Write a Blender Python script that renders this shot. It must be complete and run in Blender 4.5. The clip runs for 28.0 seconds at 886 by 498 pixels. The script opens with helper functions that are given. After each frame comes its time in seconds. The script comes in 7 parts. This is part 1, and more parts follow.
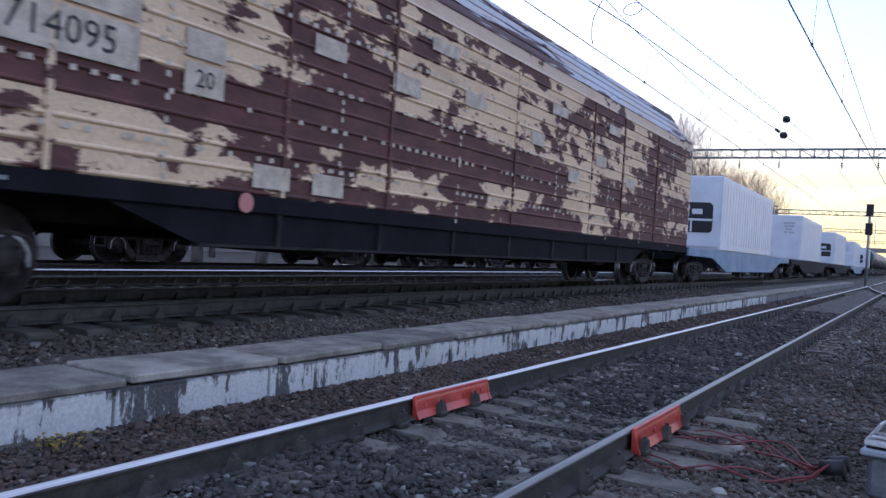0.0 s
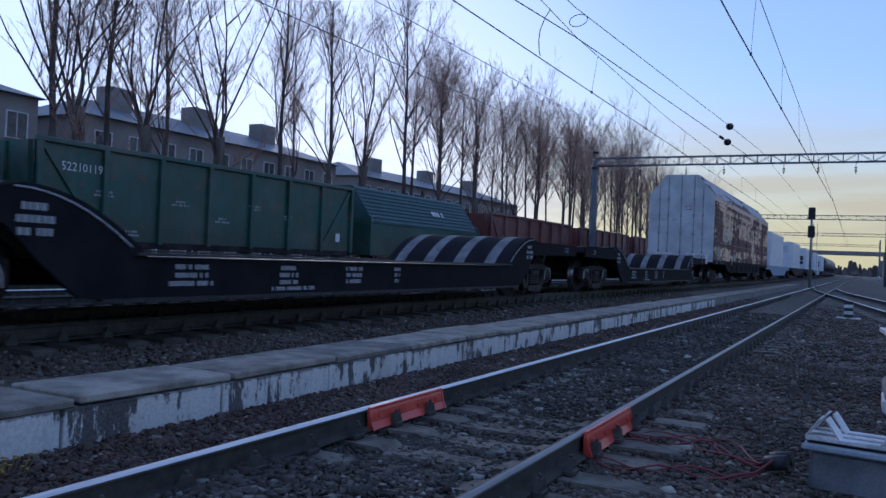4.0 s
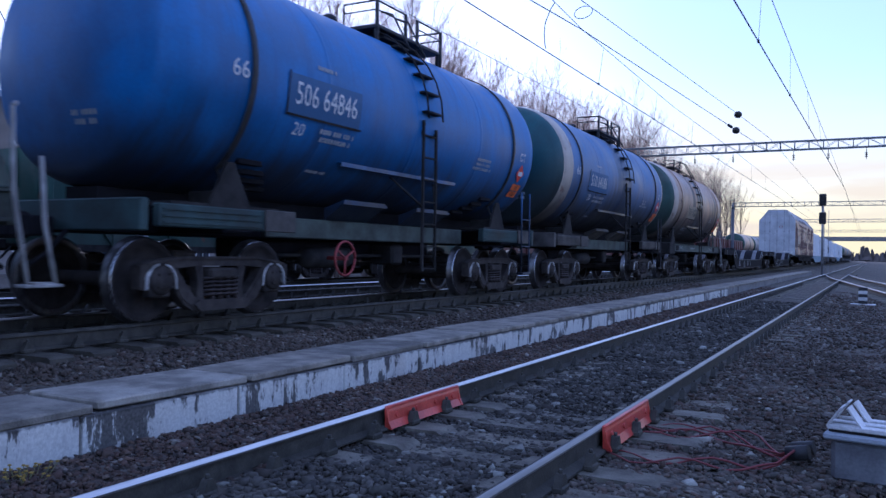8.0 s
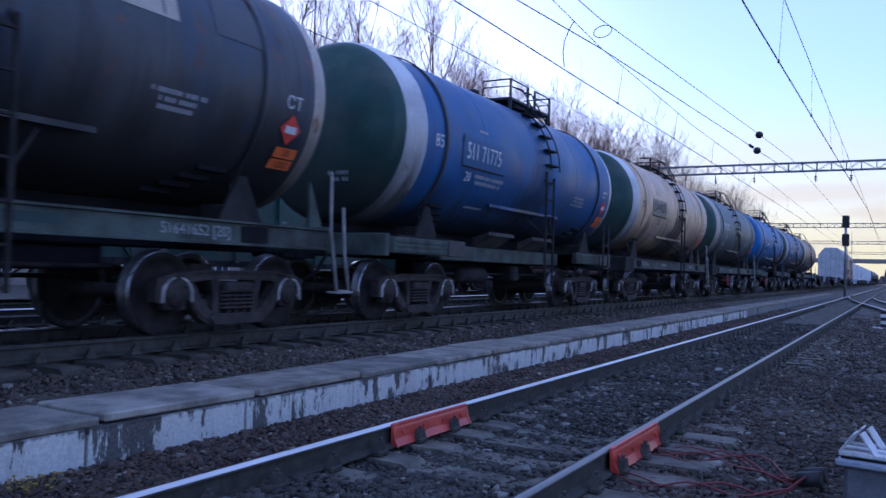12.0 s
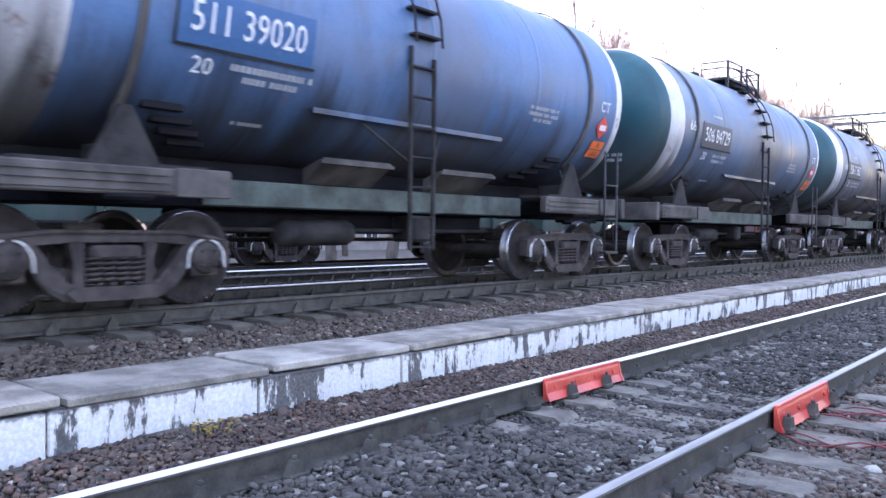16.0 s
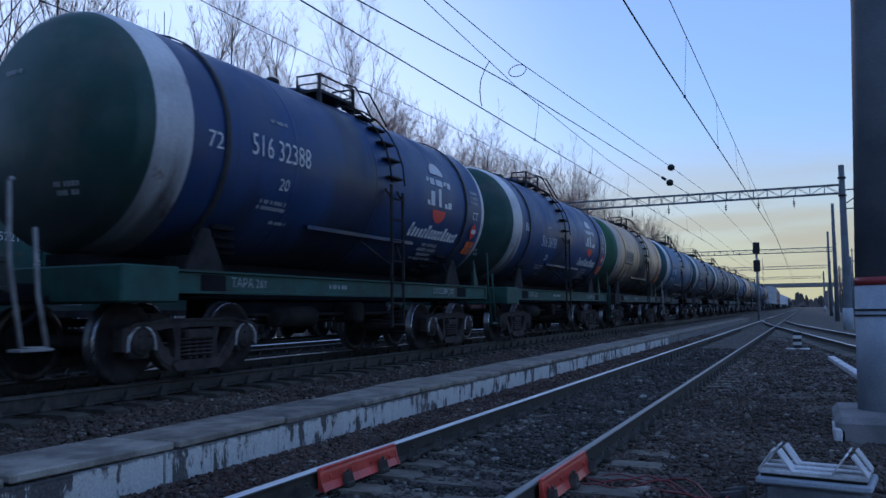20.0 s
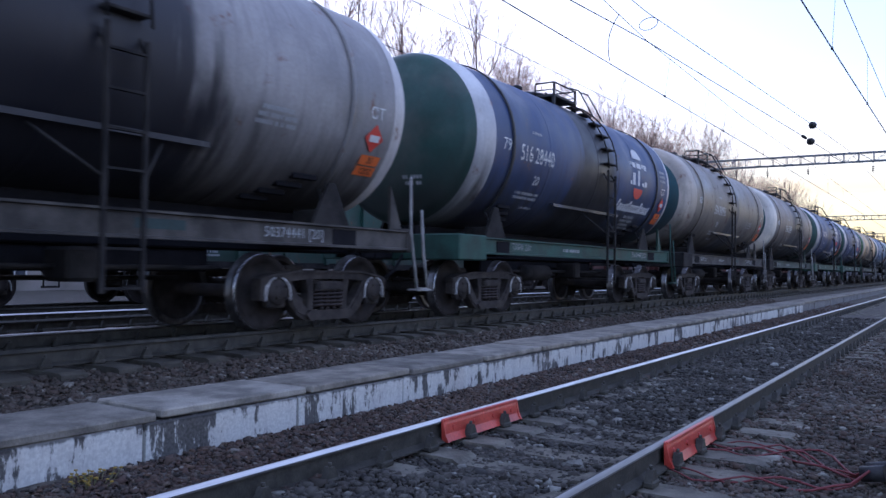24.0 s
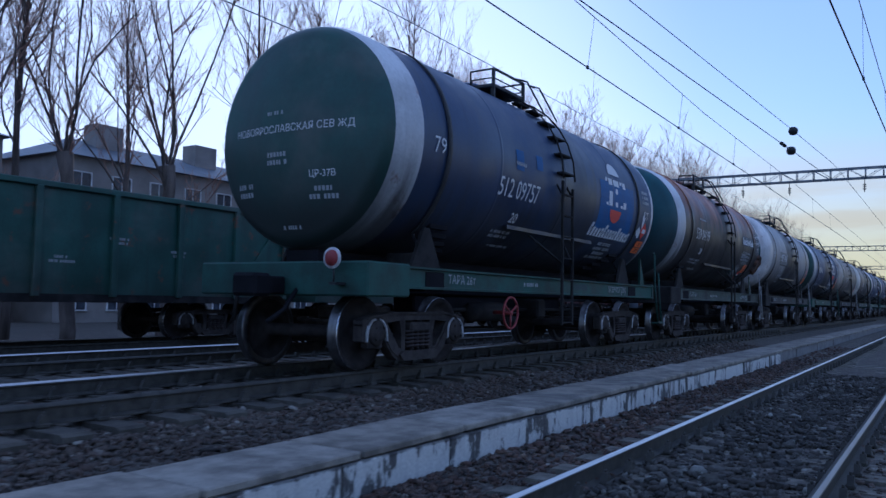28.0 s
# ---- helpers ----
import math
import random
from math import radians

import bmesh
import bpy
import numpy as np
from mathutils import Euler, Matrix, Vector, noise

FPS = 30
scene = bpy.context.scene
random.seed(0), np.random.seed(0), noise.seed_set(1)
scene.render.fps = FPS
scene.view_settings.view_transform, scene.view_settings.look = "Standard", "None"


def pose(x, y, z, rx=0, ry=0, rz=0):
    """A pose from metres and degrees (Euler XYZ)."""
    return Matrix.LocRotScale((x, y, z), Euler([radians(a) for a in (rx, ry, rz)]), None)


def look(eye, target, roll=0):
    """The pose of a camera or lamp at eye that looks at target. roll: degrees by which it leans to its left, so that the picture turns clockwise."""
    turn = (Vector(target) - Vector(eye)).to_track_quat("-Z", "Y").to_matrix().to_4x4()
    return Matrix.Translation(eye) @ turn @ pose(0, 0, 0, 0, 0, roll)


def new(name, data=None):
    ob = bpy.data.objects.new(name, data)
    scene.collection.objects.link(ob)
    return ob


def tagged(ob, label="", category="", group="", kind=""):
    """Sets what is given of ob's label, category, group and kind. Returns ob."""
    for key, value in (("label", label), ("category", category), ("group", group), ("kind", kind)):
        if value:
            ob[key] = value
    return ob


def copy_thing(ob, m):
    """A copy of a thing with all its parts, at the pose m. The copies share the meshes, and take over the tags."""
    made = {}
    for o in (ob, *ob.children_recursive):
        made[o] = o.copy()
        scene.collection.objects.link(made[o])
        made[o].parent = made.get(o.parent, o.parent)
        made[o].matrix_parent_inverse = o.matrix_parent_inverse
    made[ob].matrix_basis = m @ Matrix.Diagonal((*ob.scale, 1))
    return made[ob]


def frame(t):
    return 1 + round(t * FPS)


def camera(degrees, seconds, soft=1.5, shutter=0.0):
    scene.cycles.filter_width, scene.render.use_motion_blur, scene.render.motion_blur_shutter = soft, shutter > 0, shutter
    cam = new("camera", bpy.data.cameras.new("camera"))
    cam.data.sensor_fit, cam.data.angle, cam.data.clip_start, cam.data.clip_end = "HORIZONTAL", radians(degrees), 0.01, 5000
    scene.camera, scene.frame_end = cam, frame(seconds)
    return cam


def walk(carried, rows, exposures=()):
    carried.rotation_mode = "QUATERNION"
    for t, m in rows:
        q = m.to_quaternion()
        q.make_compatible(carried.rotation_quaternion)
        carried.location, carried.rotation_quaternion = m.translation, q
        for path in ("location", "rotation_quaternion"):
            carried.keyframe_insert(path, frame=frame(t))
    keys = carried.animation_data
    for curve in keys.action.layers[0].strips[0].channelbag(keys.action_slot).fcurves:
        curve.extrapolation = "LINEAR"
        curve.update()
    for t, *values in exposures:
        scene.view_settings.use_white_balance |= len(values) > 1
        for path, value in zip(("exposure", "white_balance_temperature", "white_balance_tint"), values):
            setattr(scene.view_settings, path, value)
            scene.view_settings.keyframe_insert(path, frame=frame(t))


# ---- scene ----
import collections
cam = camera(57.81, 28.0, shutter=0.15)
PATH = [
    (0, pose(-0.049, 0.007, 1.135, 89.62, -3.67, 30.72)),
    (0.5, pose(-0.043, -0.012, 1.129, 89.33, -4.23, 31.55)),
    (1, pose(-0.028, -0.027, 1.124, 89.52, -4.46, 31.28)),
    (1.5, pose(-0.001, -0.049, 1.122, 89.57, -4.90, 29.36)),
    (2, pose(0.018, -0.053, 1.123, 88.43, -4.95, 27.20)),
    (2.5, pose(0.013, -0.043, 1.131, 88.09, -3.02, 27.09)),
    (4.5, pose(-0.012, -0.025, 1.129, 91.40, -1.86, 28.21)),
    (5, pose(-0.039, -0.037, 1.122, 90.84, -2.44, 31.92)),
    (5.5, pose(-0.038, -0.028, 1.123, 90.79, -3.32, 33.00)),
    (6, pose(-0.047, -0.039, 1.121, 91.06, -4.07, 31.71)),
    (6.5, pose(-0.059, -0.056, 1.125, 91.20, -3.86, 31.35)),
    (7, pose(-0.048, -0.049, 1.131, 91.01, -3.26, 29.84)),
    (7.5, pose(-0.041, -0.037, 1.136, 90.53, -1.85, 28.86)),
    (8, pose(-0.032, -0.021, 1.137, 90.29, -0.92, 28.17)),
    (8.5, pose(-0.035, -0.021, 1.135, 90.71, -0.94, 27.85)),
    (9, pose(-0.034, -0.020, 1.136, 91.42, -0.25, 28.72)),
    (9.5, pose(-0.003, -0.009, 1.139, 91.23, 0.00, 28.74)),
    (10, pose(0.029, -0.015, 1.137, 89.91, -0.65, 26.31)),
    (10.5, pose(0.039, -0.023, 1.126, 88.98, -1.88, 23.65)),
    (11, pose(0.040, -0.012, 1.135, 89.43, -2.11, 22.38)),
    (11.5, pose(0.044, 0.015, 1.145, 90.76, -1.93, 24.51)),
    (12, pose(0.027, 0.030, 1.142, 91.46, -1.71, 29.53)),
    (12.5, pose(-0.002, 0.027, 1.133, 90.57, -0.54, 31.83)),
    (14.5, pose(0.022, 0.039, 1.120, 92.00, 1.33, 31.32)),
    (15, pose(0.019, 0.020, 1.106, 91.42, 0.31, 34.98)),
    (15.5, pose(0.005, 0.009, 1.091, 89.94, -0.82, 38.34)),
    (16, pose(0.004, 0.004, 1.084, 88.66, -0.61, 39.81)),
    (16.5, pose(0.005, -0.002, 1.085, 89.24, 0.46, 39.74)),
    (17, pose(-0.001, -0.010, 1.083, 89.74, -1.64, 39.38)),
    (17.5, pose(-0.007, -0.025, 1.086, 90.52, -1.37, 37.69)),
    (18, pose(-0.008, -0.025, 1.086, 91.95, -0.03, 34.89)),
    (18.5, pose(0.014, 0.020, 1.114, 93.91, 0.64, 33.60)),
    (19, pose(0.016, 0.019, 1.117, 95.02, 0.36, 29.56)),
    (19.5, pose(0.041, 0.049, 1.127, 94.95, 0.59, 26.67)),
    (20, pose(0.051, 0.059, 1.123, 94.32, 0.66, 24.37)),
    (20.5, pose(0.054, 0.061, 1.122, 93.44, 0.89, 23.77)),
    (21, pose(0.059, 0.061, 1.121, 92.60, 0.84, 24.77)),
    (21.5, pose(0.054, 0.063, 1.116, 92.45, 0.47, 26.06)),
    (22, pose(0.037, 0.055, 1.109, 92.09, -0.96, 27.48)),
    (22.5, pose(0.022, 0.047, 1.103, 92.07, -2.62, 29.49)),
    (24.5, pose(0.015, 0.032, 1.109, 91.05, -0.24, 33.49)),
    (25, pose(0.021, 0.025, 1.116, 90.67, -0.22, 33.76)),
    (25.5, pose(0.030, 0.027, 1.116, 90.20, -1.12, 33.54)),
    (26, pose(-0.081, 0.391, 1.108, 90.33, -2.03, 31.44)),
    (26.25, pose(-0.099, 0.490, 1.107, 90.84, -2.21, 30.66)),
    (26.5, pose(-0.100, 0.582, 1.107, 91.34, -2.42, 29.90)),
    (26.75, pose(-0.212, 1.223, 1.115, 91.88, -2.23, 30.47)),
    (27, pose(-0.264, 1.766, 1.123, 92.48, -2.04, 31.08)),
    (27.25, pose(-0.446, 2.866, 1.151, 92.71, -2.13, 31.78)),
    (27.5, pose(-0.617, 4.020, 1.179, 93.01, -2.13, 32.40)),
    (27.75, pose(-0.807, 5.758, 1.203, 93.30, -1.68, 32.35)),
    (28, pose(-0.898, 7.537, 1.209, 93.68, -1.09, 32.08)),
]
EXPO = [(0.0, 2.35, 5450, 22), (1.0, 2.42, 5400, 23), (2.0, 1.6, 4850, 20), (2.5, 1.8, 4850, 20), (4.5, 1.2, 4600, 17), (5.0, 1.5, 4750, 22), (6.0, 2.15, 4800, 25), (8.0, 2.0, 4650, 27), (11.0, 2.05, 4700, 28), (12.0, 1.85, 4550, 28), (15.0, 2.1, 4700, 20), (15.6, 3.3, 5500, 25), (16.0, 4.0, 5700, 23), (17.0, 3.75, 5800, 24), (18.0, 3.35, 5800, 25), (19.0, 1.95, 5700, 28), (20.0, 1.2, 4500, 14), (21.0, 1.5, 4650, 20), (22.0, 1.65, 4600, 26), (25.0, 2.68, 5450, 24), (26.0, 2.83, 5300, 25), (26.5, 2.45, 5400, 26), (27.0, 1.97, 5050, 21), (27.5, 1.75, 4900, 22), (28.0, 1.4, 4500, 17)]
walk(cam, PATH, EXPO)

# ---- light ----
SUN_AZ, SUN_EL = -36.0, 4.0      # degrees to the right of the tracks, above the horizon
world = bpy.data.worlds.new("dusk_sky")
scene.world = world
world.use_nodes = True
wt = world.node_tree
sky = wt.nodes.new("ShaderNodeTexSky")
sky.sky_type, sky.sun_disc = "NISHITA", False
sky.sun_elevation, sky.sun_rotation = radians(SUN_EL), radians(SUN_AZ)
sky.air_density, sky.dust_density, sky.ozone_density = 1.0, 0.6, 2.0
wt.nodes["Background"].inputs["Strength"].default_value = 0.15
tc = wt.nodes.new("ShaderNodeTexCoord")
stretch = wt.nodes.new("ShaderNodeMapping")
stretch.inputs["Scale"].default_value = (2.2, 2.2, 15.0)
wt.links.new(tc.outputs["Generated"], stretch.inputs["Vector"])
cloud = wt.nodes.new("ShaderNodeTexNoise")
cloud.inputs["Scale"].default_value, cloud.inputs["Detail"].default_value = 1.9, 7.0
wt.links.new(stretch.outputs["Vector"], cloud.inputs["Vector"])
lift = wt.nodes.new("ShaderNodeSeparateXYZ")
wt.links.new(tc.outputs["Generated"], lift.inputs["Vector"])
low = wt.nodes.new("ShaderNodeMapRange")
low.inputs["From Min"].default_value, low.inputs["From Max"].default_value = 0.20, 0.03
wt.links.new(lift.outputs["Z"], low.inputs["Value"])
edge = wt.nodes.new("ShaderNodeMapRange")
edge.interpolation_type = "SMOOTHSTEP"
edge.inputs["From Min"].default_value, edge.inputs["From Max"].default_value = 0.45, 0.63
wt.links.new(cloud.outputs["Fac"], edge.inputs["Value"])
amount = wt.nodes.new("ShaderNodeMath")
amount.operation = "MULTIPLY"
wt.links.new(low.outputs["Result"], amount.inputs[0])
wt.links.new(edge.outputs["Result"], amount.inputs[1])
veil = wt.nodes.new("ShaderNodeMix")
veil.data_type, veil.blend_type = "RGBA", "MIX"
veil.inputs[7].default_value = (1.78, 1.36, 0.72, 1)
wt.links.new(amount.outputs[0], veil.inputs[0])
haze = wt.nodes.new("ShaderNodeMix")
haze.data_type, haze.blend_type = "RGBA", "MIX"
haze.inputs[0].default_value = 0.64
haze.inputs[7].default_value = (1.17, 1.27, 1.64, 1)
wt.links.new(sky.outputs["Color"], haze.inputs[6])
toward = wt.nodes.new("ShaderNodeVectorMath")      # warm glow low in the sky on the sun's side
toward.operation = "DOT_PRODUCT"
toward.inputs[1].default_value = (math.sin(radians(SUN_AZ)), math.cos(radians(SUN_AZ)), 0.0)
wt.links.new(tc.outputs["Generated"], toward.inputs[0])
side = wt.nodes.new("ShaderNodeMapRange")
side.interpolation_type = "SMOOTHSTEP"
side.inputs["From Min"].default_value, side.inputs["From Max"].default_value = -0.15, 0.75
wt.links.new(toward.outputs["Value"], side.inputs["Value"])
belt = wt.nodes.new("ShaderNodeMapRange")
belt.interpolation_type = "SMOOTHSTEP"
belt.inputs["From Min"].default_value, belt.inputs["From Max"].default_value = 0.24, 0.0
belt.inputs["To Max"].default_value = 0.95
wt.links.new(lift.outputs["Z"], belt.inputs["Value"])
warm = wt.nodes.new("ShaderNodeMath")
warm.operation = "MULTIPLY"
wt.links.new(side.outputs["Result"], warm.inputs[0])
wt.links.new(belt.outputs["Result"], warm.inputs[1])
glow = wt.nodes.new("ShaderNodeMix")
glow.data_type, glow.blend_type = "RGBA", "MIX"
glow.inputs[7].default_value = (1.98, 1.56, 0.62, 1)
wt.links.new(warm.outputs[0], glow.inputs[0])
wt.links.new(haze.outputs[2], glow.inputs[6])
wt.links.new(glow.outputs[2], veil.inputs[6])
near_sun = wt.nodes.new("ShaderNodeVectorMath")
near_sun.operation = "DOT_PRODUCT"
near_sun.inputs[1].default_value = (math.sin(radians(SUN_AZ - 14)) * math.cos(radians(9)), math.cos(radians(SUN_AZ - 14)) * math.cos(radians(9)), math.sin(radians(9)))
wt.links.new(tc.outputs["Generated"], near_sun.inputs[0])
halo = wt.nodes.new("ShaderNodeMapRange")
halo.interpolation_type = "SMOOTHSTEP"
halo.inputs["From Min"].default_value, halo.inputs["From Max"].default_value = 0.80, 1.0
halo.inputs["To Max"].default_value = 0.85
wt.links.new(near_sun.outputs["Value"], halo.inputs["Value"])
sheen = wt.nodes.new("ShaderNodeMix")
sheen.data_type, sheen.blend_type = "RGBA", "MIX"
sheen.inputs[7].default_value = (2.75, 2.7, 2.6, 1)
wt.links.new(halo.outputs["Result"], sheen.inputs[0])
wt.links.new(veil.outputs[2], sheen.inputs[6])
wt.links.new(sheen.outputs[2], wt.nodes["Background"].inputs["Color"])
sun_data = bpy.data.lights.new("low_sun", "SUN")
sun_data.energy, sun_data.angle, sun_data.color = 0.5, radians(12), (1.0, 0.78, 0.58)
sun = new("low_sun", sun_data)
sun.matrix_world = look((0, 0, 60), (-math.sin(radians(SUN_AZ)) * 100, -math.cos(radians(SUN_AZ)) * 100, 60 - 100 * math.tan(radians(SUN_EL + 6))))

# ---- plan ----
NEAR_X, NEAR_Z = -2.457, 0.0        # centre line and rail top of each track
TRAIN_X, TRAIN_Z = -7.95, 0.32
MID_X, MID_Z = -12.7, 0.235
FAR_X, FAR_Z = -17.4, 0.15
SPEED = 10.08                        # metres a second


def run(t):
    """How far the train has gone at t seconds."""
    return 12.28 + SPEED * (t - 5.0)


# ---- materials ----
def nodes_of(name):
    m = bpy.data.materials.new(name)
    m.use_nodes = True
    t = m.node_tree
    return m, t, t.nodes["Principled BSDF"]


def link(t, a, b):
    t.links.new(a, b)


def ramp(t, fac, stops):
    r = t.nodes.new("ShaderNodeValToRGB")
    el = r.color_ramp.elements
    while len(el) < len(stops):
        el.new(0.5)
    for e, (p, c) in zip(el, stops):
        e.position = p
        e.color = (*c, 1) if len(c) == 3 else c
    link(t, fac, r.inputs["Fac"])
    return r.outputs["Color"]


def noise_tex(t, scale, detail=4.0, stretch=(1, 1, 1), rough=0.55, offset=(0, 0, 0), piece=False):
    c = t.nodes.new("ShaderNodeTexCoord")
    mp = t.nodes.new("ShaderNodeMapping")
    mp.inputs["Scale"].default_value = stretch
    mp.inputs["Location"].default_value = offset
    source = c.outputs["Object"]
    if piece:
        shift = t.nodes.new("ShaderNodeVectorMath")
        link(t, source, shift.inputs[0])
        link(t, t.nodes.new("ShaderNodeObjectInfo").outputs["Location"], shift.inputs[1])
        source = shift.outputs[0]
    link(t, source, mp.inputs["Vector"])
    n = t.nodes.new("ShaderNodeTexNoise")
    n.inputs["Scale"].default_value, n.inputs["Detail"].default_value, n.inputs["Roughness"].default_value = scale, detail, rough
    link(t, mp.outputs["Vector"], n.inputs["Vector"])
    return n.outputs["Fac"]


def mix(t, fac, a, b, kind="MIX"):
    m = t.nodes.new("ShaderNodeMix")
    m.data_type, m.blend_type = "RGBA", kind
    for socket, value in ((m.inputs[0], fac), (m.inputs[6], a), (m.inputs[7], b)):
        if isinstance(value, bpy.types.NodeSocket):
            link(t, value, socket)
        elif isinstance(value, (int, float)):
            socket.default_value = value
        else:
            socket.default_value = (*value, 1)
    return m.outputs[2]


def calc(t, op, a, b=None, c=None):
    m = t.nodes.new("ShaderNodeMath")
    m.operation, m.use_clamp = op, False
    for socket, value in zip(m.inputs, (a, b, c)):
        if value is None:
            continue
        if isinstance(value, bpy.types.NodeSocket):
            link(t, value, socket)
        else:
            socket.default_value = value
    return m.outputs[0]


def smooth(t, value, lo, hi):
    m = t.nodes.new("ShaderNodeMapRange")
    m.interpolation_type = "SMOOTHSTEP"
    m.inputs["From Min"].default_value, m.inputs["From Max"].default_value = lo, hi
    link(t, value, m.inputs["Value"])
    return m.outputs["Result"]


def bump(t, b, height, strength, distance=0.02):
    n = t.nodes.new("ShaderNodeBump")
    n.inputs["Strength"].default_value, n.inputs["Distance"].default_value = strength, distance
    link(t, height, n.inputs["Height"])
    link(t, n.outputs["Normal"], b.inputs["Normal"])


def surf(name, dark, light, scale=6.0, rough=0.8, metal=0.0, relief=0.3, fine=60.0, stretch=(1, 1, 1), islands=False, pieces=False, spread=0.25, spec=0.3):
    """A weathered surface: two colours mixed by a coarse noise, a fine grain over it, and relief."""
    m, t, b = nodes_of(name)
    coarse = noise_tex(t, scale, 5, stretch, piece=pieces)
    grain = noise_tex(t, fine, 3, stretch, piece=pieces)
    c = mix(t, smooth(t, coarse, 0.3, 0.7), dark, light)
    g = ramp(t, grain, [(0.25, (0.72,) * 3), (0.75, (1.12,) * 3)])
    c = mix(t, 0.8, c, g, "MULTIPLY")
    if islands or pieces:
        src = t.nodes.new("ShaderNodeNewGeometry").outputs["Random Per Island"] if islands else t.nodes.new("ShaderNodeObjectInfo").outputs["Random"]
        c = mix(t, 1.0, c, ramp(t, src, [(0.0, (1 - spread,) * 3), (0.5, (1.0, 0.97, 0.93)), (1.0, (1 + spread,) * 3)]), "MULTIPLY")
    link(t, c, b.inputs["Base Color"])
    b.inputs["Metallic"].default_value = metal
    b.inputs["Specular IOR Level"].default_value = spec
    r = ramp(t, coarse, [(0.2, (max(rough - 0.15, 0.05),) * 3), (0.8, (min(rough + 0.1, 1),) * 3)])
    link(t, r, b.inputs["Roughness"])
    if relief:
        bump(t, b, calc(t, "ADD", coarse, calc(t, "MULTIPLY", grain, 0.6)), relief)
    return m


def plain(name, colour, rough=0.6, metal=0.0, glow=0.0):
    m, t, b = nodes_of(name)
    n = noise_tex(t, 25, 3)
    link(t, mix(t, 0.35, colour, ramp(t, n, [(0.3, tuple(v * 0.6 for v in colour)), (0.7, colour)])), b.inputs["Base Color"])
    b.inputs["Roughness"].default_value, b.inputs["Metallic"].default_value = rough, metal
    if glow:
        b.inputs["Emission Color"].default_value, b.inputs["Emission Strength"].default_value = (*colour, 1), glow
    return m


def tank_paint(name, base, spill=0.0, where=0.0, width=0.9, low_dark=0.4, rust=0.0, low_dark_top=2.6, fade=0.15, rough=0.44, oil=(0.012, 0.011, 0.012), drips=0.0, dusty=0.30, spots=0.0, patch=None):
    """Paint on a tank: faded upper side, black spill streaks that run down from the hatch, near-black towards the
    bottom, rust blotches.
    """
    m, t, b = nodes_of(name)
    c = t.nodes.new("ShaderNodeTexCoord")
    sep = t.nodes.new("ShaderNodeSeparateXYZ")
    link(t, c.outputs["Object"], sep.inputs["Vector"])
    y, z = sep.outputs["Y"], sep.outputs["Z"]
    shift = sum(ord(k) for k in name) % 37 * 1.7
    blot = noise_tex(t, 1.1, 6, offset=(shift, spill * 5, 0))
    grain = noise_tex(t, 22, 4)
    runs = noise_tex(t, 3.2, 5, (0.2, 1.0, 0.12), 0.6, (low_dark * 7, where + shift, 0))
    fine_runs = noise_tex(t, 9.0, 4, (0.2, 1.0, 0.07), 0.6, (shift, where, 0))
    light = tuple(min(v * 1.15 + 0.03 * fade, 1) for v in base)
    dark = tuple(v * 0.74 for v in base)
    col = mix(t, smooth(t, blot, 0.35, 0.68), dark, light)
    col = mix(t, 0.5, col, ramp(t, grain, [(0.3, (0.74,) * 3), (0.7, (1.1,) * 3)]), "MULTIPLY")
    col = mix(t, calc(t, "MULTIPLY", smooth(t, runs, 0.46, 0.72), 0.45), col, tuple(v * 0.4 + 0.012 for v in base))
    col = mix(t, calc(t, "MULTIPLY", smooth(t, fine_runs, 0.52, 0.72), 0.42), col, tuple(v * 0.5 + 0.008 for v in base))
    dust = noise_tex(t, 0.7, 4, (1, 0.6, 1), 0.6, (shift + 9, 3, 0))
    col = mix(t, calc(t, "MULTIPLY", smooth(t, dust, 0.45, 0.7), dusty), col, (0.20, 0.17, 0.145))
    if rust:
        r = noise_tex(t, 2.6, 8, (1, 1, 1), 0.7, (where + 4, 2, 1))
        col = mix(t, calc(t, "MULTIPLY", smooth(t, r, 0.62 - 0.25 * rust, 0.72 - 0.2 * rust), 0.85), col, (0.16, 0.062, 0.032))
    if patch:
        p = noise_tex(t, 1.3, 5, (0.3, 1.0, 0.45), 0.65, (shift + 2, 1, 4))
        col = mix(t, calc(t, "MULTIPLY", smooth(t, p, 0.50, 0.60), 0.8), col, patch)
    if spots:
        r = noise_tex(t, 4.2, 7, (0.4, 1, 0.75), 0.62, (shift, 7, 3))
        col = mix(t, calc(t, "MULTIPLY", smooth(t, r, 0.595, 0.63), spots), col, (0.085, 0.036, 0.024))
    chips = noise_tex(t, 7.0, 6, (1, 1, 0.7), 0.7, (shift, 5, 2))
    col = mix(t, calc(t, "MULTIPLY", smooth(t, chips, 0.68, 0.72), 0.6), col, (0.09, 0.05, 0.035))
    # colour turns near-black below low_dark_top, with a ragged upper edge
    low = smooth(t, calc(t, "ADD", z, calc(t, "MULTIPLY", calc(t, "SUBTRACT", runs, 0.5), 2.0)), low_dark_top + 0.25, low_dark_top - 1.0)
    col = mix(t, calc(t, "MULTIPLY", low, low_dark), col, (0.020, 0.018, 0.017))
    if drips:
        s = noise_tex(t, 1.0, 3, (0.05, 1.0, 0.10), 0.6, (2, shift + 1.3, 0))
        s = calc(t, "ADD", s, calc(t, "MULTIPLY", calc(t, "SUBTRACT", fine_runs, 0.5), 0.25))
        col = mix(t, calc(t, "MULTIPLY", smooth(t, s, 0.55, 0.62), drips), col, (0.018, 0.016, 0.017))
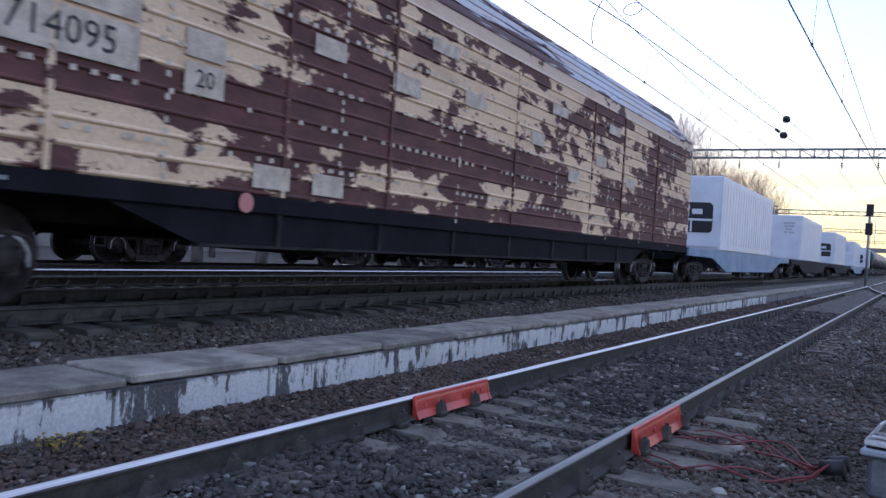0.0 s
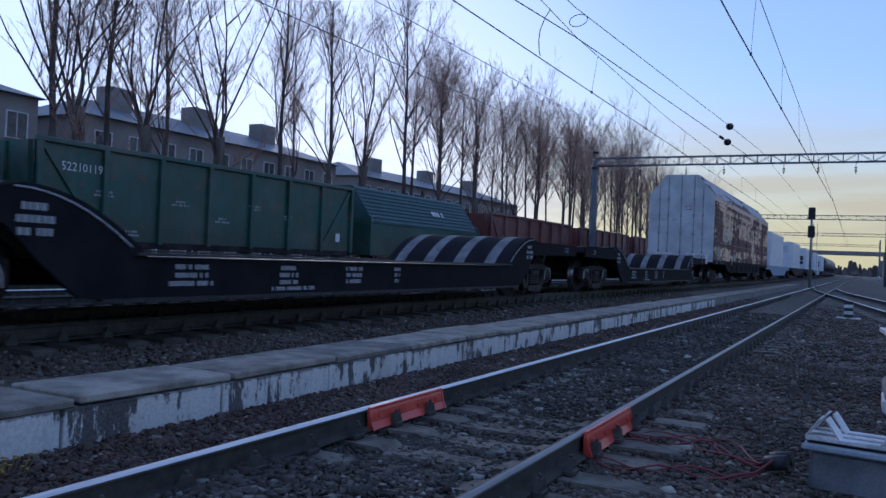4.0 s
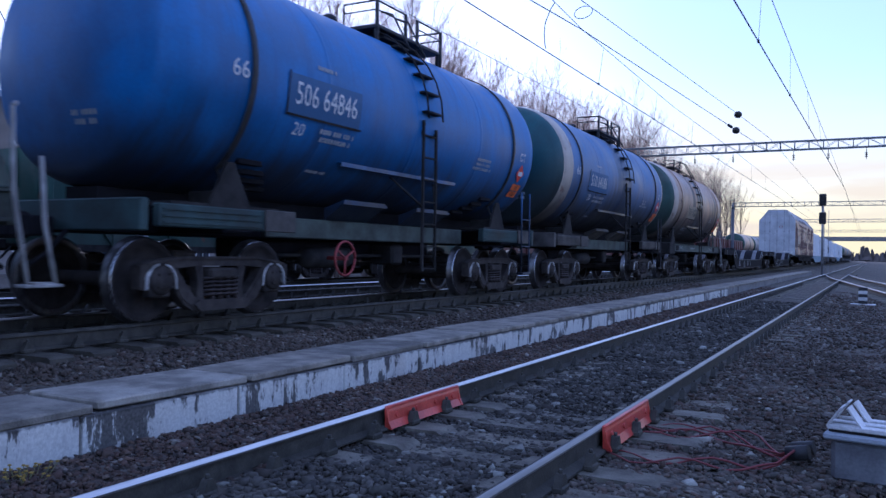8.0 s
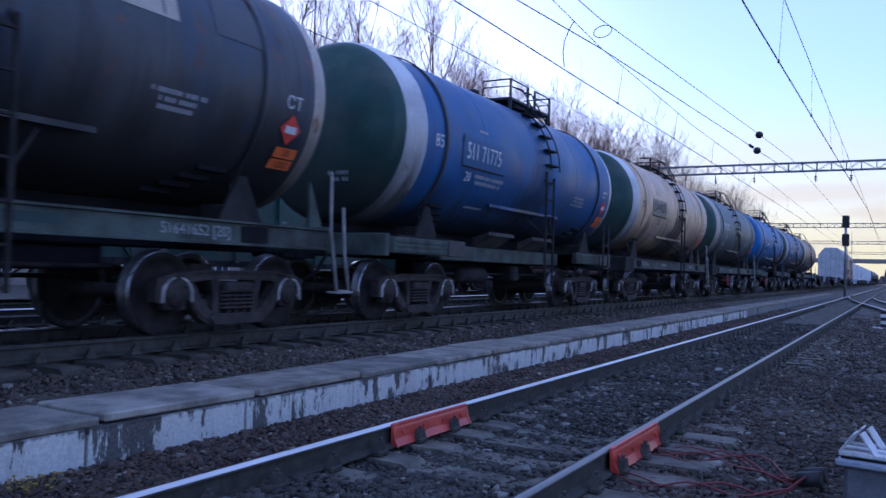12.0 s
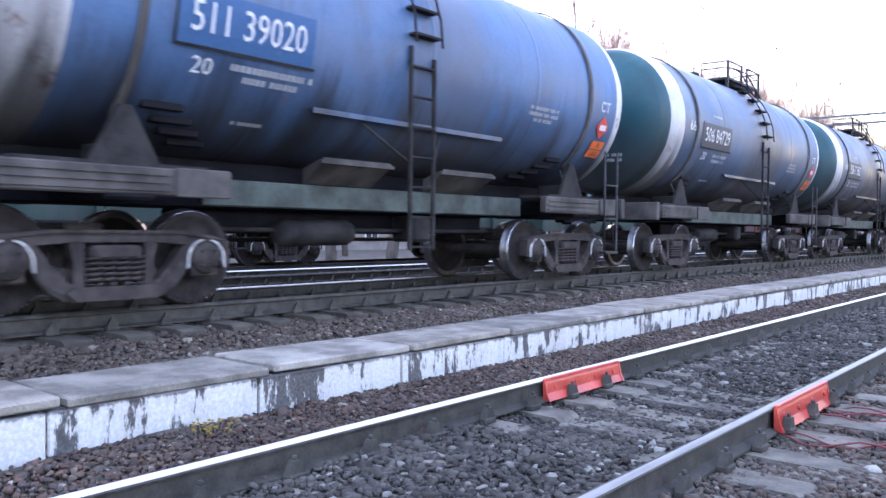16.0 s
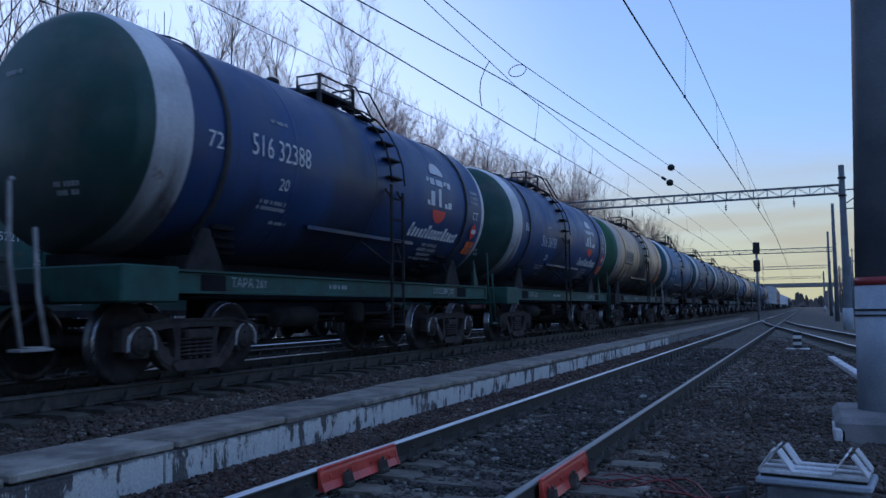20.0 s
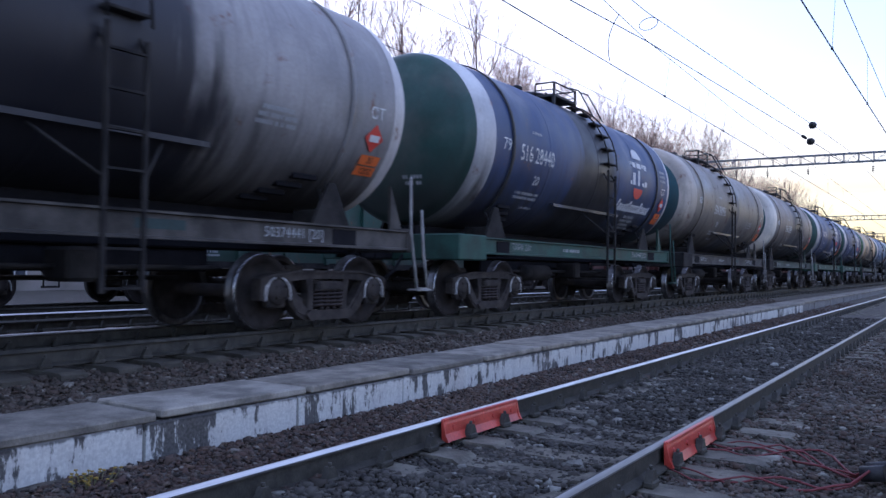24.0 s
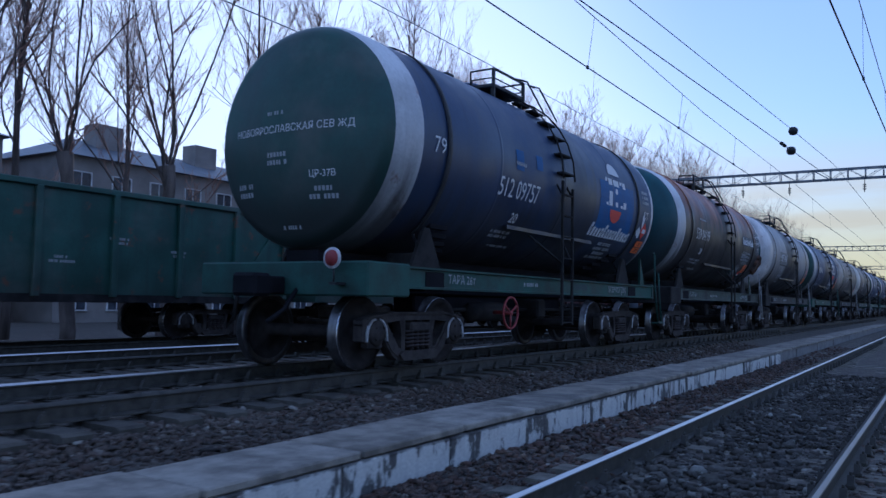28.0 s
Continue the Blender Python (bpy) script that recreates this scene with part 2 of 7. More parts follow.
    if spill:
        d = calc(t, "ABSOLUTE", calc(t, "SUBTRACT", y, where))
        d = calc(t, "ADD", d, calc(t, "MULTIPLY", calc(t, "SUBTRACT", runs, 0.5), 2.2))
        d = calc(t, "ADD", d, calc(t, "MULTIPLY", calc(t, "SUBTRACT", blot, 0.5), 0.7))
        d = calc(t, "ADD", d, calc(t, "MULTIPLY", calc(t, "SUBTRACT", z, 3.2), 0.28))
        col = mix(t, calc(t, "MULTIPLY", smooth(t, d, width, width * 0.55), spill), col, oil)
    link(t, col, b.inputs["Base Color"])
    b.inputs["Specular IOR Level"].default_value = 0.46
    link(t, ramp(t, blot, [(0.3, (rough - 0.12,) * 3), (0.7, (rough + 0.2,) * 3)]), b.inputs["Roughness"])
    bump(t, b, calc(t, "ADD", blot, calc(t, "MULTIPLY", grain, 0.25)), 0.12, 0.03)
    return m


def peeled_paint(name, under, paint, amount=0.5, scale=1.0, stretch=(1, 1, 1), edge=0.03):
    """Old paint that has come off in ragged sheets."""
    m, t, b = nodes_of(name)
    big = noise_tex(t, 0.42 * scale, 3, stretch)
    mid = noise_tex(t, 2.6 * scale, 7, stretch, 0.62)
    info = t.nodes.new("ShaderNodeObjectInfo").outputs["Random"]
    v = calc(t, "ADD", calc(t, "MULTIPLY", big, 0.85), calc(t, "MULTIPLY", mid, 0.6))
    v = calc(t, "ADD", v, calc(t, "MULTIPLY", calc(t, "SUBTRACT", info, 0.5), 0.16))
    on = smooth(t, v, 0.98 - 0.5 * amount, 0.98 - 0.5 * amount + edge)
    grain = noise_tex(t, 30, 4)
    rust = mix(t, smooth(t, mid, 0.35, 0.65), tuple(k * 0.6 for k in under), under)
    top = mix(t, smooth(t, grain, 0.3, 0.7), tuple(k * 0.8 for k in paint), paint)
    top = mix(t, calc(t, "MULTIPLY", smooth(t, noise_tex(t, 1.3, 5, stretch), 0.5, 0.7), 0.5), top, (0.5, 0.33, 0.2))
    link(t, mix(t, on, rust, top), b.inputs["Base Color"])
    b.inputs["Roughness"].default_value = 0.75
    bump(t, b, calc(t, "ADD", on, calc(t, "MULTIPLY", grain, 0.2)), 0.25, 0.01)
    return m


def flaking_whitewash(name):
    """Whitewash on concrete with dark runs, bare patches and a black ragged upper edge."""
    m, t, b = nodes_of(name)
    c = t.nodes.new("ShaderNodeTexCoord")
    sep = t.nodes.new("ShaderNodeSeparateXYZ")
    link(t, c.outputs["Object"], sep.inputs["Vector"])
    y, z = sep.outputs["Y"], sep.outputs["Z"]
    worn = t.nodes.new("ShaderNodeObjectInfo").outputs["Random"]
    runs = noise_tex(t, 8.0, 8, (1, 1, 0.22), 0.72)
    blobs = noise_tex(t, 3.6, 8, (1, 1, 0.7), 0.72)
    big = noise_tex(t, 0.9, 4, (1, 1, 0.4))
    grain = noise_tex(t, 45, 4)
    # the paint comes off first beside each joint, where water runs down
    u = calc(t, "MULTIPLY", calc(t, "FRACT", calc(t, "DIVIDE", calc(t, "SUBTRACT", y, 4.81), 1.42)), 1.42)
    wet = calc(t, "MULTIPLY", smooth(t, u, 1.05, 0.0), calc(t, "ADD", calc(t, "MULTIPLY", worn, 0.12), 0.05))
    v = calc(t, "ADD", calc(t, "MULTIPLY", calc(t, "SUBTRACT", runs, 0.5), 1.3), calc(t, "MULTIPLY", calc(t, "SUBTRACT", big, 0.5), 0.6))
    v = calc(t, "ADD", v, calc(t, "MULTIPLY", calc(t, "SUBTRACT", blobs, 0.5), 1.1))
    v = calc(t, "ADD", v, wet)
    bare = smooth(t, v, 0.08, 0.18)
    # rim: ragged top stain, with the slab overhang's shade put into its colour
    rim = smooth(t, calc(t, "ADD", z, calc(t, "MULTIPLY", calc(t, "SUBTRACT", runs, 0.5), 0.10)), 0.042, 0.062)
    foot = smooth(t, calc(t, "ADD", z, calc(t, "MULTIPLY", calc(t, "SUBTRACT", blobs, 0.5), 0.2)), -0.17, -0.27)
    wash = mix(t, smooth(t, grain, 0.3, 0.7), (0.495, 0.49, 0.455), (0.64, 0.635, 0.585))
    wash = mix(t, calc(t, "MULTIPLY", smooth(t, runs, 0.48, 0.62), 0.40), wash, (0.40, 0.385, 0.37))
    wash = mix(t, calc(t, "MULTIPLY", smooth(t, big, 0.52, 0.66), 0.40), wash, (0.34, 0.29, 0.25))
    dirt = mix(t, smooth(t, grain, 0.3, 0.7), (0.018, 0.018, 0.018), (0.075, 0.070, 0.064))
    col = mix(t, calc(t, "MULTIPLY", bare, 0.9), wash, dirt)
    col = mix(t, calc(t, "MULTIPLY", rim, 0.8), col, (0.04, 0.037, 0.035))
    col = mix(t, calc(t, "MULTIPLY", foot, 0.6), col, (0.10, 0.082, 0.068))
    link(t, col, b.inputs["Base Color"])
    b.inputs["Roughness"].default_value = 0.9
    bump(t, b, calc(t, "ADD", v, calc(t, "MULTIPLY", grain, 0.3)), 0.5, 0.012)
    return m


def stone_mix(name, cols, rough=0.9, fine=40, coarse_amount=0.7):
    m, t, b = nodes_of(name)
    rnd = t.nodes.new("ShaderNodeNewGeometry").outputs["Random Per Island"]
    grain = noise_tex(t, fine, 4)
    big = noise_tex(t, 0.8, 4)
    c = ramp(t, rnd, [(k / max(len(cols) - 2, 1) * 0.92 if k < len(cols) - 1 else 1.0, v) for k, v in enumerate(cols)])
    c = mix(t, 0.8, c, ramp(t, grain, [(0.25, (0.6,) * 3), (0.75, (1.2,) * 3)]), "MULTIPLY")
    c = mix(t, coarse_amount, c, ramp(t, big, [(0.35, (0.38, 0.34, 0.31)), (0.65, (1.1,) * 3)]), "MULTIPLY")
    link(t, c, b.inputs["Base Color"])
    b.inputs["Roughness"].default_value = rough
    bump(t, b, grain, 0.4, 0.01)
    return m


def ground_mix(name):
    """Fouled gravel between the stones: cells for stones, patches of earth and rust-brown dust."""
    m, t, b = nodes_of(name)
    c = t.nodes.new("ShaderNodeTexCoord")
    vor = t.nodes.new("ShaderNodeTexVoronoi")
    vor.inputs["Scale"].default_value = 17
    link(t, c.outputs["Object"], vor.inputs["Vector"])
    big = noise_tex(t, 0.35, 5)
    mid = noise_tex(t, 3.0, 5)
    cell = ramp(t, vor.outputs["Color"], [(0.0, (0.0495, 0.0424, 0.0333)), (0.45, (0.099, 0.0869, 0.0686)), (0.8, (0.134, 0.114, 0.0882)), (1.0, (0.257, 0.239, 0.196))])
    earth = mix(t, smooth(t, mid, 0.3, 0.7), (0.0614, 0.0519, 0.0392), (0.124, 0.104, 0.0764))
    col = mix(t, calc(t, "MULTIPLY", smooth(t, big, 0.42, 0.65), 0.7), cell, earth)
    # shade in the gaps between stone cells is multiplied into the colour
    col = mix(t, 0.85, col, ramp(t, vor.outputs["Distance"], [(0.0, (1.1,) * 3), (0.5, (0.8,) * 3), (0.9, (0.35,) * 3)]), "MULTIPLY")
    link(t, col, b.inputs["Base Color"])
    b.inputs["Roughness"].default_value = 0.95
    bump(t, b, calc(t, "SUBTRACT", 1.0, vor.outputs["Distance"]), 0.9, 0.03)
    return m


M = {}
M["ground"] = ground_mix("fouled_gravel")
M["stone"] = stone_mix("granite_ballast", [(0.0445, 0.0371, 0.0294), (0.104, 0.0848, 0.0647), (0.0891, 0.0594, 0.0421), (0.139, 0.119, 0.0921), (0.099, 0.0657, 0.047), (0.337, 0.318, 0.265)])
M["stone_near"] = stone_mix("grey_ballast", [(0.0445, 0.0382, 0.0304), (0.109, 0.0901, 0.0686), (0.094, 0.0594, 0.0421), (0.148, 0.129, 0.102), (0.0842, 0.0763, 0.0627), (0.124, 0.0827, 0.0588), (0.356, 0.35, 0.299)])
M["stone_red"] = stone_mix("rust_stained_ballast", [(0.0445, 0.035, 0.0274), (0.124, 0.0763, 0.0539), (0.0842, 0.0488, 0.0353), (0.163, 0.133, 0.103), (0.114, 0.07, 0.051), (0.094, 0.0763, 0.0588), (0.376, 0.35, 0.294)])
M["stone_oily"] = stone_mix("oil_darkened_ballast", [(0.0317, 0.0297, 0.0255), (0.0713, 0.0657, 0.0549), (0.0544, 0.0445, 0.0343), (0.099, 0.0922, 0.0764), (0.0842, 0.0763, 0.0627), (0.327, 0.329, 0.284)])
M["leaf_litter"] = stone_mix("dry_leaf_litter", [(0.10, 0.062, 0.042), (0.15, 0.098, 0.066), (0.06, 0.046, 0.038), (0.085, 0.072, 0.062), (0.22, 0.165, 0.115)])
M["rail"] = surf("dark_rail_web", (0.0416, 0.0392, 0.0333), (0.0842, 0.0784, 0.0647), 8, 0.75, 0.2, 0.2)
M["cream"] = surf("chipped_cream_paint", (0.46, 0.37, 0.27), (0.70, 0.60, 0.46), 5, 0.75, 0, 0.1)
M["shine"] = surf("polished_rail_top", (0.60, 0.585, 0.56), (0.72, 0.70, 0.67), 30, 0.46, 1.0, 0.02, stretch=(1, 0.03, 1))
M["semi_shine"] = surf("half_polished_rail_top", (0.21, 0.203, 0.192), (0.31, 0.30, 0.285), 18, 0.46, 1.0, 0.03, stretch=(1, 0.06, 1))
M["dull_shine"] = surf("worn_rail_top", (0.16, 0.15, 0.145), (0.26, 0.25, 0.24), 10, 0.4, 0.9, 0.05, stretch=(1, 0.1, 1))
M["sleeper"] = surf("weathered_concrete_sleeper", (0.0842, 0.0763, 0.0608), (0.208, 0.196, 0.159), 5, 0.9, 0, 0.4, pieces=True, spread=0.2)
M["sleeper_dark"] = surf("oily_concrete_sleeper", (0.0445, 0.0403, 0.0323), (0.094, 0.0869, 0.0706), 5, 0.9, 0, 0.4, pieces=True, spread=0.2)
M["slab"] = surf("platform_slab_concrete", (0.148, 0.136, 0.114), (0.335, 0.311, 0.26), 4.0, 0.9, 0, 0.5, pieces=True, spread=0.18)
M["wash"] = flaking_whitewash("flaking_whitewash")
M["concrete"] = surf("grey_concrete", (0.17, 0.165, 0.16), (0.27, 0.26, 0.25), 2.5, 0.9, 0, 0.4)
M["red_cover"] = surf("translucent_red_cover", (0.40, 0.045, 0.03), (0.62, 0.09, 0.06), 7, 0.4, 0, 0.1, spec=0.5)
M["red_cable"] = plain("red_cable", (0.16, 0.028, 0.028), 0.6)
M["steel"] = surf("galvanised_steel", (0.20, 0.21, 0.22), (0.32, 0.33, 0.34), 4, 0.55, 0.6, 0.1)
M["dark_steel"] = surf("dark_steel", (0.03, 0.03, 0.032), (0.06, 0.058, 0.058), 6, 0.6, 0.4, 0.15)
# The two blacks below, grime apart, are lightened to imitate lens haze.
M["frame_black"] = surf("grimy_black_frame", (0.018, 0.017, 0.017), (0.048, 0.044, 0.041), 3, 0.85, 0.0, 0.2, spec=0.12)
M["beam_black"] = surf("matt_black_beam", (0.010, 0.010, 0.012), (0.020, 0.019, 0.022), 2, 0.85, 0.0, 0.1, spec=0.08)
M["frame_green"] = surf("grimy_green_frame", (0.034, 0.036, 0.031), (0.095, 0.118, 0.098), 2.6, 0.75, 0, 0.15)
M["frame_clean"] = surf("green_painted_frame", (0.022, 0.045, 0.036), (0.038, 0.098, 0.074), 2.2, 0.65, 0, 0.12)
M["frame_teal"] = surf("teal_frame", (0.026, 0.036, 0.035), (0.05, 0.085, 0.082), 2.2, 0.7, 0, 0.15)
M["frame_grey"] = surf("dusty_grey_frame", (0.034, 0.031, 0.028), (0.115, 0.104, 0.092), 2.2, 0.8, 0, 0.15)
M["dusty_plate"] = surf("dusty_grey_plate", (0.11, 0.11, 0.115), (0.22, 0.22, 0.225), 3, 0.75, 0.0, 0.15)
# Oily bogie tone, raised a little as painted lens haze.
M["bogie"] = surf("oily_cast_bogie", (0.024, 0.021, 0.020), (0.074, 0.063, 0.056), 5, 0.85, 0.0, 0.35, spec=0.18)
M["pale_bar"] = surf("worn_pale_grab_bar", (0.20, 0.19, 0.18), (0.36, 0.35, 0.33), 6, 0.7, 0, 0.1)
M["wheel"] = surf("worn_wheel_disc", (0.024, 0.021, 0.020), (0.050, 0.043, 0.040), 6, 0.85, 0.0, 0.15, spec=0.1)
# Rim edge bright, tread dark: their reflections are put into the base colours.
M["tread"] = surf("polished_wheel_tread", (0.5, 0.5, 0.51), (0.66, 0.66, 0.67), 20, 0.3, 1.0, 0.03)
M["tread_dark"] = surf("dull_wheel_tread", (0.10, 0.095, 0.095), (0.19, 0.185, 0.185), 14, 0.4, 0.9, 0.03)
M["spring"] = surf("dark_spring_steel", (0.03, 0.025, 0.024), (0.07, 0.055, 0.05), 8, 0.6, 0.3, 0.1)
M["white_paint"] = surf("chipped_white_paint", (0.50, 0.49, 0.47), (0.78, 0.77, 0.75), 5, 0.7, 0, 0.1)
M["old_lining"] = surf("worn_white_lining", (0.20, 0.19, 0.18), (0.78, 0.76, 0.73), 11, 0.8, 0, 0.1)
M["soft_letter"] = plain("worn_lettering", (0.38, 0.385, 0.39), 0.85)
M["chalk"] = plain("white_lettering", (0.70, 0.70, 0.69), 0.8)
M["black_letter"] = plain("dark_lettering", (0.03, 0.03, 0.03), 0.8)
M["dim_letter"] = plain("faded_lettering", (0.36, 0.37, 0.37), 0.85)
M["orange"] = plain("orange_hazard_plate", (0.80, 0.17, 0.03), 0.55)
M["red_sign"] = plain("red_hazard_diamond", (0.65, 0.06, 0.035), 0.55)
M["brake_red"] = plain("red_brake_wheel", (0.26, 0.035, 0.035), 0.55)
M["wire"] = plain("oxidised_copper_wire", (0.06, 0.065, 0.07), 0.5, 0.7)
M["bark"] = surf("poplar_bark", (0.065, 0.053, 0.045), (0.16, 0.13, 0.11), 3, 0.95, 0, 0.6, stretch=(1, 1, 0.25))
# Twig tone is raised and warmed to carry the low sun's peach light.
M["twig"] = surf("bare_twigs", (0.27, 0.165, 0.125), (0.50, 0.315, 0.235), 1.0, 0.95, 0, 0.0)
M["box_white"] = surf("white_wagon_paint", (0.45, 0.46, 0.47), (0.60, 0.61, 0.62), 1.4, 0.5, 0, 0.08)
M["container"] = surf("white_container_paint", (0.62, 0.64, 0.68), (0.74, 0.76, 0.79), 1.0, 0.45, 0, 0.05)
M["peel_top"] = peeled_paint("eaves_paint", (0.125, 0.052, 0.042), (0.74, 0.56, 0.40), 0.80, 1.2, (1, 0.6, 1.4))
M["peel"] = peeled_paint("peeling_side_paint", (0.135, 0.052, 0.040), (0.82, 0.595, 0.37), 0.42, 1.15, (1, 0.7, 1.5))
M["peel_roof"] = peeled_paint("peeling_roof_paint", (0.11, 0.05, 0.04), (0.54, 0.54, 0.55), 0.66, 1.5, (1, 0.3, 1.6))
M["gondola_green"] = tank_paint("faded_green_wagon", (0.030, 0.085, 0.062), low_dark=0.45, low_dark_top=1.7, rust=0.16)
M["gondola_red"] = tank_paint("brown_red_wagon", (0.165, 0.055, 0.046), low_dark=0.4, low_dark_top=1.7, rust=0.1)
M["coil_green"] = surf("green_hood_sheet", (0.034, 0.070, 0.070), (0.058, 0.108, 0.107), 1.5, 0.6, 0, 0.1)
M["blue_flat"] = surf("pale_blue_flat_wagon", (0.16, 0.24, 0.32), (0.27, 0.36, 0.44), 1.3, 0.65, 0, 0.1)
M["crust"] = surf("brown_black_tar_crust", (0.014, 0.012, 0.012), (0.15, 0.075, 0.045), 3.2, 0.7, 0, 0.8)
M["glass"] = surf("dark_window_glass", (0.03, 0.035, 0.045), (0.07, 0.08, 0.10), 2, 0.12, 0, 0.0, spec=0.6)
M["plaster"] = surf("old_plaster_wall", (0.22, 0.20, 0.18), (0.33, 0.30, 0.27), 0.4, 0.95, 0, 0.1)
M["roof_tin"] = surf("sheet_metal_roof", (0.13, 0.14, 0.155), (0.22, 0.235, 0.25), 0.5, 0.6, 0.2, 0.1)
M["brick"] = surf("dark_brick", (0.12, 0.075, 0.06), (0.19, 0.12, 0.10), 0.8, 0.95, 0, 0.1)
M["pole_grey"] = surf("dark_painted_mast", (0.10, 0.11, 0.125), (0.16, 0.17, 0.185), 1.5, 0.7, 0, 0.1)
M["pole_pale"] = surf("pale_painted_mast_foot", (0.33, 0.36, 0.40), (0.47, 0.50, 0.53), 2.2, 0.8, 0, 0.15)
M["yellow_bloom"] = plain("yellow_blossom", (0.30, 0.20, 0.025), 0.8)
M["grass"] = plain("dry_grass_stems", (0.16, 0.15, 0.07), 0.9)
M["signal_black"] = plain("signal_black", (0.015, 0.015, 0.016), 0.6)
M["haze_far"] = surf("far_scrub", (0.07, 0.062, 0.058), (0.13, 0.11, 0.10), 0.05, 1.0, 0, 0.0)


# ---- mesh building ----
class Geo:
    """Vertices and faces gathered into one mesh; each face may carry a material slot and smooth shading."""

    def __init__(self):
        self.v, self.f, self.s, self.m = [], [], [], []

    def add(self, verts, faces, smooth_faces=False, slot=0):
        o = len(self.v)
        self.v += [tuple(p) for p in verts]
        self.f += [tuple(i + o for i in f) for f in faces]
        self.s += [smooth_faces] * len(faces)
        self.m += [slot] * len(faces)
        return self

    def box(self, x0, x1, y0, y1, z0, z1, bevel=0.0, slot=0):
        if bevel <= 0:
            v = [(x, y, z) for z in (z0, z1) for y in (y0, y1) for x in (x0, x1)]
            return self.add(v, [(0, 2, 3, 1), (4, 5, 7, 6), (0, 1, 5, 4), (2, 6, 7, 3), (0, 4, 6, 2), (1, 3, 7, 5)], False, slot)
        b = bevel
        v, f = [], []
        for sx, x in ((1, x0), (-1, x1)):
            for sy, y in ((1, y0), (-1, y1)):
                for sz, z in ((1, z0), (-1, z1)):
                    v += [(x, y + sy * b, z + sz * b), (x + sx * b, y, z + sz * b), (x + sx * b, y + sy * b, z)]
        def k(i, j, l, a):
            return ((i * 2 + j) * 2 + l) * 3 + a
        f += [(k(0, 0, 0, 0), k(0, 0, 1, 0), k(0, 1, 1, 0), k(0, 1, 0, 0)), (k(1, 0, 0, 0), k(1, 1, 0, 0), k(1, 1, 1, 0), k(1, 0, 1, 0))]
        f += [(k(0, 0, 0, 1), k(1, 0, 0, 1), k(1, 0, 1, 1), k(0, 0, 1, 1)), (k(0, 1, 0, 1), k(0, 1, 1, 1), k(1, 1, 1, 1), k(1, 1, 0, 1))]
        f += [(k(0, 0, 0, 2), k(0, 1, 0, 2), k(1, 1, 0, 2), k(1, 0, 0, 2)), (k(0, 0, 1, 2), k(1, 0, 1, 2), k(1, 1, 1, 2), k(0, 1, 1, 2))]
        for j in (0, 1):
            for l in (0, 1):
                f += [(k(0, j, l, 1), k(0, j, l, 2), k(1, j, l, 2), k(1, j, l, 1)), (k(j, 0, l, 0), k(j, 0, l, 2), k(j, 1, l, 2), k(j, 1, l, 0)), (k(j, l, 0, 0), k(j, l, 0, 1), k(j, l, 1, 1), k(j, l, 1, 0))]
        for i in (0, 1):
            for j in (0, 1):
                for l in (0, 1):
                    f.append((k(i, j, l, 0), k(i, j, l, 1), k(i, j, l, 2)))
        return self.add(v, f, False, slot)

    def tube(self, points, radii, n=8, caps=True, slot=0, smooth_faces=True):
        pts = [Vector(p) for p in points]
        if not isinstance(radii, (list, tuple)):
            radii = [radii] * len(pts)
        v, f = [], []
        side = None
        for i, p in enumerate(pts):
            d = (pts[min(i + 1, len(pts) - 1)] - pts[max(i - 1, 0)]).normalized()
            if side is None:
                side = d.orthogonal().normalized()
            side = (side - d * side.dot(d)).normalized()
            up = d.cross(side)
            for k in range(n):
                a = 2 * math.pi * k / n
                v.append(p + (side * math.cos(a) + up * math.sin(a)) * radii[i])
        for i in range(len(pts) - 1):
            for k in range(n):
                f.append((i * n + k, i * n + (k + 1) % n, (i + 1) * n + (k + 1) % n, (i + 1) * n + k))
        self.add(v, f, smooth_faces, slot)
        if caps:
            o = len(self.v) - len(v)
            self.f += [tuple(o + k for k in reversed(range(n))), tuple(o + (len(pts) - 1) * n + k for k in range(n))]
            self.s += [False, False]
            self.m += [slot, slot]
        return self

    def revolve(self, profile, n=48, axis="y", centre=(0, 0, 0), slot=0, smooth_faces=True):
        """Turns (along, radius) pairs about an axis."""
        v, f = [], []
        for a, r in profile:
            for k in range(n):
                w = 2 * math.pi * k / n
                c, s = r * math.cos(w), r * math.sin(w)
                p = {"y": (c, a, s), "x": (a, c, s), "z": (c, s, a)}[axis]
                v.append((p[0] + centre[0], p[1] + centre[1], p[2] + centre[2]))
        flip = axis == "y"
        for i in range(len(profile) - 1):
            for k in range(n):
                q = (i * n + k, i * n + (k + 1) % n, (i + 1) * n + (k + 1) % n, (i + 1) * n + k)
                f.append(q if flip else tuple(reversed(q)))
        return self.add(v, f, smooth_faces, slot)

    def prism(self, outline, x0, x1, axis="x", slot=0):
        """Extrudes an outline of (a, b) pairs: in the yz plane along x, the xz plane along y, or the xy plane along z."""
        n = len(outline)
        order = {"x": lambda a, b, c: (c, a, b), "y": lambda a, b, c: (a, c, b), "z": lambda a, b, c: (a, b, c)}[axis]
        v = [order(a, b, x0) for a, b in outline] + [order(a, b, x1) for a, b in outline]
        f = [tuple(range(n)), tuple(reversed(range(n, 2 * n)))] + [(i, n + i, n + (i + 1) % n, (i + 1) % n) for i in range(n)]
        return self.add(v, f, False, slot)

    def mesh(self, name, *materials):
        me = bpy.data.meshes.new(name)
        me.from_pydata(self.v, [], self.f)
        me.polygons.foreach_set("use_smooth", self.s)
        me.polygons.foreach_set("material_index", self.m)
        for m in materials:
            me.materials.append(m)
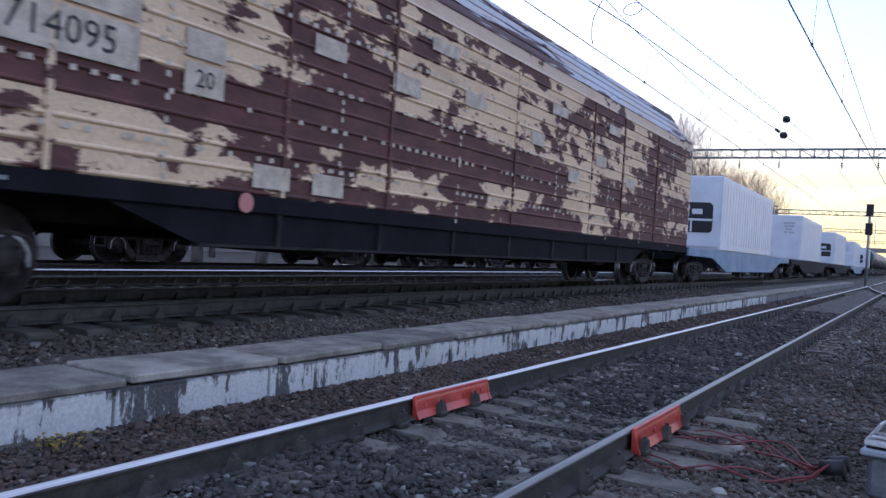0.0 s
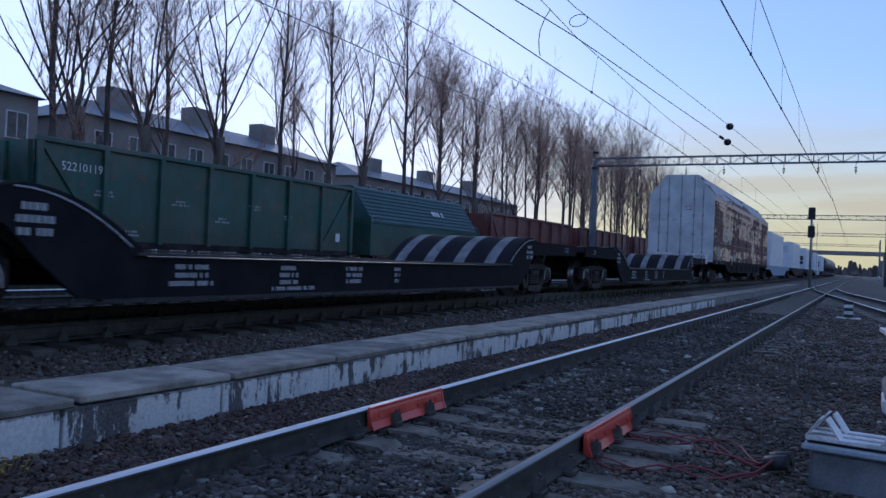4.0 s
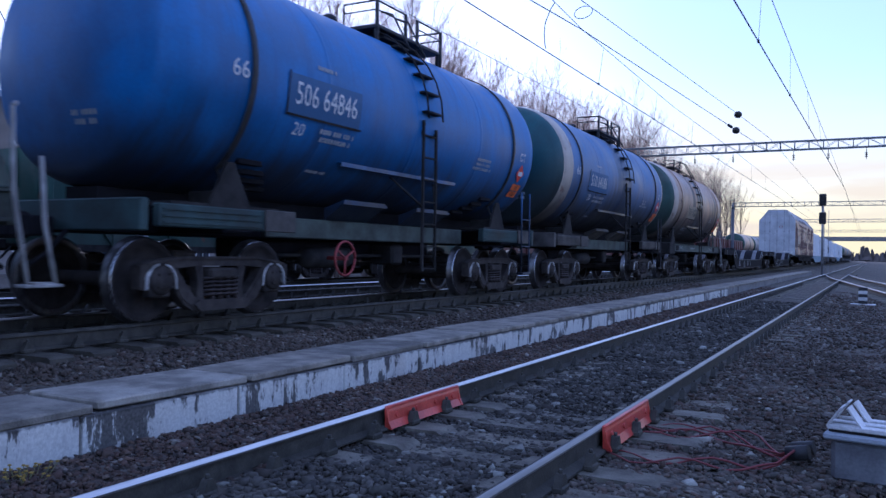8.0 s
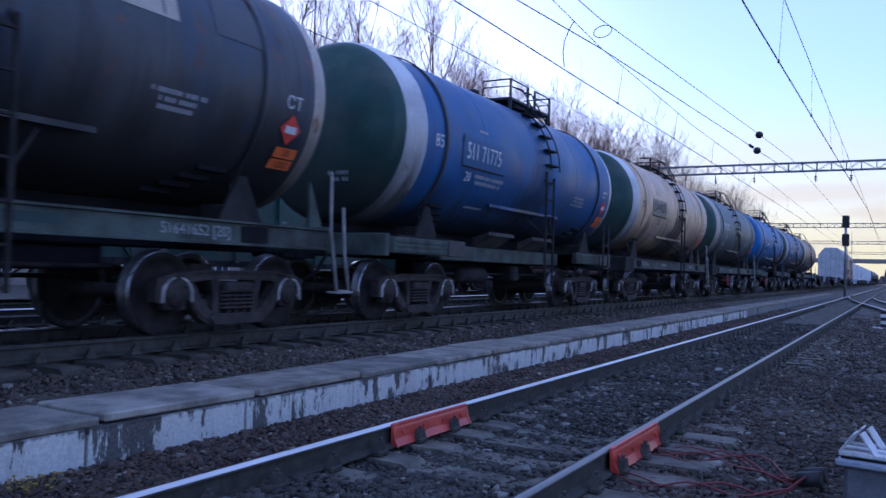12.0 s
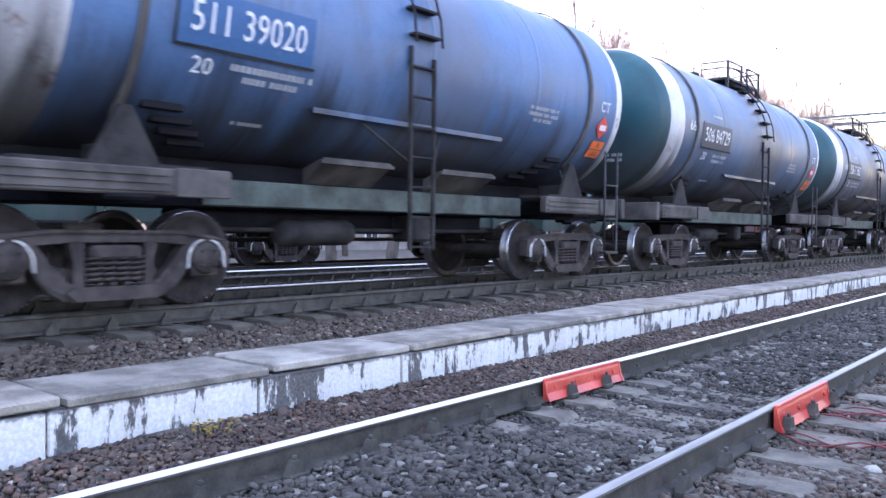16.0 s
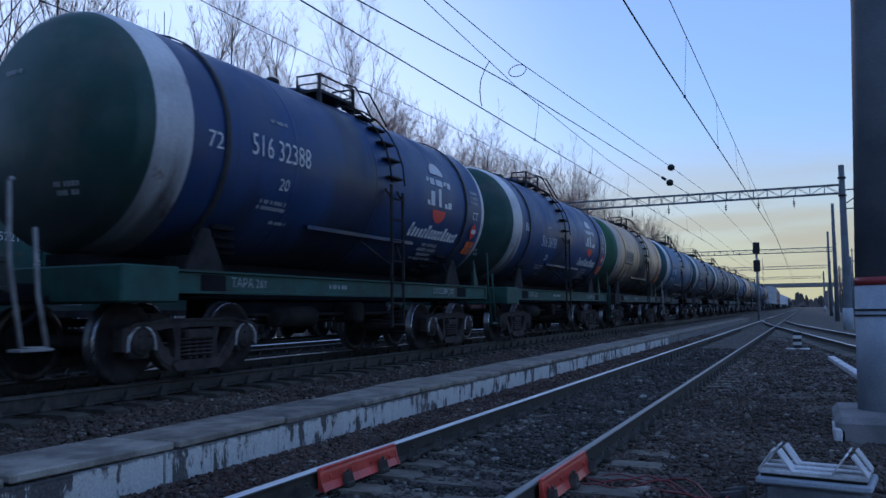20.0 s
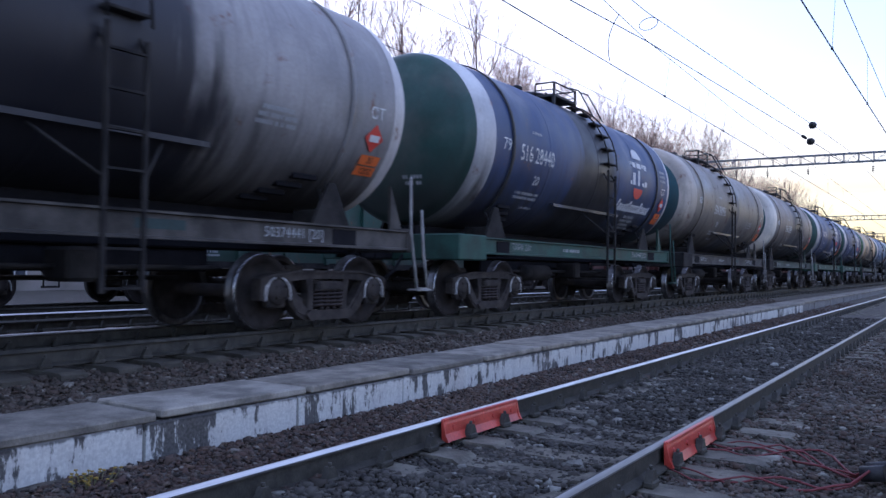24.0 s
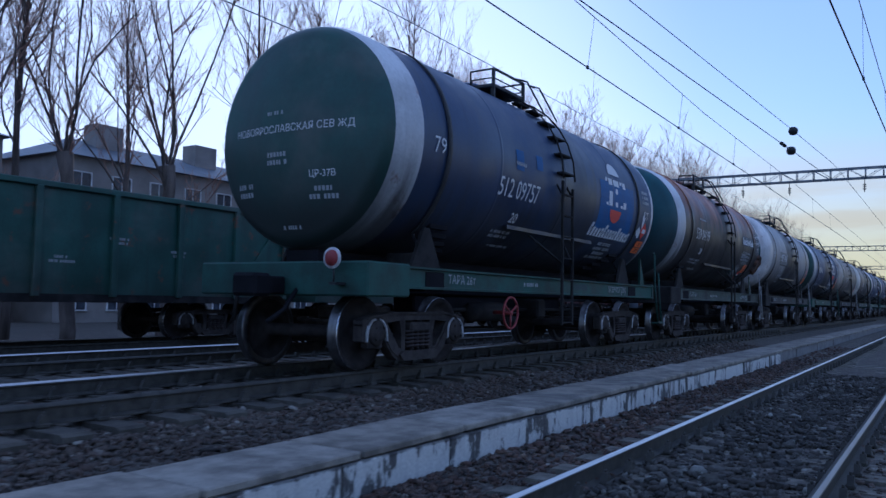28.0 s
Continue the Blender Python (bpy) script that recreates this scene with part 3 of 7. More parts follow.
        bm = bmesh.new()
        bm.from_mesh(me)
        if len(bm.faces) < 40000:
            bmesh.ops.recalc_face_normals(bm, faces=bm.faces)
            bm.to_mesh(me)
        bm.free()
        return me


def part(name, geo, material, parent=None, label="", at=None):
    """Links a Geo (or a ready mesh) as one mesh object under a thing or a part."""
    mats = material if isinstance(material, (list, tuple)) else [material]
    me = geo if isinstance(geo, bpy.types.Mesh) else geo.mesh(name, *mats)
    ob = new(name, me)
    ob.parent = parent
    if at is not None:
        ob.matrix_basis = at
    if name.endswith("_print") or name in ("rivet_strip", "hatch_bolt"):
        tagged(ob, label, kind="stuff")
    elif label:
        tagged(ob, label)
    return ob


def thing(name, label, category, group="", at=None, kind=""):
    ob = tagged(new(name), label, category, group, kind)
    if at is not None:
        ob.matrix_basis = at
    return ob


LETTERS = {}


def letters(text, size=1.0):
    """Flat mesh data of a line of text, in Blender's own font: points (along, up) from its middle, and faces."""
    if text not in LETTERS:
        cu = bpy.data.curves.new("line", "FONT")
        cu.body, cu.size, cu.resolution_u, cu.align_x, cu.align_y = text, 1.0, 2, "CENTER", "CENTER"
        ob = new("line", cu)
        dg = bpy.context.evaluated_depsgraph_get()
        me = ob.evaluated_get(dg).to_mesh()
        LETTERS[text] = ([(v.co.x, v.co.y) for v in me.vertices], [tuple(p.vertices) for p in me.polygons])
        bpy.data.objects.remove(ob)
        bpy.data.curves.remove(cu)
    v, f = LETTERS[text]
    return [(x * size, y * size) for x, y in v], f


def bars(rows, width, height, gap=0.5, seed=0):
    """Small bars in the place of writing that cannot be read."""
    rng = random.Random(seed)
    v, f = [], []
    step = height / rows
    for r in range(rows):
        w = width * rng.uniform(0.55, 1.0)
        x = -w / 2
        while x < w / 2 - 0.02:
            l = min(rng.uniform(0.28, 0.5) * step, w / 2 - x)
            z = height / 2 - (r + 0.5) * step
            o = len(v)
            v += [(x, z - step * 0.3), (x + l, z - step * 0.3), (x + l, z + step * 0.3), (x, z + step * 0.3)]
            f.append((o, o + 1, o + 2, o + 3))
            x += l + step * (0.16 if rng.random() < 0.82 else 0.6)
    return v, f


def name_bars(width, height, n, seed=0):
    """A row of upright slanting bars in the place of a company's name."""
    rng = random.Random(seed)
    v, f = [], []
    step = width / n
    for k in range(n):
        x, w = -width / 2 + k * step, step * rng.uniform(0.62, 0.82)
        h = height * (1.0 if k in (0, n // 3, 2 * n // 3) else rng.uniform(0.62, 0.74))
        o = len(v)
        v += [(x, -height / 2), (x + w, -height / 2), (x + w + h * 0.2, -height / 2 + h), (x + h * 0.2, -height / 2 + h)]
        f.append((o, o + 1, o + 2, o + 3))
        if rng.random() < 0.6:
            f.pop()
            v += [(x + w * 0.35 + h * 0.06, -height / 2 + h * 0.3), (x + w * 0.65 + h * 0.06, -height / 2 + h * 0.3), (x + w * 0.65 + h * 0.14, -height / 2 + h * 0.72), (x + w * 0.35 + h * 0.14, -height / 2 + h * 0.72)]
            f += [(o, o + 1, o + 5, o + 4), (o + 1, o + 2, o + 6, o + 5), (o + 2, o + 3, o + 7, o + 6), (o + 3, o, o + 4, o + 7)]
    return v, f


def split_flat(flat):
    """Parts a flat drawing into its separate shapes, from the left; shapes above one another stay together."""
    v, f = flat
    root = list(range(len(v)))
    def find(i):
        while root[i] != i:
            root[i] = root[root[i]]
            i = root[i]
        return i
    for face in f:
        for i in face[1:]:
            root[find(i)] = find(face[0])
    groups = collections.defaultdict(list)
    for face in f:
        groups[find(face[0])].append(face)
    out = []
    for faces in groups.values():
        xs = [v[i][0] for q in faces for i in q]
        out.append([min(xs), max(xs), faces])
    out.sort(key=lambda q: q[0])
    joined = []
    for a, b, faces in out:
        if joined and min(b, joined[-1][1]) - max(a, joined[-1][0]) > 0.6 * min(b - a, joined[-1][1] - joined[-1][0]):
            joined[-1][1], joined[-1][2] = max(b, joined[-1][1]), joined[-1][2] + faces
        else:
            joined.append([a, b, faces])
    for a, b, faces in joined:
        used = sorted({i for q in faces for i in q})
        new_index = {i: k for k, i in enumerate(used)}
        yield [v[i] for i in used], [tuple(new_index[i] for i in q) for q in faces]


def write(name, flat, lay, material, parent, label=""):
    """Lays each shape of a drawing as a part of its own."""
    for k, shape in enumerate(split_flat(flat)):
        part(name, lay(shape), material, parent, label)


def disc(r, n=24):
    return [(r * math.cos(2 * math.pi * k / n), r * math.sin(2 * math.pi * k / n)) for k in range(n)], [tuple(range(n))]


def lay_tank(flat, y, up, radius, axis_z, lift=0.008, narrow=1.0):
    """Bends flat writing onto the tank's side that faces +x; up is the arc's height over the axis."""
    v, f = flat
    out = []
    for a, b in v:
        w = (up + b) / radius
        out.append(((radius + lift) * math.cos(w), y + a * narrow, axis_z + (radius + lift) * math.sin(w)))
    return Geo().add(out, f)


def lay_side(flat, x, y, z, narrow=1.0):
    return Geo().add([(x, y + a * narrow, z + b) for a, b in flat[0]], flat[1])


def lay_end(flat, x, y, z, bulge=None):
    """Writing on a face that looks back along -y."""
    pts = []
    for a, b in flat[0]:
        yy = y if bulge is None else bulge(math.hypot(x + a, z + b - bulge_axis)) - 0.008
        pts.append((x + a, yy, z + b))
    return Geo().add(pts, flat[1])


bulge_axis = 2.98


# ---- ground and tracks ----
PROFILE = [(-2500, -0.6), (-60, -0.6), (-24, -0.35), (-20.5, -0.12), (-19, -0.06), (-15.8, -0.06), (-14.9, -0.02), (-14.3, 0.02), (-11.1, 0.02), (-10.4, 0.05), (-9.6, 0.11), (-7.2, 0.10), (-6.85, 0.075), (-6.45, 0.06), (-5.75, -0.03), (-5.3, -0.05),
           (-4.4, -0.175), (-4.15, -0.205), (-3.9, -0.235), (-3.7, -0.225), (-3.3, -0.215), (-3.1, -0.235), (-1.8, -0.235), (-1.6, -0.215), (-1.1, -0.215), (-0.7, -0.24), (3.0, -0.26), (60, -0.4), (2500, -0.6)]


def ground_z(x):
    return float(np.interp(x, [p[0] for p in PROFILE], [p[1] for p in PROFILE]))


def buried(x, y):
    """How much higher the gravel lies between the near rails, away from the rail joint."""
    x, y = np.asarray(x, float), np.asarray(y, float)
    far = np.clip(np.maximum(4.6 - y, y - 6.4) / 0.8, 0, 1)
    inside = np.clip((x + 3.45) / 0.2, 0, 1) * np.clip((-1.45 - x) / 0.2, 0, 1)
    wave = 0.5 + 0.5 * np.sin(y * 0.9 + 1.3 * np.sin(y * 0.37) + x)
    bare = np.clip(np.maximum(4.4 - y, y - 7.2) / 0.6, 0, 1)
    outside = np.clip((x + 1.62) / 0.15, 0, 1) * np.clip((-0.35 - x) / 0.4, 0, 1)
    return inside * far * (0.028 + 0.03 * wave) + inside * (1 - far) * 0.004 + outside * bare * (0.012 + 0.026 * wave)


def build_ground():
    xs = sorted(set([p[0] for p in PROFILE] + list(np.arange(-6.5, 2.6, 0.3).round(2)) + [-1000, -400, -150, -40, 8, 15, 25, 150, 400, 1000]))
    ys = [-2500, -500, -100, -30, -10] + list(np.arange(-6, 30, 0.3).round(2)) + [32, 36, 42, 50, 60, 75, 95, 120, 160, 220, 320, 500, 900, 2500]
    v = []
    for y in ys:
        for x in xs:
            z = ground_z(x) + float(buried(x, y))
            if -7 < x < 3 and -6 < y < 32:
                z += 0.035 * noise.noise((x * 1.3, y * 1.3, 0)) + 0.015 * noise.noise((x * 5, y * 5, 3)) - 0.012
            v.append((x, y, z))
    n = len(xs)
    f = [(j * n + i, j * n + i + 1, (j + 1) * n + i + 1, (j + 1) * n + i) for j in range(len(ys) - 1) for i in range(n - 1)]
    g = Geo().add(v, f, True)
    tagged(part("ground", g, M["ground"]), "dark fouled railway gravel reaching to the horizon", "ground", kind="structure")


RAIL = [(-0.075, -0.18), (0.075, -0.18), (0.075, -0.168), (0.012, -0.148), (0.010, -0.05), (0.036, -0.042), (0.0375, -0.034), (0.028, -0.0235), (0.018, -0.0145), (0.0, -0.0065), (-0.018, -0.0145), (-0.028, -0.0235), (-0.0375, -0.034), (-0.036, -0.042), (-0.010, -0.05), (-0.012, -0.148), (-0.075, -0.168)]
HEAD = [(0.004, -0.0110), (0.006, -0.0070), (0.010, -0.0080), (0.020, -0.0135), (0.030, -0.0228), (0.033, -0.0266), (0.030, -0.030), (0.015, -0.020)]


def track(label, x, z, y0, y1, top, sleepers=True, shade="rail"):
    t = thing("railway_track", label, "track", "railway tracks", pose(x, 0, z), "structure")
    cuts = [y0, y1] if y1 - y0 < 60 else [y0, 14, 60, y1]
    for side in (-0.795, 0.795):
        g = Geo()
        for a, b in zip(cuts, cuts[1:]):
            g.prism(RAIL, a, b, "y")
        r = part("rail", g, M[shade], t, at=pose(side, 0, 0))
        near = x > -4
        worn = [(-p if side > 0 and not near else p, q) for p, q in HEAD]
        part("running_surface", Geo().prism(worn, y0, y1, "y"), M[top if side < 0 or x < -10 else ("semi_shine" if near else "dull_shine")], r, "polished steel strip worn by wheels")
    if sleepers:
        bed = Geo().prism([(-1.35, -0.36), (1.35, -0.36), (1.35, -0.21), (1.30, -0.19), (0.45, -0.19), (0.40, -0.215), (-0.40, -0.215), (-0.45, -0.19), (-1.30, -0.19), (-1.35, -0.21)], -0.13, 0.13, "y").mesh("sleeper", M["sleeper" if x > -4 else "sleeper_dark"])
        clip = Geo()
        y = max(y0, -5)
        while y < min(y1, 95):
            part("sleeper", bed, None, t, at=pose(random.uniform(-0.03, 0.03), y + random.uniform(-0.03, 0.03), -0.004 * random.random(), 0, 0, random.uniform(-1.5, 1.5)))
            if y < 45:
                for s in (-0.795, 0.795):
                    for e in (-1, 1):
                        cx = s + e * 0.105
                        clip.box(cx - 0.035, cx + 0.035, y - 0.06, y + 0.06, -0.192, -0.15, 0.01)
                        clip.prism([(y - 0.055, -0.155), (y + 0.055, -0.155), (y + 0.018, -0.085), (y - 0.018, -0.085)], cx - 0.025, cx + 0.025)
                        clip.tube([(cx, y, -0.09), (cx, y, -0.062)], 0.013, 6)
            y += 0.545
        tagged(part("rail_clip", clip, M["rail"], t), "rusty bolted rail clips", kind="stuff")
    return t


def scatter(name, label, boxes, material, seed, zoff=0.0):
    """Loose stones as one mesh: each box is (x0, x1, y0, y1, per square metre, size)."""
    rng = np.random.default_rng(seed)
    base = np.array([(-1, -1, -0.7), (1, -0.9, -0.8), (0.8, 1, -0.7), (-0.9, 0.9, -0.8), (-0.6, -0.7, 0.7), (0.7, -0.5, 0.8), (0.5, 0.7, 0.6), (-0.7, 0.5, 0.75)])
    tri = np.array([(0, 2, 1), (0, 3, 2), (4, 5, 6), (4, 6, 7), (0, 1, 5), (0, 5, 4), (1, 2, 6), (1, 6, 5), (2, 3, 7), (2, 7, 6), (3, 0, 4), (3, 4, 7)])
    vs, fs, o = [], [], 0
    for x0, x1, y0, y1, density, size in boxes:
        n = int((x1 - x0) * (y1 - y0) * density)
        x, y = rng.uniform(x0, x1, n), rng.uniform(y0, y1, n)
        z = np.interp(x, [p[0] for p in PROFILE], [p[1] for p in PROFILE]) + buried(x, y) + rng.uniform(-0.35, 0.6, n) * size * 0.5 + zoff
        s = size * rng.lognormal(0, 0.33, n)[:, None, None] * 0.5
        shape = base[None] * (1 + rng.uniform(-0.55, 0.45, (n, 8, 3))) * np.stack([rng.uniform(0.6, 1.6, n), rng.uniform(0.45, 1.2, n), rng.uniform(0.35, 0.85, n)], -1)[:, None]
        a, b = rng.uniform(0, 6.28, n), rng.uniform(-0.7, 0.7, n)
        ca, sa, cb, sb = np.cos(a), np.sin(a), np.cos(b), np.sin(b)
        rot = np.stack([np.stack([ca, -sa * cb, sa * sb], -1), np.stack([sa, ca * cb, -ca * sb], -1), np.stack([0 * a, sb, cb], -1)], 1)
        p = np.einsum("nij,nkj->nki", rot, shape * s) + np.stack([x, y, z], -1)[:, None]
        vs.append(p.reshape(-1, 3))
        fs.append((tri[None] + (np.arange(n) * 8)[:, None, None] + o).reshape(-1, 3))
        o += n * 8
    v, f = np.concatenate(vs), np.concatenate(fs)
    me = bpy.data.meshes.new(name)
    me.vertices.add(len(v))
    me.vertices.foreach_set("co", v.ravel())
    me.loops.add(len(f) * 3)
    me.loops.foreach_set("vertex_index", f.ravel().astype(np.int32))
    me.polygons.add(len(f))
    me.polygons.foreach_set("loop_start", np.arange(0, len(f) * 3, 3, dtype=np.int32))
    me.materials.append(material)
    me.update(calc_edges=True)
    me.validate()
    return tagged(new(name, me), label, "ballast", kind="stuff")


def build_platform():
    p = thing("platform", "low concrete platform with slab top and flaking whitewash", "platform", kind="structure")
    rng = random.Random(5)
    # edge wall panels, then slabs on them
    y = 4.81 - 1.42 * 8
    while y < 72:
        white = y < 28.5
        g = Geo().box(-4.62, (-4.42 if white else -4.47) + rng.uniform(-0.012, 0.012), y + 0.008, y + 1.408, -0.34, 0.066, 0.010)
        part("edge_panel", g, M["wash"] if white else M["concrete"], p, "whitewashed edge panel, paint flaking in dark runs" if white else "bare grey edge panel")
        y += 1.42
    y = 4.95 - 1.44 * 8
    while y < 72:
        over = rng.uniform(0.0, 0.05)
        tilt = rng.uniform(-0.5, 0.5)
        g = Geo().box(-0.35, 0.38, -0.70 + rng.uniform(-0.006, 0.006), 0.70, -0.03, 0.03, 0.012)
        part("paving_slab", g, M["slab"], p, at=pose(-4.825 + over * 0.6, y + 0.715, 0.101 + rng.uniform(-0.006, 0.012), tilt, rng.uniform(-0.8, 0.8), rng.uniform(-0.9, 0.9)))
        y += 1.44
    g = Geo().box(-5.12, -4.63, -6.6, 71.5, -0.4, 0.055)
    part("core", g, M["concrete"], p, "rough concrete fill under the slabs")


# ---- running gear ----
def lathe_wheel():
    """A wheelset on the x axis, turned as one piece: axle, hub, dished disc, tread and flange."""
    half = [(0.0, 0.082, 0), (0.66, 0.085, 0), (0.69, 0.12, 0), (0.70, 0.16, 0), (0.76, 0.19, 0), (0.77, 0.36, 0), (0.705, 0.40, 2), (0.705, 0.47, 2), (0.715, 0.49, 2), (0.735, 0.49, 2), (0.745, 0.469, 2), (0.840, 0.466, 1), (0.850, 0.459, 0), (0.845, 0.385, 0), (0.81, 0.36, 0), (0.82, 0.19, 0), (0.875, 0.16, 0), (0.87, 0.115, 0), (0.80, 0.082, 0), (1.08, 0.08, 0), (1.08, 0.0, 0)]
    prof = [(-x, r, s) for x, r, s in reversed(half[1:])] + half
    g, n = Geo(), 26
    v = [(x, r * math.cos(2 * math.pi * k / n), r * math.sin(2 * math.pi * k / n)) for x, r, s in prof for k in range(n)]
    g.add(v, [(i * n + k, i * n + (k + 1) % n, (i + 1) * n + (k + 1) % n, (i + 1) * n + k) for i in range(len(prof) - 1) for k in range(n)], True)
    g.m = [(prof[i][2] if prof[i][0] > 0 else prof[i + 1][2]) for i in range(len(prof) - 1) for k in range(n)]
    return g.mesh("wheelset", M["wheel"], M["tread"], M["tread_dark"])


def side_frame_mesh():
    """The cast side frame of a three-piece bogie: arched top chord, jaws, thick sloping arms round two windows, spring seat."""
    g = Geo()
    top = [(-1.20, 0.56), (-1.20, 0.63), (-1.0, 0.69), (-0.62, 0.725), (0.62, 0.725), (1.0, 0.69), (1.20, 0.63), (1.20, 0.56), (1.0, 0.565), (0.70, 0.60), (0.40, 0.625), (-0.40, 0.625), (-0.70, 0.60), (-1.0, 0.565)]
    g.prism(top, -0.075, 0.075)
    g.prism([(-1.12, 0.655), (-0.62, 0.735), (0.62, 0.735), (1.12, 0.655), (1.12, 0.635), (0.62, 0.705), (-0.62, 0.705), (-1.12, 0.635)], 0.07, 0.10)
    for s in (-1, 1):
        arm = [(0.86, 0.58), (0.70, 0.60), (0.66, 0.55), (0.60, 0.47), (0.50, 0.36), (0.43, 0.28), (0.34, 0.24), (0.34, 0.11), (0.46, 0.115), (0.58, 0.19), (0.68, 0.30), (0.76, 0.42), (0.80, 0.50)]
        g.prism([(s * p, q) for p, q in arm], -0.07, 0.07)
        g.prism([(s * p, q) for p, q in [(0.80, 0.53), (0.74, 0.56), (0.40, 0.19), (0.44, 0.15), (0.60, 0.24), (0.74, 0.42)]], 0.06, 0.085)
        g.prism([(s * 0.42, 0.63), (s * 0.29, 0.63), (s * 0.28, 0.20), (s * 0.38, 0.20), (s * 0.37, 0.45)], -0.065, 0.065)
        g.prism([(s * 1.20, 0.58), (s * 1.10, 0.58), (s * 1.12, 0.50), (s * 1.12, 0.36), (s * 1.20, 0.38)], -0.07, 0.07)
    g.prism([(-0.46, 0.19), (-0.38, 0.11), (0.38, 0.11), (0.46, 0.19), (0.38, 0.235), (-0.38, 0.235)], -0.12, 0.12)
    return g.mesh("side_frame", M["bogie"])


def bearing_mesh():
    g = Geo()
    g.revolve([(-0.10, 0.0), (-0.10, 0.15), (0.07, 0.16), (0.09, 0.13), (0.10, 0.10), (0.12, 0.09), (0.12, 0.0)], 20, "x")
    g.box(-0.08, 0.06, -0.19, 0.19, 0.04, 0.16, 0.02)
    g.box(-0.08, 0.05, -0.15, 0.15, -0.19, -0.06, 0.02)
    for e in (-1, 1):
        for z in (-0.07, 0.07):
            g.tube([(0.11, e * 0.07, z), (0.135, e * 0.07, z)], 0.016, 6)
    return g.mesh("axle_box", M["bogie"])


def lining_mesh():
    """White painted strokes over the axle box, with a gap at the top."""
    g = Geo()
    for e in (-1, 1):
        arc = [(0.02 + 0.19 * math.sin(math.radians(d)), -0.02 + 0.205 * math.cos(math.radians(d))) for d in (8, 25, 42, 60, 78, 96)]
        arm = [(0.0, 0.0), (0.004, -0.06)]
        pts = [(e * p, q) for p, q in arc] + [(e * (arc[-1][0] + p), arc[-1][1] + q) for p, q in arm[1:]]
        thin = [(p * (1 - 0.017 / max(math.hypot(p, q), 0.01)), q * (1 - 0.017 / max(math.hypot(p, q), 0.01))) for p, q in pts]
        n = len(pts)
        v = [(0.082, p, q) for p, q in pts] + [(0.082, p, q) for p, q in thin] + [(0.03, p, q) for p, q in pts] + [(0.03, p, q) for p, q in thin]
        f = [(k, k + 1, n + k + 1, n + k) for k in range(n - 1)] + [(2 * n + k, 2 * n + k + 1, k + 1, k) for k in range(n - 1)] + [(n + k, n + k + 1, 3 * n + k + 1, 3 * n + k) for k in range(n - 1)]
        g.add(v, f)
    return g.mesh("chalk_line", M["old_lining"])


def spring_mesh():
    g = Geo()
    pts = [(0.075 * math.cos(k * 1.05), 0.075 * math.sin(k * 1.05), 0.25 + 0.27 * k / 34) for k in range(35)]
    g.tube(pts, 0.021, 4)
    return g.mesh("coil_spring", M["spring"])


def bolster_mesh():
    g = Geo().box(-1.15, 1.15, -0.24, 0.24, 0.47, 0.60, 0.03)
    g.box(-0.5, 0.5, -0.20, 0.20, 0.60, 0.80, 0.03)
    for s in (-1, 1):
        g.tube([(-1.0, s * 0.42, 0.35), (1.0, s * 0.42, 0.35)], 0.05, 8)
        for e in (-1, 1):
            g.box(e * 0.79 - 0.05, e * 0.79 + 0.05, s * 0.40 - 0.05, s * 0.40 + 0.05, 0.28, 0.62)
    return g.mesh("bolster", M["bogie"])


GEAR = {}
WHEELS = []


def add_bogie(wagon, y, chalk=True, turning=True):
    if not GEAR:
        GEAR.update(w=lathe_wheel(), f=side_frame_mesh(), a=bearing_mesh(), l=lining_mesh(), s=spring_mesh(), b=bolster_mesh())
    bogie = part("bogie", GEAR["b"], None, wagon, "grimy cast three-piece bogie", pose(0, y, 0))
    for s in (-0.925, 0.925):
        w = part("wheelset", GEAR["w"], None, bogie, "steel wheelset with bright treads", pose(0, s, 0.469))
        if turning:
            WHEELS.append((wagon, w, s))
        for e in (-1, 1):
            flip = Matrix.Identity(4) if e > 0 else Matrix.Rotation(math.pi, 4, "Z")
            part("axle_box", GEAR["a"], None, bogie, at=Matrix.Translation((e * 1.04, s, 0.469)) @ flip)
            if chalk and e > 0:
                part("chalk_line", GEAR["l"], None, bogie, "white painted arc", Matrix.Translation((1.04, s, 0.469)))
    for e in (-1, 1):
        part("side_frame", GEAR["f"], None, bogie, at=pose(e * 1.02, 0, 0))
        for k in (-0.19, -0.065, 0.065, 0.19):
            part("coil_spring", GEAR["s"], None, bogie, at=pose(e * 1.06, k, 0))
    return bogie


def coupler(g, y, s):
    """A knuckle coupler that reaches out of the end at y, towards s."""
    g.box(-0.11, 0.11, min(y, y + s * 0.45), max(y, y + s * 0.45), 0.93, 1.15, 0.02)
    g.box(-0.20, 0.20, min(y + s * 0.32, y + s * 0.62), max(y + s * 0.32, y + s * 0.62), 0.90, 1.18, 0.04)
    g.tube([(0.3, y, 1.0), (0.33, y + s * 0.25, 0.75), (0.3, y + s * 0.5, 0.6)], 0.028, 6)


def grab_step(x, y, z0, z1, w=0.34):
    """A bent corner step of round bar."""
    g = Geo()
    g.tube([(x, y - w / 2, z1), (x, y - w / 2, z0), (x, y + w / 2, z0), (x, y + w / 2, z1)], 0.02, 6)
    for k in (1, 2):
        z = z0 + (z1 - z0) * k / 3
        g.tube([(x, y - w / 2, z), (x, y + w / 2, z)], 0.016, 6)
    g.box(x - 0.10, x + 0.04, y - w / 2, y + w / 2, z0 - 0.02, z0 + 0.02)
    return g


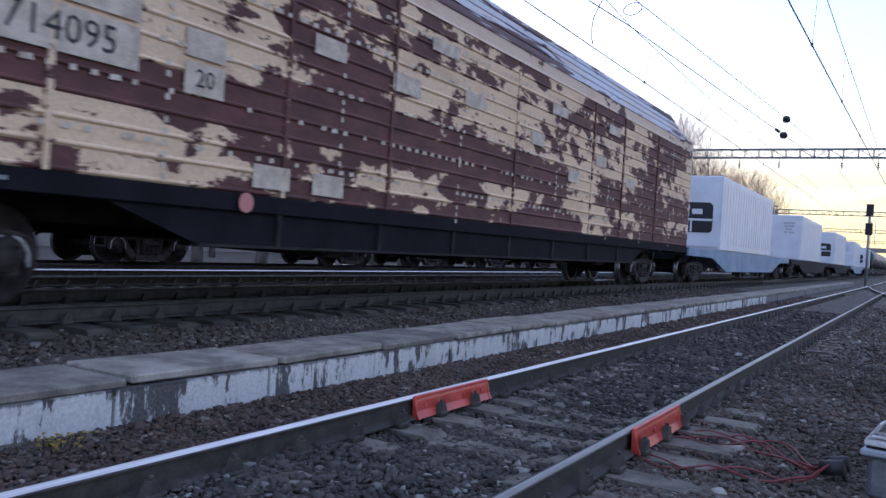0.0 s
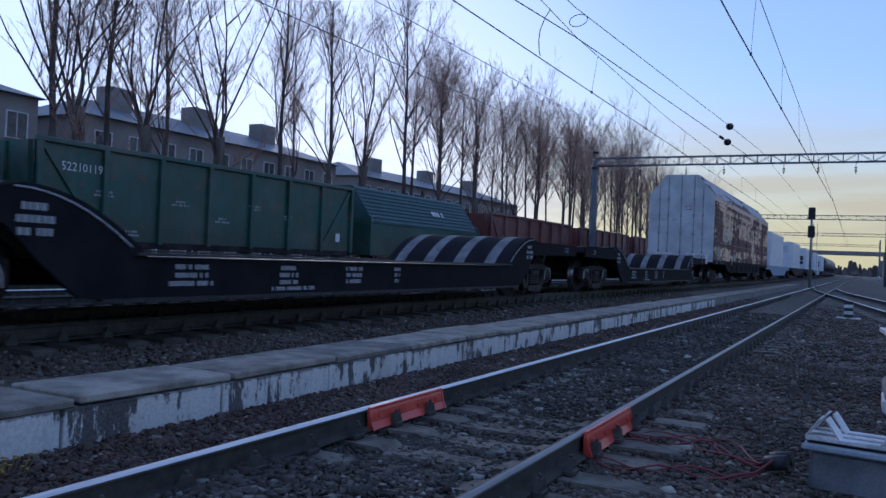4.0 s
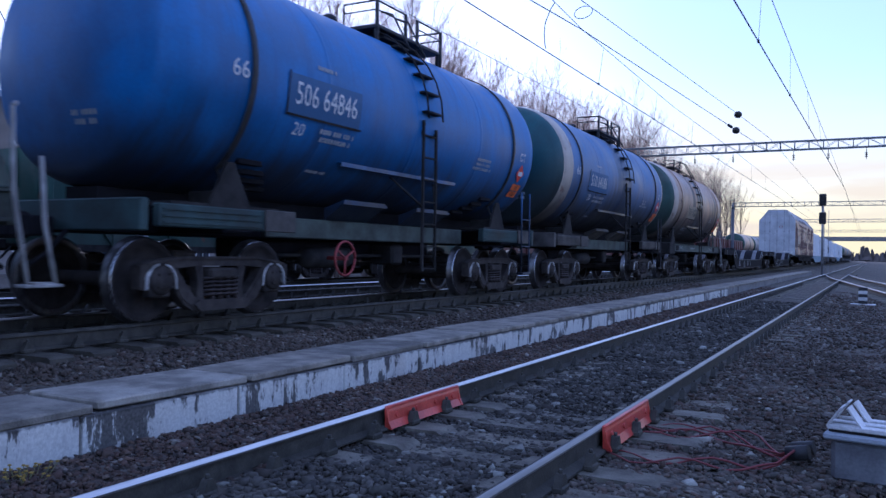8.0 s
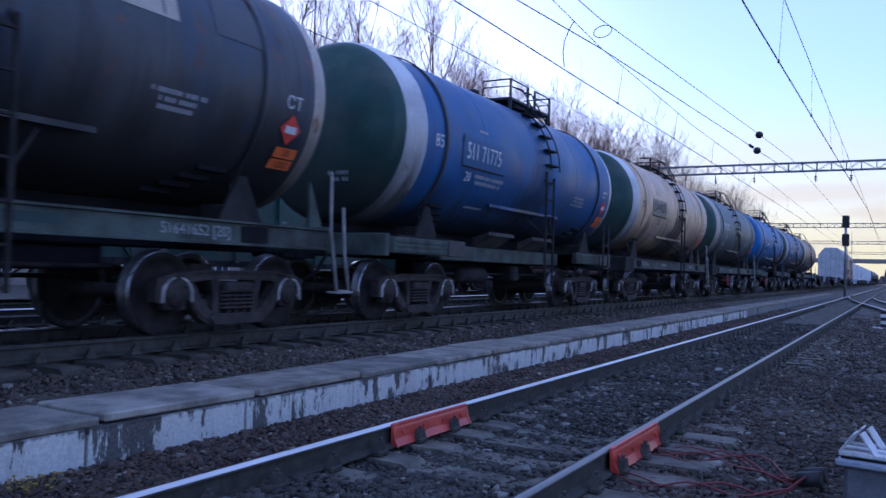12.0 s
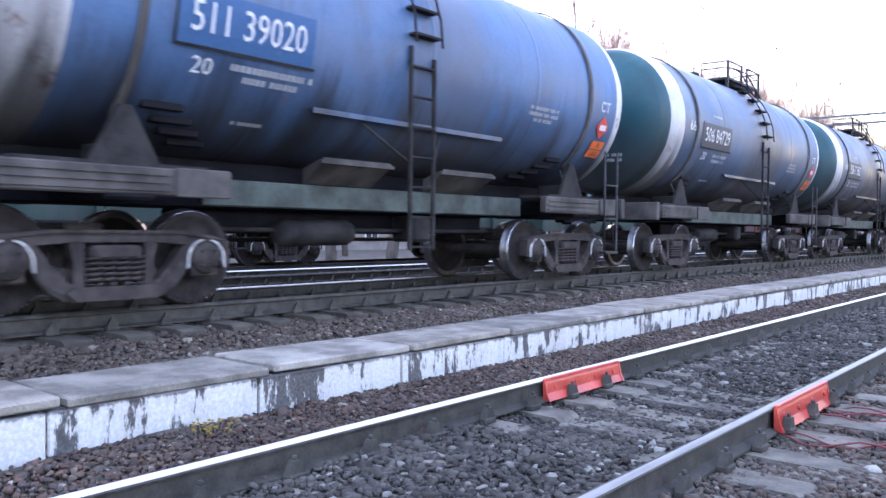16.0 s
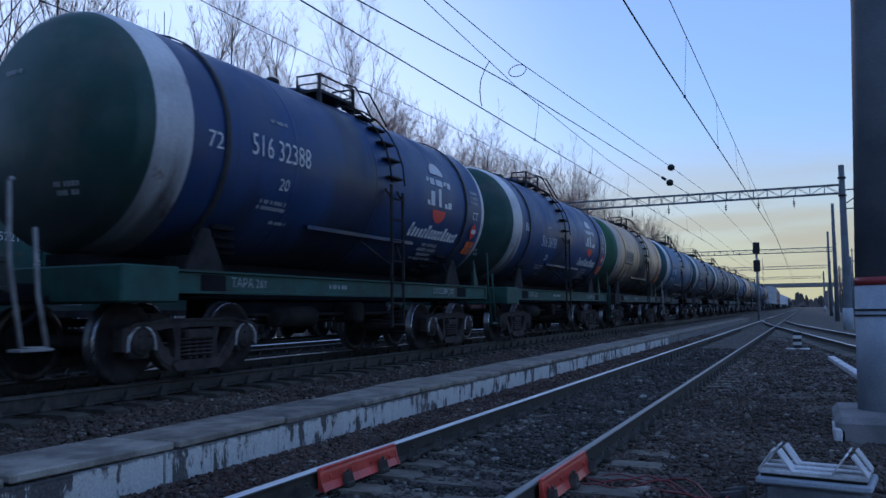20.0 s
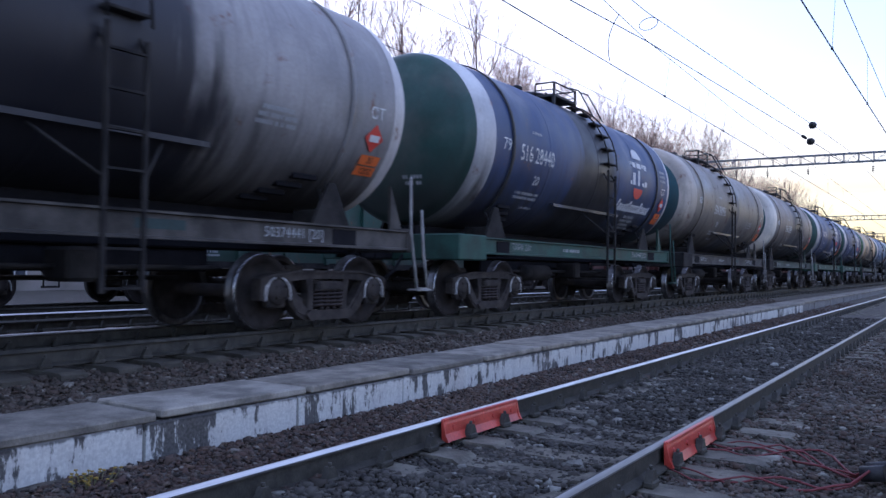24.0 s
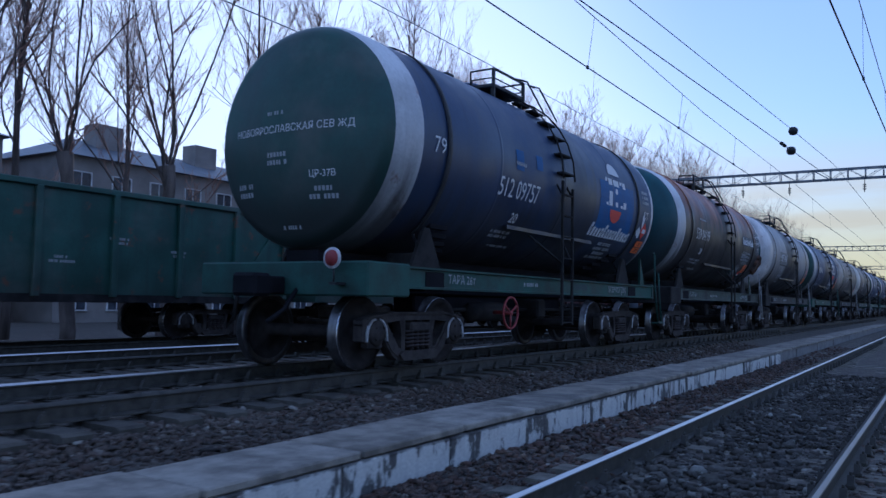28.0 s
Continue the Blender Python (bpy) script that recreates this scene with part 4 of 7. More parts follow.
def hand_wheel():
    g = Geo()
    pts = [(0, 0.24 * math.cos(2 * math.pi * k / 20), 0.24 * math.sin(2 * math.pi * k / 20)) for k in range(21)]
    g.tube(pts, 0.018, 6)
    for k in range(3):
        a = 2 * math.pi * k / 3 + 0.5
        g.tube([(0, 0, 0), (0, 0.24 * math.cos(a), 0.24 * math.sin(a))], 0.015, 6)
    g.tube([(-0.3, 0, 0), (0.03, 0, 0)], 0.03, 8)
    return g


TANK_R, TANK_Z = 1.5, 2.98


def head_y(r):
    """Bulge of a tank's end: where its surface lies at distance r from the axis, for the end that looks to -y."""
    r = min(r, TANK_R)
    if r <= 1.28:
        return -5.36 + 0.20 * (r / 1.28) ** 2
    w = (r - 1.28) / (TANK_R - 1.28)
    return -5.16 + 0.42 * (1 - math.sqrt(max(0.0, 1 - w * w)))


def tank_wagon(label, shell, head, band, frame="frame_green", framed=True, number="", number_bg=None, calibre="", walkway="dark_steel", turning=True, detail=True, plates=(4.42, -0.80, "1202"), strap=None, ladder_y=0.45, wide=False, number_at=(-3.0, -0.1), ink="chalk", badge=False, hand_brake=True, chalk=True, end_marks=True):
    """A four-axle tank wagon in its own space: rail top at z = 0, the middle at y = 0, +y ahead."""
    w = thing("tank_wagon", label, "tank wagon", "tank wagons of the train")
    n = 64
    prof = [(-4.46, TANK_R)]
    for y in (-2.35, 0.0, 2.35):
        prof += [(y - 0.30, TANK_R), (y - 0.05, TANK_R), (y - 0.03, TANK_R), (y - 0.012, TANK_R + 0.006), (y + 0.012, TANK_R + 0.006), (y + 0.03, TANK_R), (y + 0.05, TANK_R), (y + 0.30, TANK_R)]
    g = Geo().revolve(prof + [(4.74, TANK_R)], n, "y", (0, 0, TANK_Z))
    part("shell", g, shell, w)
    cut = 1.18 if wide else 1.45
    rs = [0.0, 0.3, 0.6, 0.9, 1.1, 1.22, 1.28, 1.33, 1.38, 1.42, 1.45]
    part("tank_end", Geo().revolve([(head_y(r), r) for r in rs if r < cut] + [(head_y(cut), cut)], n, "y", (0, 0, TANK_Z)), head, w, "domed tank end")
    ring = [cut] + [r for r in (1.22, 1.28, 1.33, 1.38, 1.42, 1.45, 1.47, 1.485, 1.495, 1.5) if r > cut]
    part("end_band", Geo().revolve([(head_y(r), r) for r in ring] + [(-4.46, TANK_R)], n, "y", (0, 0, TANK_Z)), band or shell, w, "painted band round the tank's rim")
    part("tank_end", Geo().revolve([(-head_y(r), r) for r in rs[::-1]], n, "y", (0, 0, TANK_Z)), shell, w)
    part("front_band", Geo().revolve([(-head_y(r), r) for r in (1.5, 1.495, 1.485, 1.47, 1.45)], n, "y", (0, 0, TANK_Z)), band or shell, w, "pale painted front rim")
    # straps over the bogies, saddles under them
    for y in (-3.85, 3.85):
        a = [math.radians(d) for d in range(-52, 233, 8)]
        g = Geo()
        pts = [((TANK_R + 0.012) * math.cos(k), (TANK_R + 0.012) * math.sin(k) + TANK_Z) for k in a]
        v = [(x, y + e, z) for x, z in pts for e in (-0.04, 0.04)] + [(x * 1.014, y + e, (z - TANK_Z) * 1.014 + TANK_Z) for x, z in pts for e in (-0.04, 0.04)]
        m = len(pts) * 2
        f = []
        for k in range(len(pts) - 1):
            f += [(m + 2 * k, m + 2 * k + 1, m + 2 * k + 3, m + 2 * k + 2), (2 * k, m + 2 * k, m + 2 * k + 2, 2 * k + 2), (2 * k + 1, 2 * k + 3, m + 2 * k + 3, m + 2 * k + 1)]
        g.add(v, f, True)
        for e in (-1, 1):
            x0 = e * (TANK_R + 0.012) * math.cos(math.radians(52))
            z0 = TANK_Z - TANK_R * math.sin(math.radians(52))
            g.tube([(x0, y, z0), (x0 * 1.22, y, 1.33)], 0.022, 6)
        part("strap", g, strap or shell, w, "steel tension strap")
        for e in (-1, 1):
            g = Geo().prism([(y - 0.36, 1.31), (y + 0.36, 1.31), (y + 0.06, 1.86), (y - 0.06, 1.86)], e * 1.12, e * 1.17)
            g.box(min(e * 0.6, e * 1.12), max(e * 0.6, e * 1.12), y - 0.14, y + 0.14, 1.30, 1.52, 0.02)
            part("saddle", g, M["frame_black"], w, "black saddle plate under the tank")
        s = 1 if y < 0 else -1
        for k in range(4):
            d = math.radians(-45 - 6.0 * k)
            px, pz = (TANK_R + 0.02) * math.cos(d), TANK_Z + (TANK_R + 0.02) * math.sin(d)
            yy = y + s * (0.42 + 0.16 * k)
            part("saddle_step", Geo().box(px - 0.09, px + 0.02, yy - 0.22, yy + 0.22, pz - 0.035, pz + 0.035, 0.01), M["beam_black"], w)
    # underframe
    g = Geo().box(-0.28, 0.28, -5.35, 5.35, 0.98, 1.30, 0.02)
    for y in (-3.9, 3.9):
        g.box(-1.35, 1.35, y - 0.25, y + 0.25, 1.0, 1.28, 0.03)
    # black boxes added over and under the sill to fill see-through gaps dark
    g.box(-0.27, 0.27, -5.0, 5.0, 1.29, 1.51)
    g.box(-0.20, 0.20, -2.7, 2.7, 0.70, 0.99, 0.03)
    coupler(g, -5.4, -1)
    coupler(g, 5.4, 1)
    part("centre_sill", g, M["beam_black"], w)
    for e in (-1, 1):
        x = e * 1.36
        if framed:
            g = Geo().prism([(x - e * 0.09, 1.31), (x + e * 0.02, 1.31), (x + e * 0.02, 1.285), (x - e * 0.02, 1.275), (x - e * 0.02, 1.065), (x + e * 0.02, 1.055), (x + e * 0.02, 1.03), (x - e * 0.09, 1.03)], -5.3, 5.3, "y")
            part("side_sill", g, M[frame], w, "painted steel side sill")
        else:
            for y in (-3.95, 3.95):
                g = Geo().box(min(x, x - e * 0.12), max(x, x - e * 0.12), y - 1.15, y + 1.1, 1.05, 1.30, 0.015)
                sill = part("side_sill", g, M[frame], w, "short ribbed side sill over the bogie")
                for z in (1.10, 1.17, 1.24):
                    part("rib", Geo().box(min(x, x + e * 0.018), max(x, x + e * 0.018), y - 1.1, y + 0.42, z - 0.012, z + 0.012), M[frame], sill)
                part("jacking_box", Geo().box(min(x, x + e * 0.03), max(x, x + e * 0.03), y + 0.48, y + 1.06, 1.04, 1.31, 0.012), M["frame_grey"], sill, "plain grey box at the sill's end")
                part("bracket_plate", Geo().box(min(e * 0.7, e * 1.25), max(e * 0.7, e * 1.25), y - 0.9, y + 0.9, 1.29, 1.34), M["frame_black"], w)
            x = e * 0.86
            part("inner_beam", Geo().box(min(x, x - e * 0.1), max(x, x - e * 0.1), -2.85, 2.85, 0.99, 1.27, 0.015), M["frame_green"], w, "inner longitudinal beam under the tank")
            for y in (-1.5, 0.6):
                g = Geo().prism([(e * 0.80, 1.28), (e * 1.16, 1.52), (e * 1.16, 1.57), (e * 0.80, 1.45)], y, y + 1.1, "y")
                g.box(min(e * 1.10, e * 1.17), max(e * 1.10, e * 1.17), y - 0.04, y + 1.14, 1.50, 1.54)
                part("cradle", g, shell if "bright" in label else M["frame_grey"], w, "folded cradle plate under the tank")
        y = e
        g = Geo().box(-1.36, 1.36, y * 5.30 - 0.06, y * 5.30 + 0.06, 1.0, 1.34, 0.015)
        part("end_beam", g, M[frame], w)
    add_bogie(w, -3.9, chalk, turning)
    add_bogie(w, 3.9, chalk, turning)
    if not detail:
        return w
    # hatch, walkway and ladder
    if framed:
        d0, d1, inner, deck, rail, posts = ladder_y - 1.08, ladder_y + 0.02, 0.24, 4.50, 4.77, (0.0, 1.0)
    else:
        d0, d1, inner, deck, rail, posts = ladder_y - 0.40, ladder_y + 1.78, 0.02, 4.54, 4.95, (0.0, 0.42, 0.60, 1.0)
    wy, hx = d0 + (0.55 if framed else 0.75), inner - 0.40
    g = Geo().revolve([(4.3, 0.36), (4.60, 0.36), (4.61, 0.40), (4.65, 0.40), (4.70, 0.30), (4.72, 0.0)], 24, "z", (hx, wy, 0))
    hatch = part("hatch", g, shell, w, "domed loading hatch")
    g = Geo()
    for a in range(8):
        q = math.pi * a / 4
        g.tube([(hx + 0.42 * math.cos(q), wy + 0.42 * math.sin(q), 4.56), (hx + 0.42 * math.cos(q), wy + 0.42 * math.sin(q), 4.70)], 0.022, 6)
    part("hatch_bolt", g, M["dark_steel"], hatch, "ring of hinged bolts")
    part("safety_valve", Geo().revolve([(4.40, 0.09), (4.58, 0.09), (4.60, 0.13), (4.66, 0.13), (4.71, 0.05), (4.71, 0.0)], 14, "z", (0.0, d0 - 0.35, 0)), M["dark_steel"], w, "small dark safety valve")
    g = Geo().box(inner, 0.72, d0, d1, deck - 0.03, deck + 0.03, 0.008)
    for x in (inner + 0.04, 0.68):
        for y in (d0 + 0.05, d1 - 0.05):
            g.box(x - 0.03, x + 0.03, y - 0.03, y + 0.03, 4.15, deck)
    part("walkway", g, M[walkway], w, "dark grated roof platform")
    spots = [d0 + (d1 - d0) * k for k in posts]
    for y in spots:
        part("rail_post", Geo().box(0.69, 0.735, y - 0.025, y + 0.025, deck - 0.24 if y == d1 else deck - 0.05, rail + 0.01), M[walkway], w)
    for y0, y1 in zip(spots[::2], spots[1::2]):
        g = Geo().tube([(0.71, y0, rail), (0.71, y1, rail)], 0.018, 6).tube([(0.71, y0, rail - 0.15), (0.71, y1, rail - 0.15)], 0.012, 6)
        part("handrail", g, M[walkway], w, "thin tube handrail")
    for y in (d0, d1):
        g = Geo().tube([(0.71, y, rail), (inner + 0.03, y, rail), (inner + 0.03, y, deck)], 0.018, 6).tube([(0.71, y, rail - 0.15), (inner + 0.03, y, rail - 0.15)], 0.012, 6)
        part("handrail", g, M[walkway], w, "thin tube handrail")
    for e in (-0.24, 0.24):
        part("ladder_rail", Geo().tube([(0.70, ladder_y + e, 4.80), (0.92, ladder_y + e, 4.72), (1.10, ladder_y + e, 4.40), (1.27, ladder_y + e, 4.08)], 0.018, 6), M[walkway], w)
    g = Geo()
    x_out = TANK_R + (0.10 if framed else 0.02)
    for s in (-0.21, 0.21):
        g.box(x_out - 0.02, x_out + 0.02, ladder_y + s - 0.02, ladder_y + s + 0.02, 0.52, 2.85 if s > 0 else 2.95)
        g.tube([(x_out, ladder_y + s, 2.7), (x_out - 0.12, ladder_y + s, 2.9)], 0.02, 6)
    for s in (-1, 1):
        g.tube([(x_out, ladder_y + s * 0.21, 1.55), (1.2, ladder_y + s * 0.7, 2.0)], 0.018, 6)
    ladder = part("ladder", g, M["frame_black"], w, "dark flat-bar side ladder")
    rung = Geo().box(x_out - 0.03, x_out + 0.015, ladder_y - 0.2, ladder_y + 0.2, -0.012, 0.012).mesh("rung", M["frame_black"])
    for k in range(7):
        part("rung", rung, M["frame_black"], ladder, at=pose(0, 0, 0.56 + 0.36 * k))
    for d in (4, 16, 28, 40, 52, 64):
        p = ((TANK_R + 0.06) * math.cos(math.radians(d)), TANK_Z + (TANK_R + 0.06) * math.sin(math.radians(d)))
        part("foothold", Geo().box(p[0] - 0.08, p[0] + 0.06, ladder_y - 0.23, ladder_y + 0.23, p[1] - 0.018, p[1] + 0.018, 0.006), M["frame_black"], w)
    g = Geo()
    for s in (-0.24, 0.24):
        pts = [((TANK_R + 0.13) * math.cos(math.radians(d)), ladder_y + s, TANK_Z + (TANK_R + 0.13) * math.sin(math.radians(d))) for d in (0, 12, 24, 36, 48, 60, 74)]
        part("hand_hold", Geo().tube(pts, 0.016, 6), M["frame_black"], w)
    g = Geo()
    d = math.radians(-38)
    px, pz = TANK_R * math.cos(d), TANK_Z + TANK_R * math.sin(d)
    g.prism([(px - 0.02, pz + 0.03), (px + 0.09, pz + 0.03), (px + 0.09, pz - 0.03), (px + 0.075, pz - 0.03), (px + 0.075, pz + 0.015), (px - 0.02, pz + 0.015)], -1.75, 1.75, "y")
    part("side_shelf", g, shell, w, "narrow steel ledge along the tank")
    # brake gear below
    g = Geo().revolve([(-1.1, 0.0), (-1.08, 0.12), (-1.0, 0.16), (0.0, 0.16), (0.08, 0.12), (0.1, 0.0)], 16, "y", (0.55, -0.6, 0.72))
    g.box(0.3, 0.75, 0.5, 0.85, 0.6, 0.95, 0.04)
    g.tube([(0.5, -2.6, 0.75), (0.5, 2.6, 0.75)], 0.03, 6)
    g.tube([(-0.5, -2.8, 0.62), (-0.5, 2.8, 0.62)], 0.03, 6)
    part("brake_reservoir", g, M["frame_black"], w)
    if hand_brake:
        part("brake_wheel", hand_wheel(), M["brake_red"], w, "red spoked hand-brake wheel", pose(1.36, -1.75, 0.72))
    bar = M["frame_clean"] if frame == "frame_clean" else M["pale_bar"]
    if framed:
        g = Geo().tube([(1.42, 5.24, 2.02), (1.42, 5.26, 1.30), (1.45, 5.38, 0.50), (1.45, 5.66, 0.48)], 0.022, 6)
        g.tube([(1.42, 5.52, 1.62), (1.44, 5.55, 1.0), (1.45, 5.66, 0.48)], 0.022, 6)
        g.tube([(1.42, 5.24, 2.02), (1.38, 5.30, 2.06)], 0.022, 6)
        part("corner_step", g, bar, w, "pale bent grab bar with a foot step")
        part("foot_plate", Geo().box(1.32, 1.50, 5.34, 5.70, 0.455, 0.485, 0.006), bar, w)
        part("end_bracket", Geo().prism([(5.2, 1.33), (5.48, 1.33), (5.2, 1.95)], 1.05, 1.10), M[frame], w, "triangular end bracket")
        g = Geo().box(-1.40, 1.40, -5.42, -4.55, 0.92, 1.335, 0.02)
        part("end_platform", g, M["frame_black"] if frame != "frame_clean" else M[frame], w, "deep end platform of the frame")
    else:
        part("corner_ladder", grab_step(1.47, 4.62, 0.42, 2.1, 0.42), shell if "bright" in label else M["dark_steel"], w, "narrow corner ladder with three rungs")
        part("brake_pipe", Geo().tube([(0.9, 5.36, 1.0), (1.0, 5.55, 0.95), (1.02, 5.58, 0.55)], 0.022, 6), M["frame_black"], w)
    for k, (x, z, rows, wd, ht) in enumerate(((-0.55, 0.72, 1, 0.5, 0.10), (0.4, -0.75, 2, 0.5, 0.2)) if end_marks else ()):
        part("end_print", lay_end(bars(rows, wd, ht, seed=k + 80), x, 0, TANK_Z + z, head_y), M["dim_letter"], w)
    # writing
    ny, nu = number_at
    if number:
        if number_bg:
            v = [(-0.80 + 1.60 * k / 6, s) for s in (-0.25, -0.12, 0, 0.12, 0.25) for k in range(7)]
            f = [(r * 7 + k, r * 7 + k + 1, (r + 1) * 7 + k + 1, (r + 1) * 7 + k) for r in range(4) for k in range(6)]
            part("number_panel", lay_tank((v, f), ny, nu, TANK_R, TANK_Z, 0.006), number_bg, w, "raised panel behind the wagon number")
            g = Geo()
            for v in ([(-0.83, -0.28), (0.83, -0.28), (0.83, -0.25), (-0.83, -0.25)], [(-0.83, -0.28), (-0.80, -0.28), (-0.80, 0.27), (-0.83, 0.27)]):
                q = lay_tank((v, [(0, 1, 2, 3)]), ny, nu, TANK_R, TANK_Z, 0.03)
                g.add(q.v, q.f)
            part("panel_frame", g, M["frame_black"], w, "dark lip of the number panel")
        write("digit", letters(number, 0.41), lambda q: lay_tank(q, ny, nu, TANK_R, TANK_Z, 0.018, 0.78), M[ink], w, "stencilled digit of the wagon number")
        part("region_code", lay_tank(letters("20", 0.24), ny + (0.12 if framed else -0.48), nu - 0.44, TANK_R, TANK_Z, 0.012), M[ink], w)
    if calibre:
        part("calibration_mark", lay_tank(letters(calibre, 0.30), -4.07, -0.08, TANK_R, TANK_Z, 0.012), M[ink], w)
    seed = len(label) + int(number[-2:] or 0) if number else len(label)
    for k, (y, up, rows, wd, ht) in enumerate([(ny, nu - 0.75, 2, 1.0, 0.18) if framed else (ny + 0.35, nu - 0.45, 2, 1.2, 0.22), *(() if badge else ((2.6, -0.5, 3, 0.8, 0.26),)), (ny, nu + 0.42, 1, 0.6, 0.09), (ny + 0.3, nu - 1.0, 1, 0.7, 0.08)]):
        part("small_print", lay_tank(bars(rows, wd, ht, seed=seed + k), y, up, TANK_R, TANK_Z, 0.010), M["soft_letter"], w, "small unreadable stencilling")
    if number and framed:
        part("sill_print", lay_side(letters(number.replace(" ", "") + " [20]", 0.17), 1.345, 3.0, 1.17), M["dim_letter"], w, "small wagon number on the sill")
        part("sill_print", lay_side(letters("ТАРА 26т", 0.17), 1.345, -3.2, 1.17), M["dim_letter"], w, "stencilled tare weight")
        part("frame_print", lay_side(bars(1, 0.9, 0.10, seed=seed), 1.345, -1.0, 1.17), M["dim_letter"], w)
        part("frame_patch", lay_side(([(-0.3, -0.05), (0.3, -0.05), (0.3, 0.05), (-0.3, 0.05)], [(0, 1, 2, 3)]), 1.344, 1.1, 1.18), M["frame_teal"], w, "repainted patch on the sill")
    if plates:
        py, pu, code = plates
        if py > 4:
            part("load_mark", lay_tank(letters("СТ", 0.22), 4.36, -0.18, TANK_R, TANK_Z, 0.012), M["chalk"], w)
        v, f = disc(0.19, 4)
        dy, du = (py - 0.06, pu + 0.30) if py > 4 else (py - 0.30, pu - 0.34)
        part("hazard_diamond", lay_tank((v, f), dy, du, TANK_R, TANK_Z, 0.022), M["red_sign"], w, "red and white hazard diamond")
        part("hazard_print", lay_tank(([(-0.10, -0.045), (0.10, -0.045), (0.10, 0.045), (-0.10, 0.045)], [(0, 1, 2, 3)]), dy, du, TANK_R, TANK_Z, 0.028), M["chalk"], w)
        for up, text in ((pu, "30"), (pu - 0.16, code)):
            part("hazard_plate", lay_tank(([(-0.2, -0.07), (0.2, -0.07), (0.2, 0.07), (-0.2, 0.07)], [(0, 1, 2, 3)]), py, up, TANK_R, TANK_Z, 0.022), M["orange"], w, "orange hazard number plate")
            part("hazard_number", lay_tank(letters(text, 0.13), py, up, TANK_R, TANK_Z, 0.03), M["black_letter"], w)
    return w


def company_mark(w, y, up):
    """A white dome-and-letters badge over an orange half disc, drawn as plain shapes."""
    n = 14
    arc = [(0.24 * math.cos(math.pi * k / n), 0.30 + 0.20 * math.sin(math.pi * k / n)) for k in range(n + 1)]
    v, f = arc, [tuple(range(n + 1))]
    for x0, x1, z0, z1 in ((-0.42, -0.34, -0.20, 0.22), (-0.31, -0.17, -0.20, 0.02), (-0.31, -0.15, 0.12, 0.22), (-0.10, 0.14, 0.12, 0.22), (-0.03, 0.07, -0.20, 0.08), (0.20, 0.29, -0.2, 0.22), (0.31, 0.44, 0.12, 0.22), (0.31, 0.44, -0.2, -0.10)):
        o = len(v)
        v = v + [(x0, z0), (x1, z0), (x1, z1), (x0, z1)]
        f = f + [(o, o + 1, o + 2, o + 3)]
    v = [(a * 1.28, b * 1.28) for a, b in v]
    for face in f:
        part("badge_shape", lay_tank(([v[i] for i in face], [tuple(range(len(face)))]), y, up, TANK_R, TANK_Z, 0.012), M["chalk"], w, "white shape of the company badge")
    v = [(0.30 * math.cos(math.pi + math.pi * k / n), -0.33 + 0.25 * math.sin(math.pi + math.pi * k / n)) for k in range(n + 1)]
    part("badge_sun", lay_tank((v, [tuple(range(n + 1))]), y, up, TANK_R, TANK_Z, 0.012), M["red_sign"], w, "orange-red half disc of the badge")
    write("letter_bar", name_bars(2.2, 0.27, 15, 3), lambda q: lay_tank(q, y + 0.05, up - 0.78, TANK_R, TANK_Z, 0.012), M["chalk"], w, "white bar of the company lettering")
    part("small_print", lay_tank(bars(4, 0.9, 0.46, seed=9), y + 0.1, up - 1.22, TANK_R, TANK_Z, 0.012), M["dim_letter"], w, "small unreadable stencilling")
    part("small_print", lay_tank(bars(3, 0.5, 0.34, seed=12), 4.32, 0.22, TANK_R, TANK_Z, 0.012), M["dim_letter"], w)


def place_train(w, y_at_5):
    MOVERS.append((w, TRAIN_X, y_at_5 - run(5.0), TRAIN_Z))


MOVERS = []


def tank_y(n):
    """Middle of the n-th tank wagon at 5 s."""
    return run(5.0) + 4.595 - 12.02 * n


TEAL = tank_paint("dark_teal_end", (0.017, 0.095, 0.11), low_dark=0.88, low_dark_top=3.1)
GREEN = tank_paint("dark_green_end", (0.02, 0.072, 0.056), low_dark=0.82, low_dark_top=2.85)
LEAF = tank_paint("mid_green_end", (0.045, 0.13, 0.055), low_dark=0.85, low_dark_top=2.9)
CREAM = tank_paint("dirty_cream_band", (0.52, 0.45, 0.36), low_dark=0.85, low_dark_top=2.5, rust=0.22)
CREAM_W = tank_paint("broad_cream_band", (0.72, 0.66, 0.56), low_dark=0.8, low_dark_top=2.2, rust=0.05, dusty=0.12)
CHALKY = tank_paint("broad_white_band", (0.74, 0.70, 0.66), low_dark=0.75, low_dark_top=2.05, rust=0.07, dusty=0.08)
WHITE = tank_paint("dirty_white_band", (0.64, 0.63, 0.62), low_dark=0.88, low_dark_top=2.6, rust=0.08)
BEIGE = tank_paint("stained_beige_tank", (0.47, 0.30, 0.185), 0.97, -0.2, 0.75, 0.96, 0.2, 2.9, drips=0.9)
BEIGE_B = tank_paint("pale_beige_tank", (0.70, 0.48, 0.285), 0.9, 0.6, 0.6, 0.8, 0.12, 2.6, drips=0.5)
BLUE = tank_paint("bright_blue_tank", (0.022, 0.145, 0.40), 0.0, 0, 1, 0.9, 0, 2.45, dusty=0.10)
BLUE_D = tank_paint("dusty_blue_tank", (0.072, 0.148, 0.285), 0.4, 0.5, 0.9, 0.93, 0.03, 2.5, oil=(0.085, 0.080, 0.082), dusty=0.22)
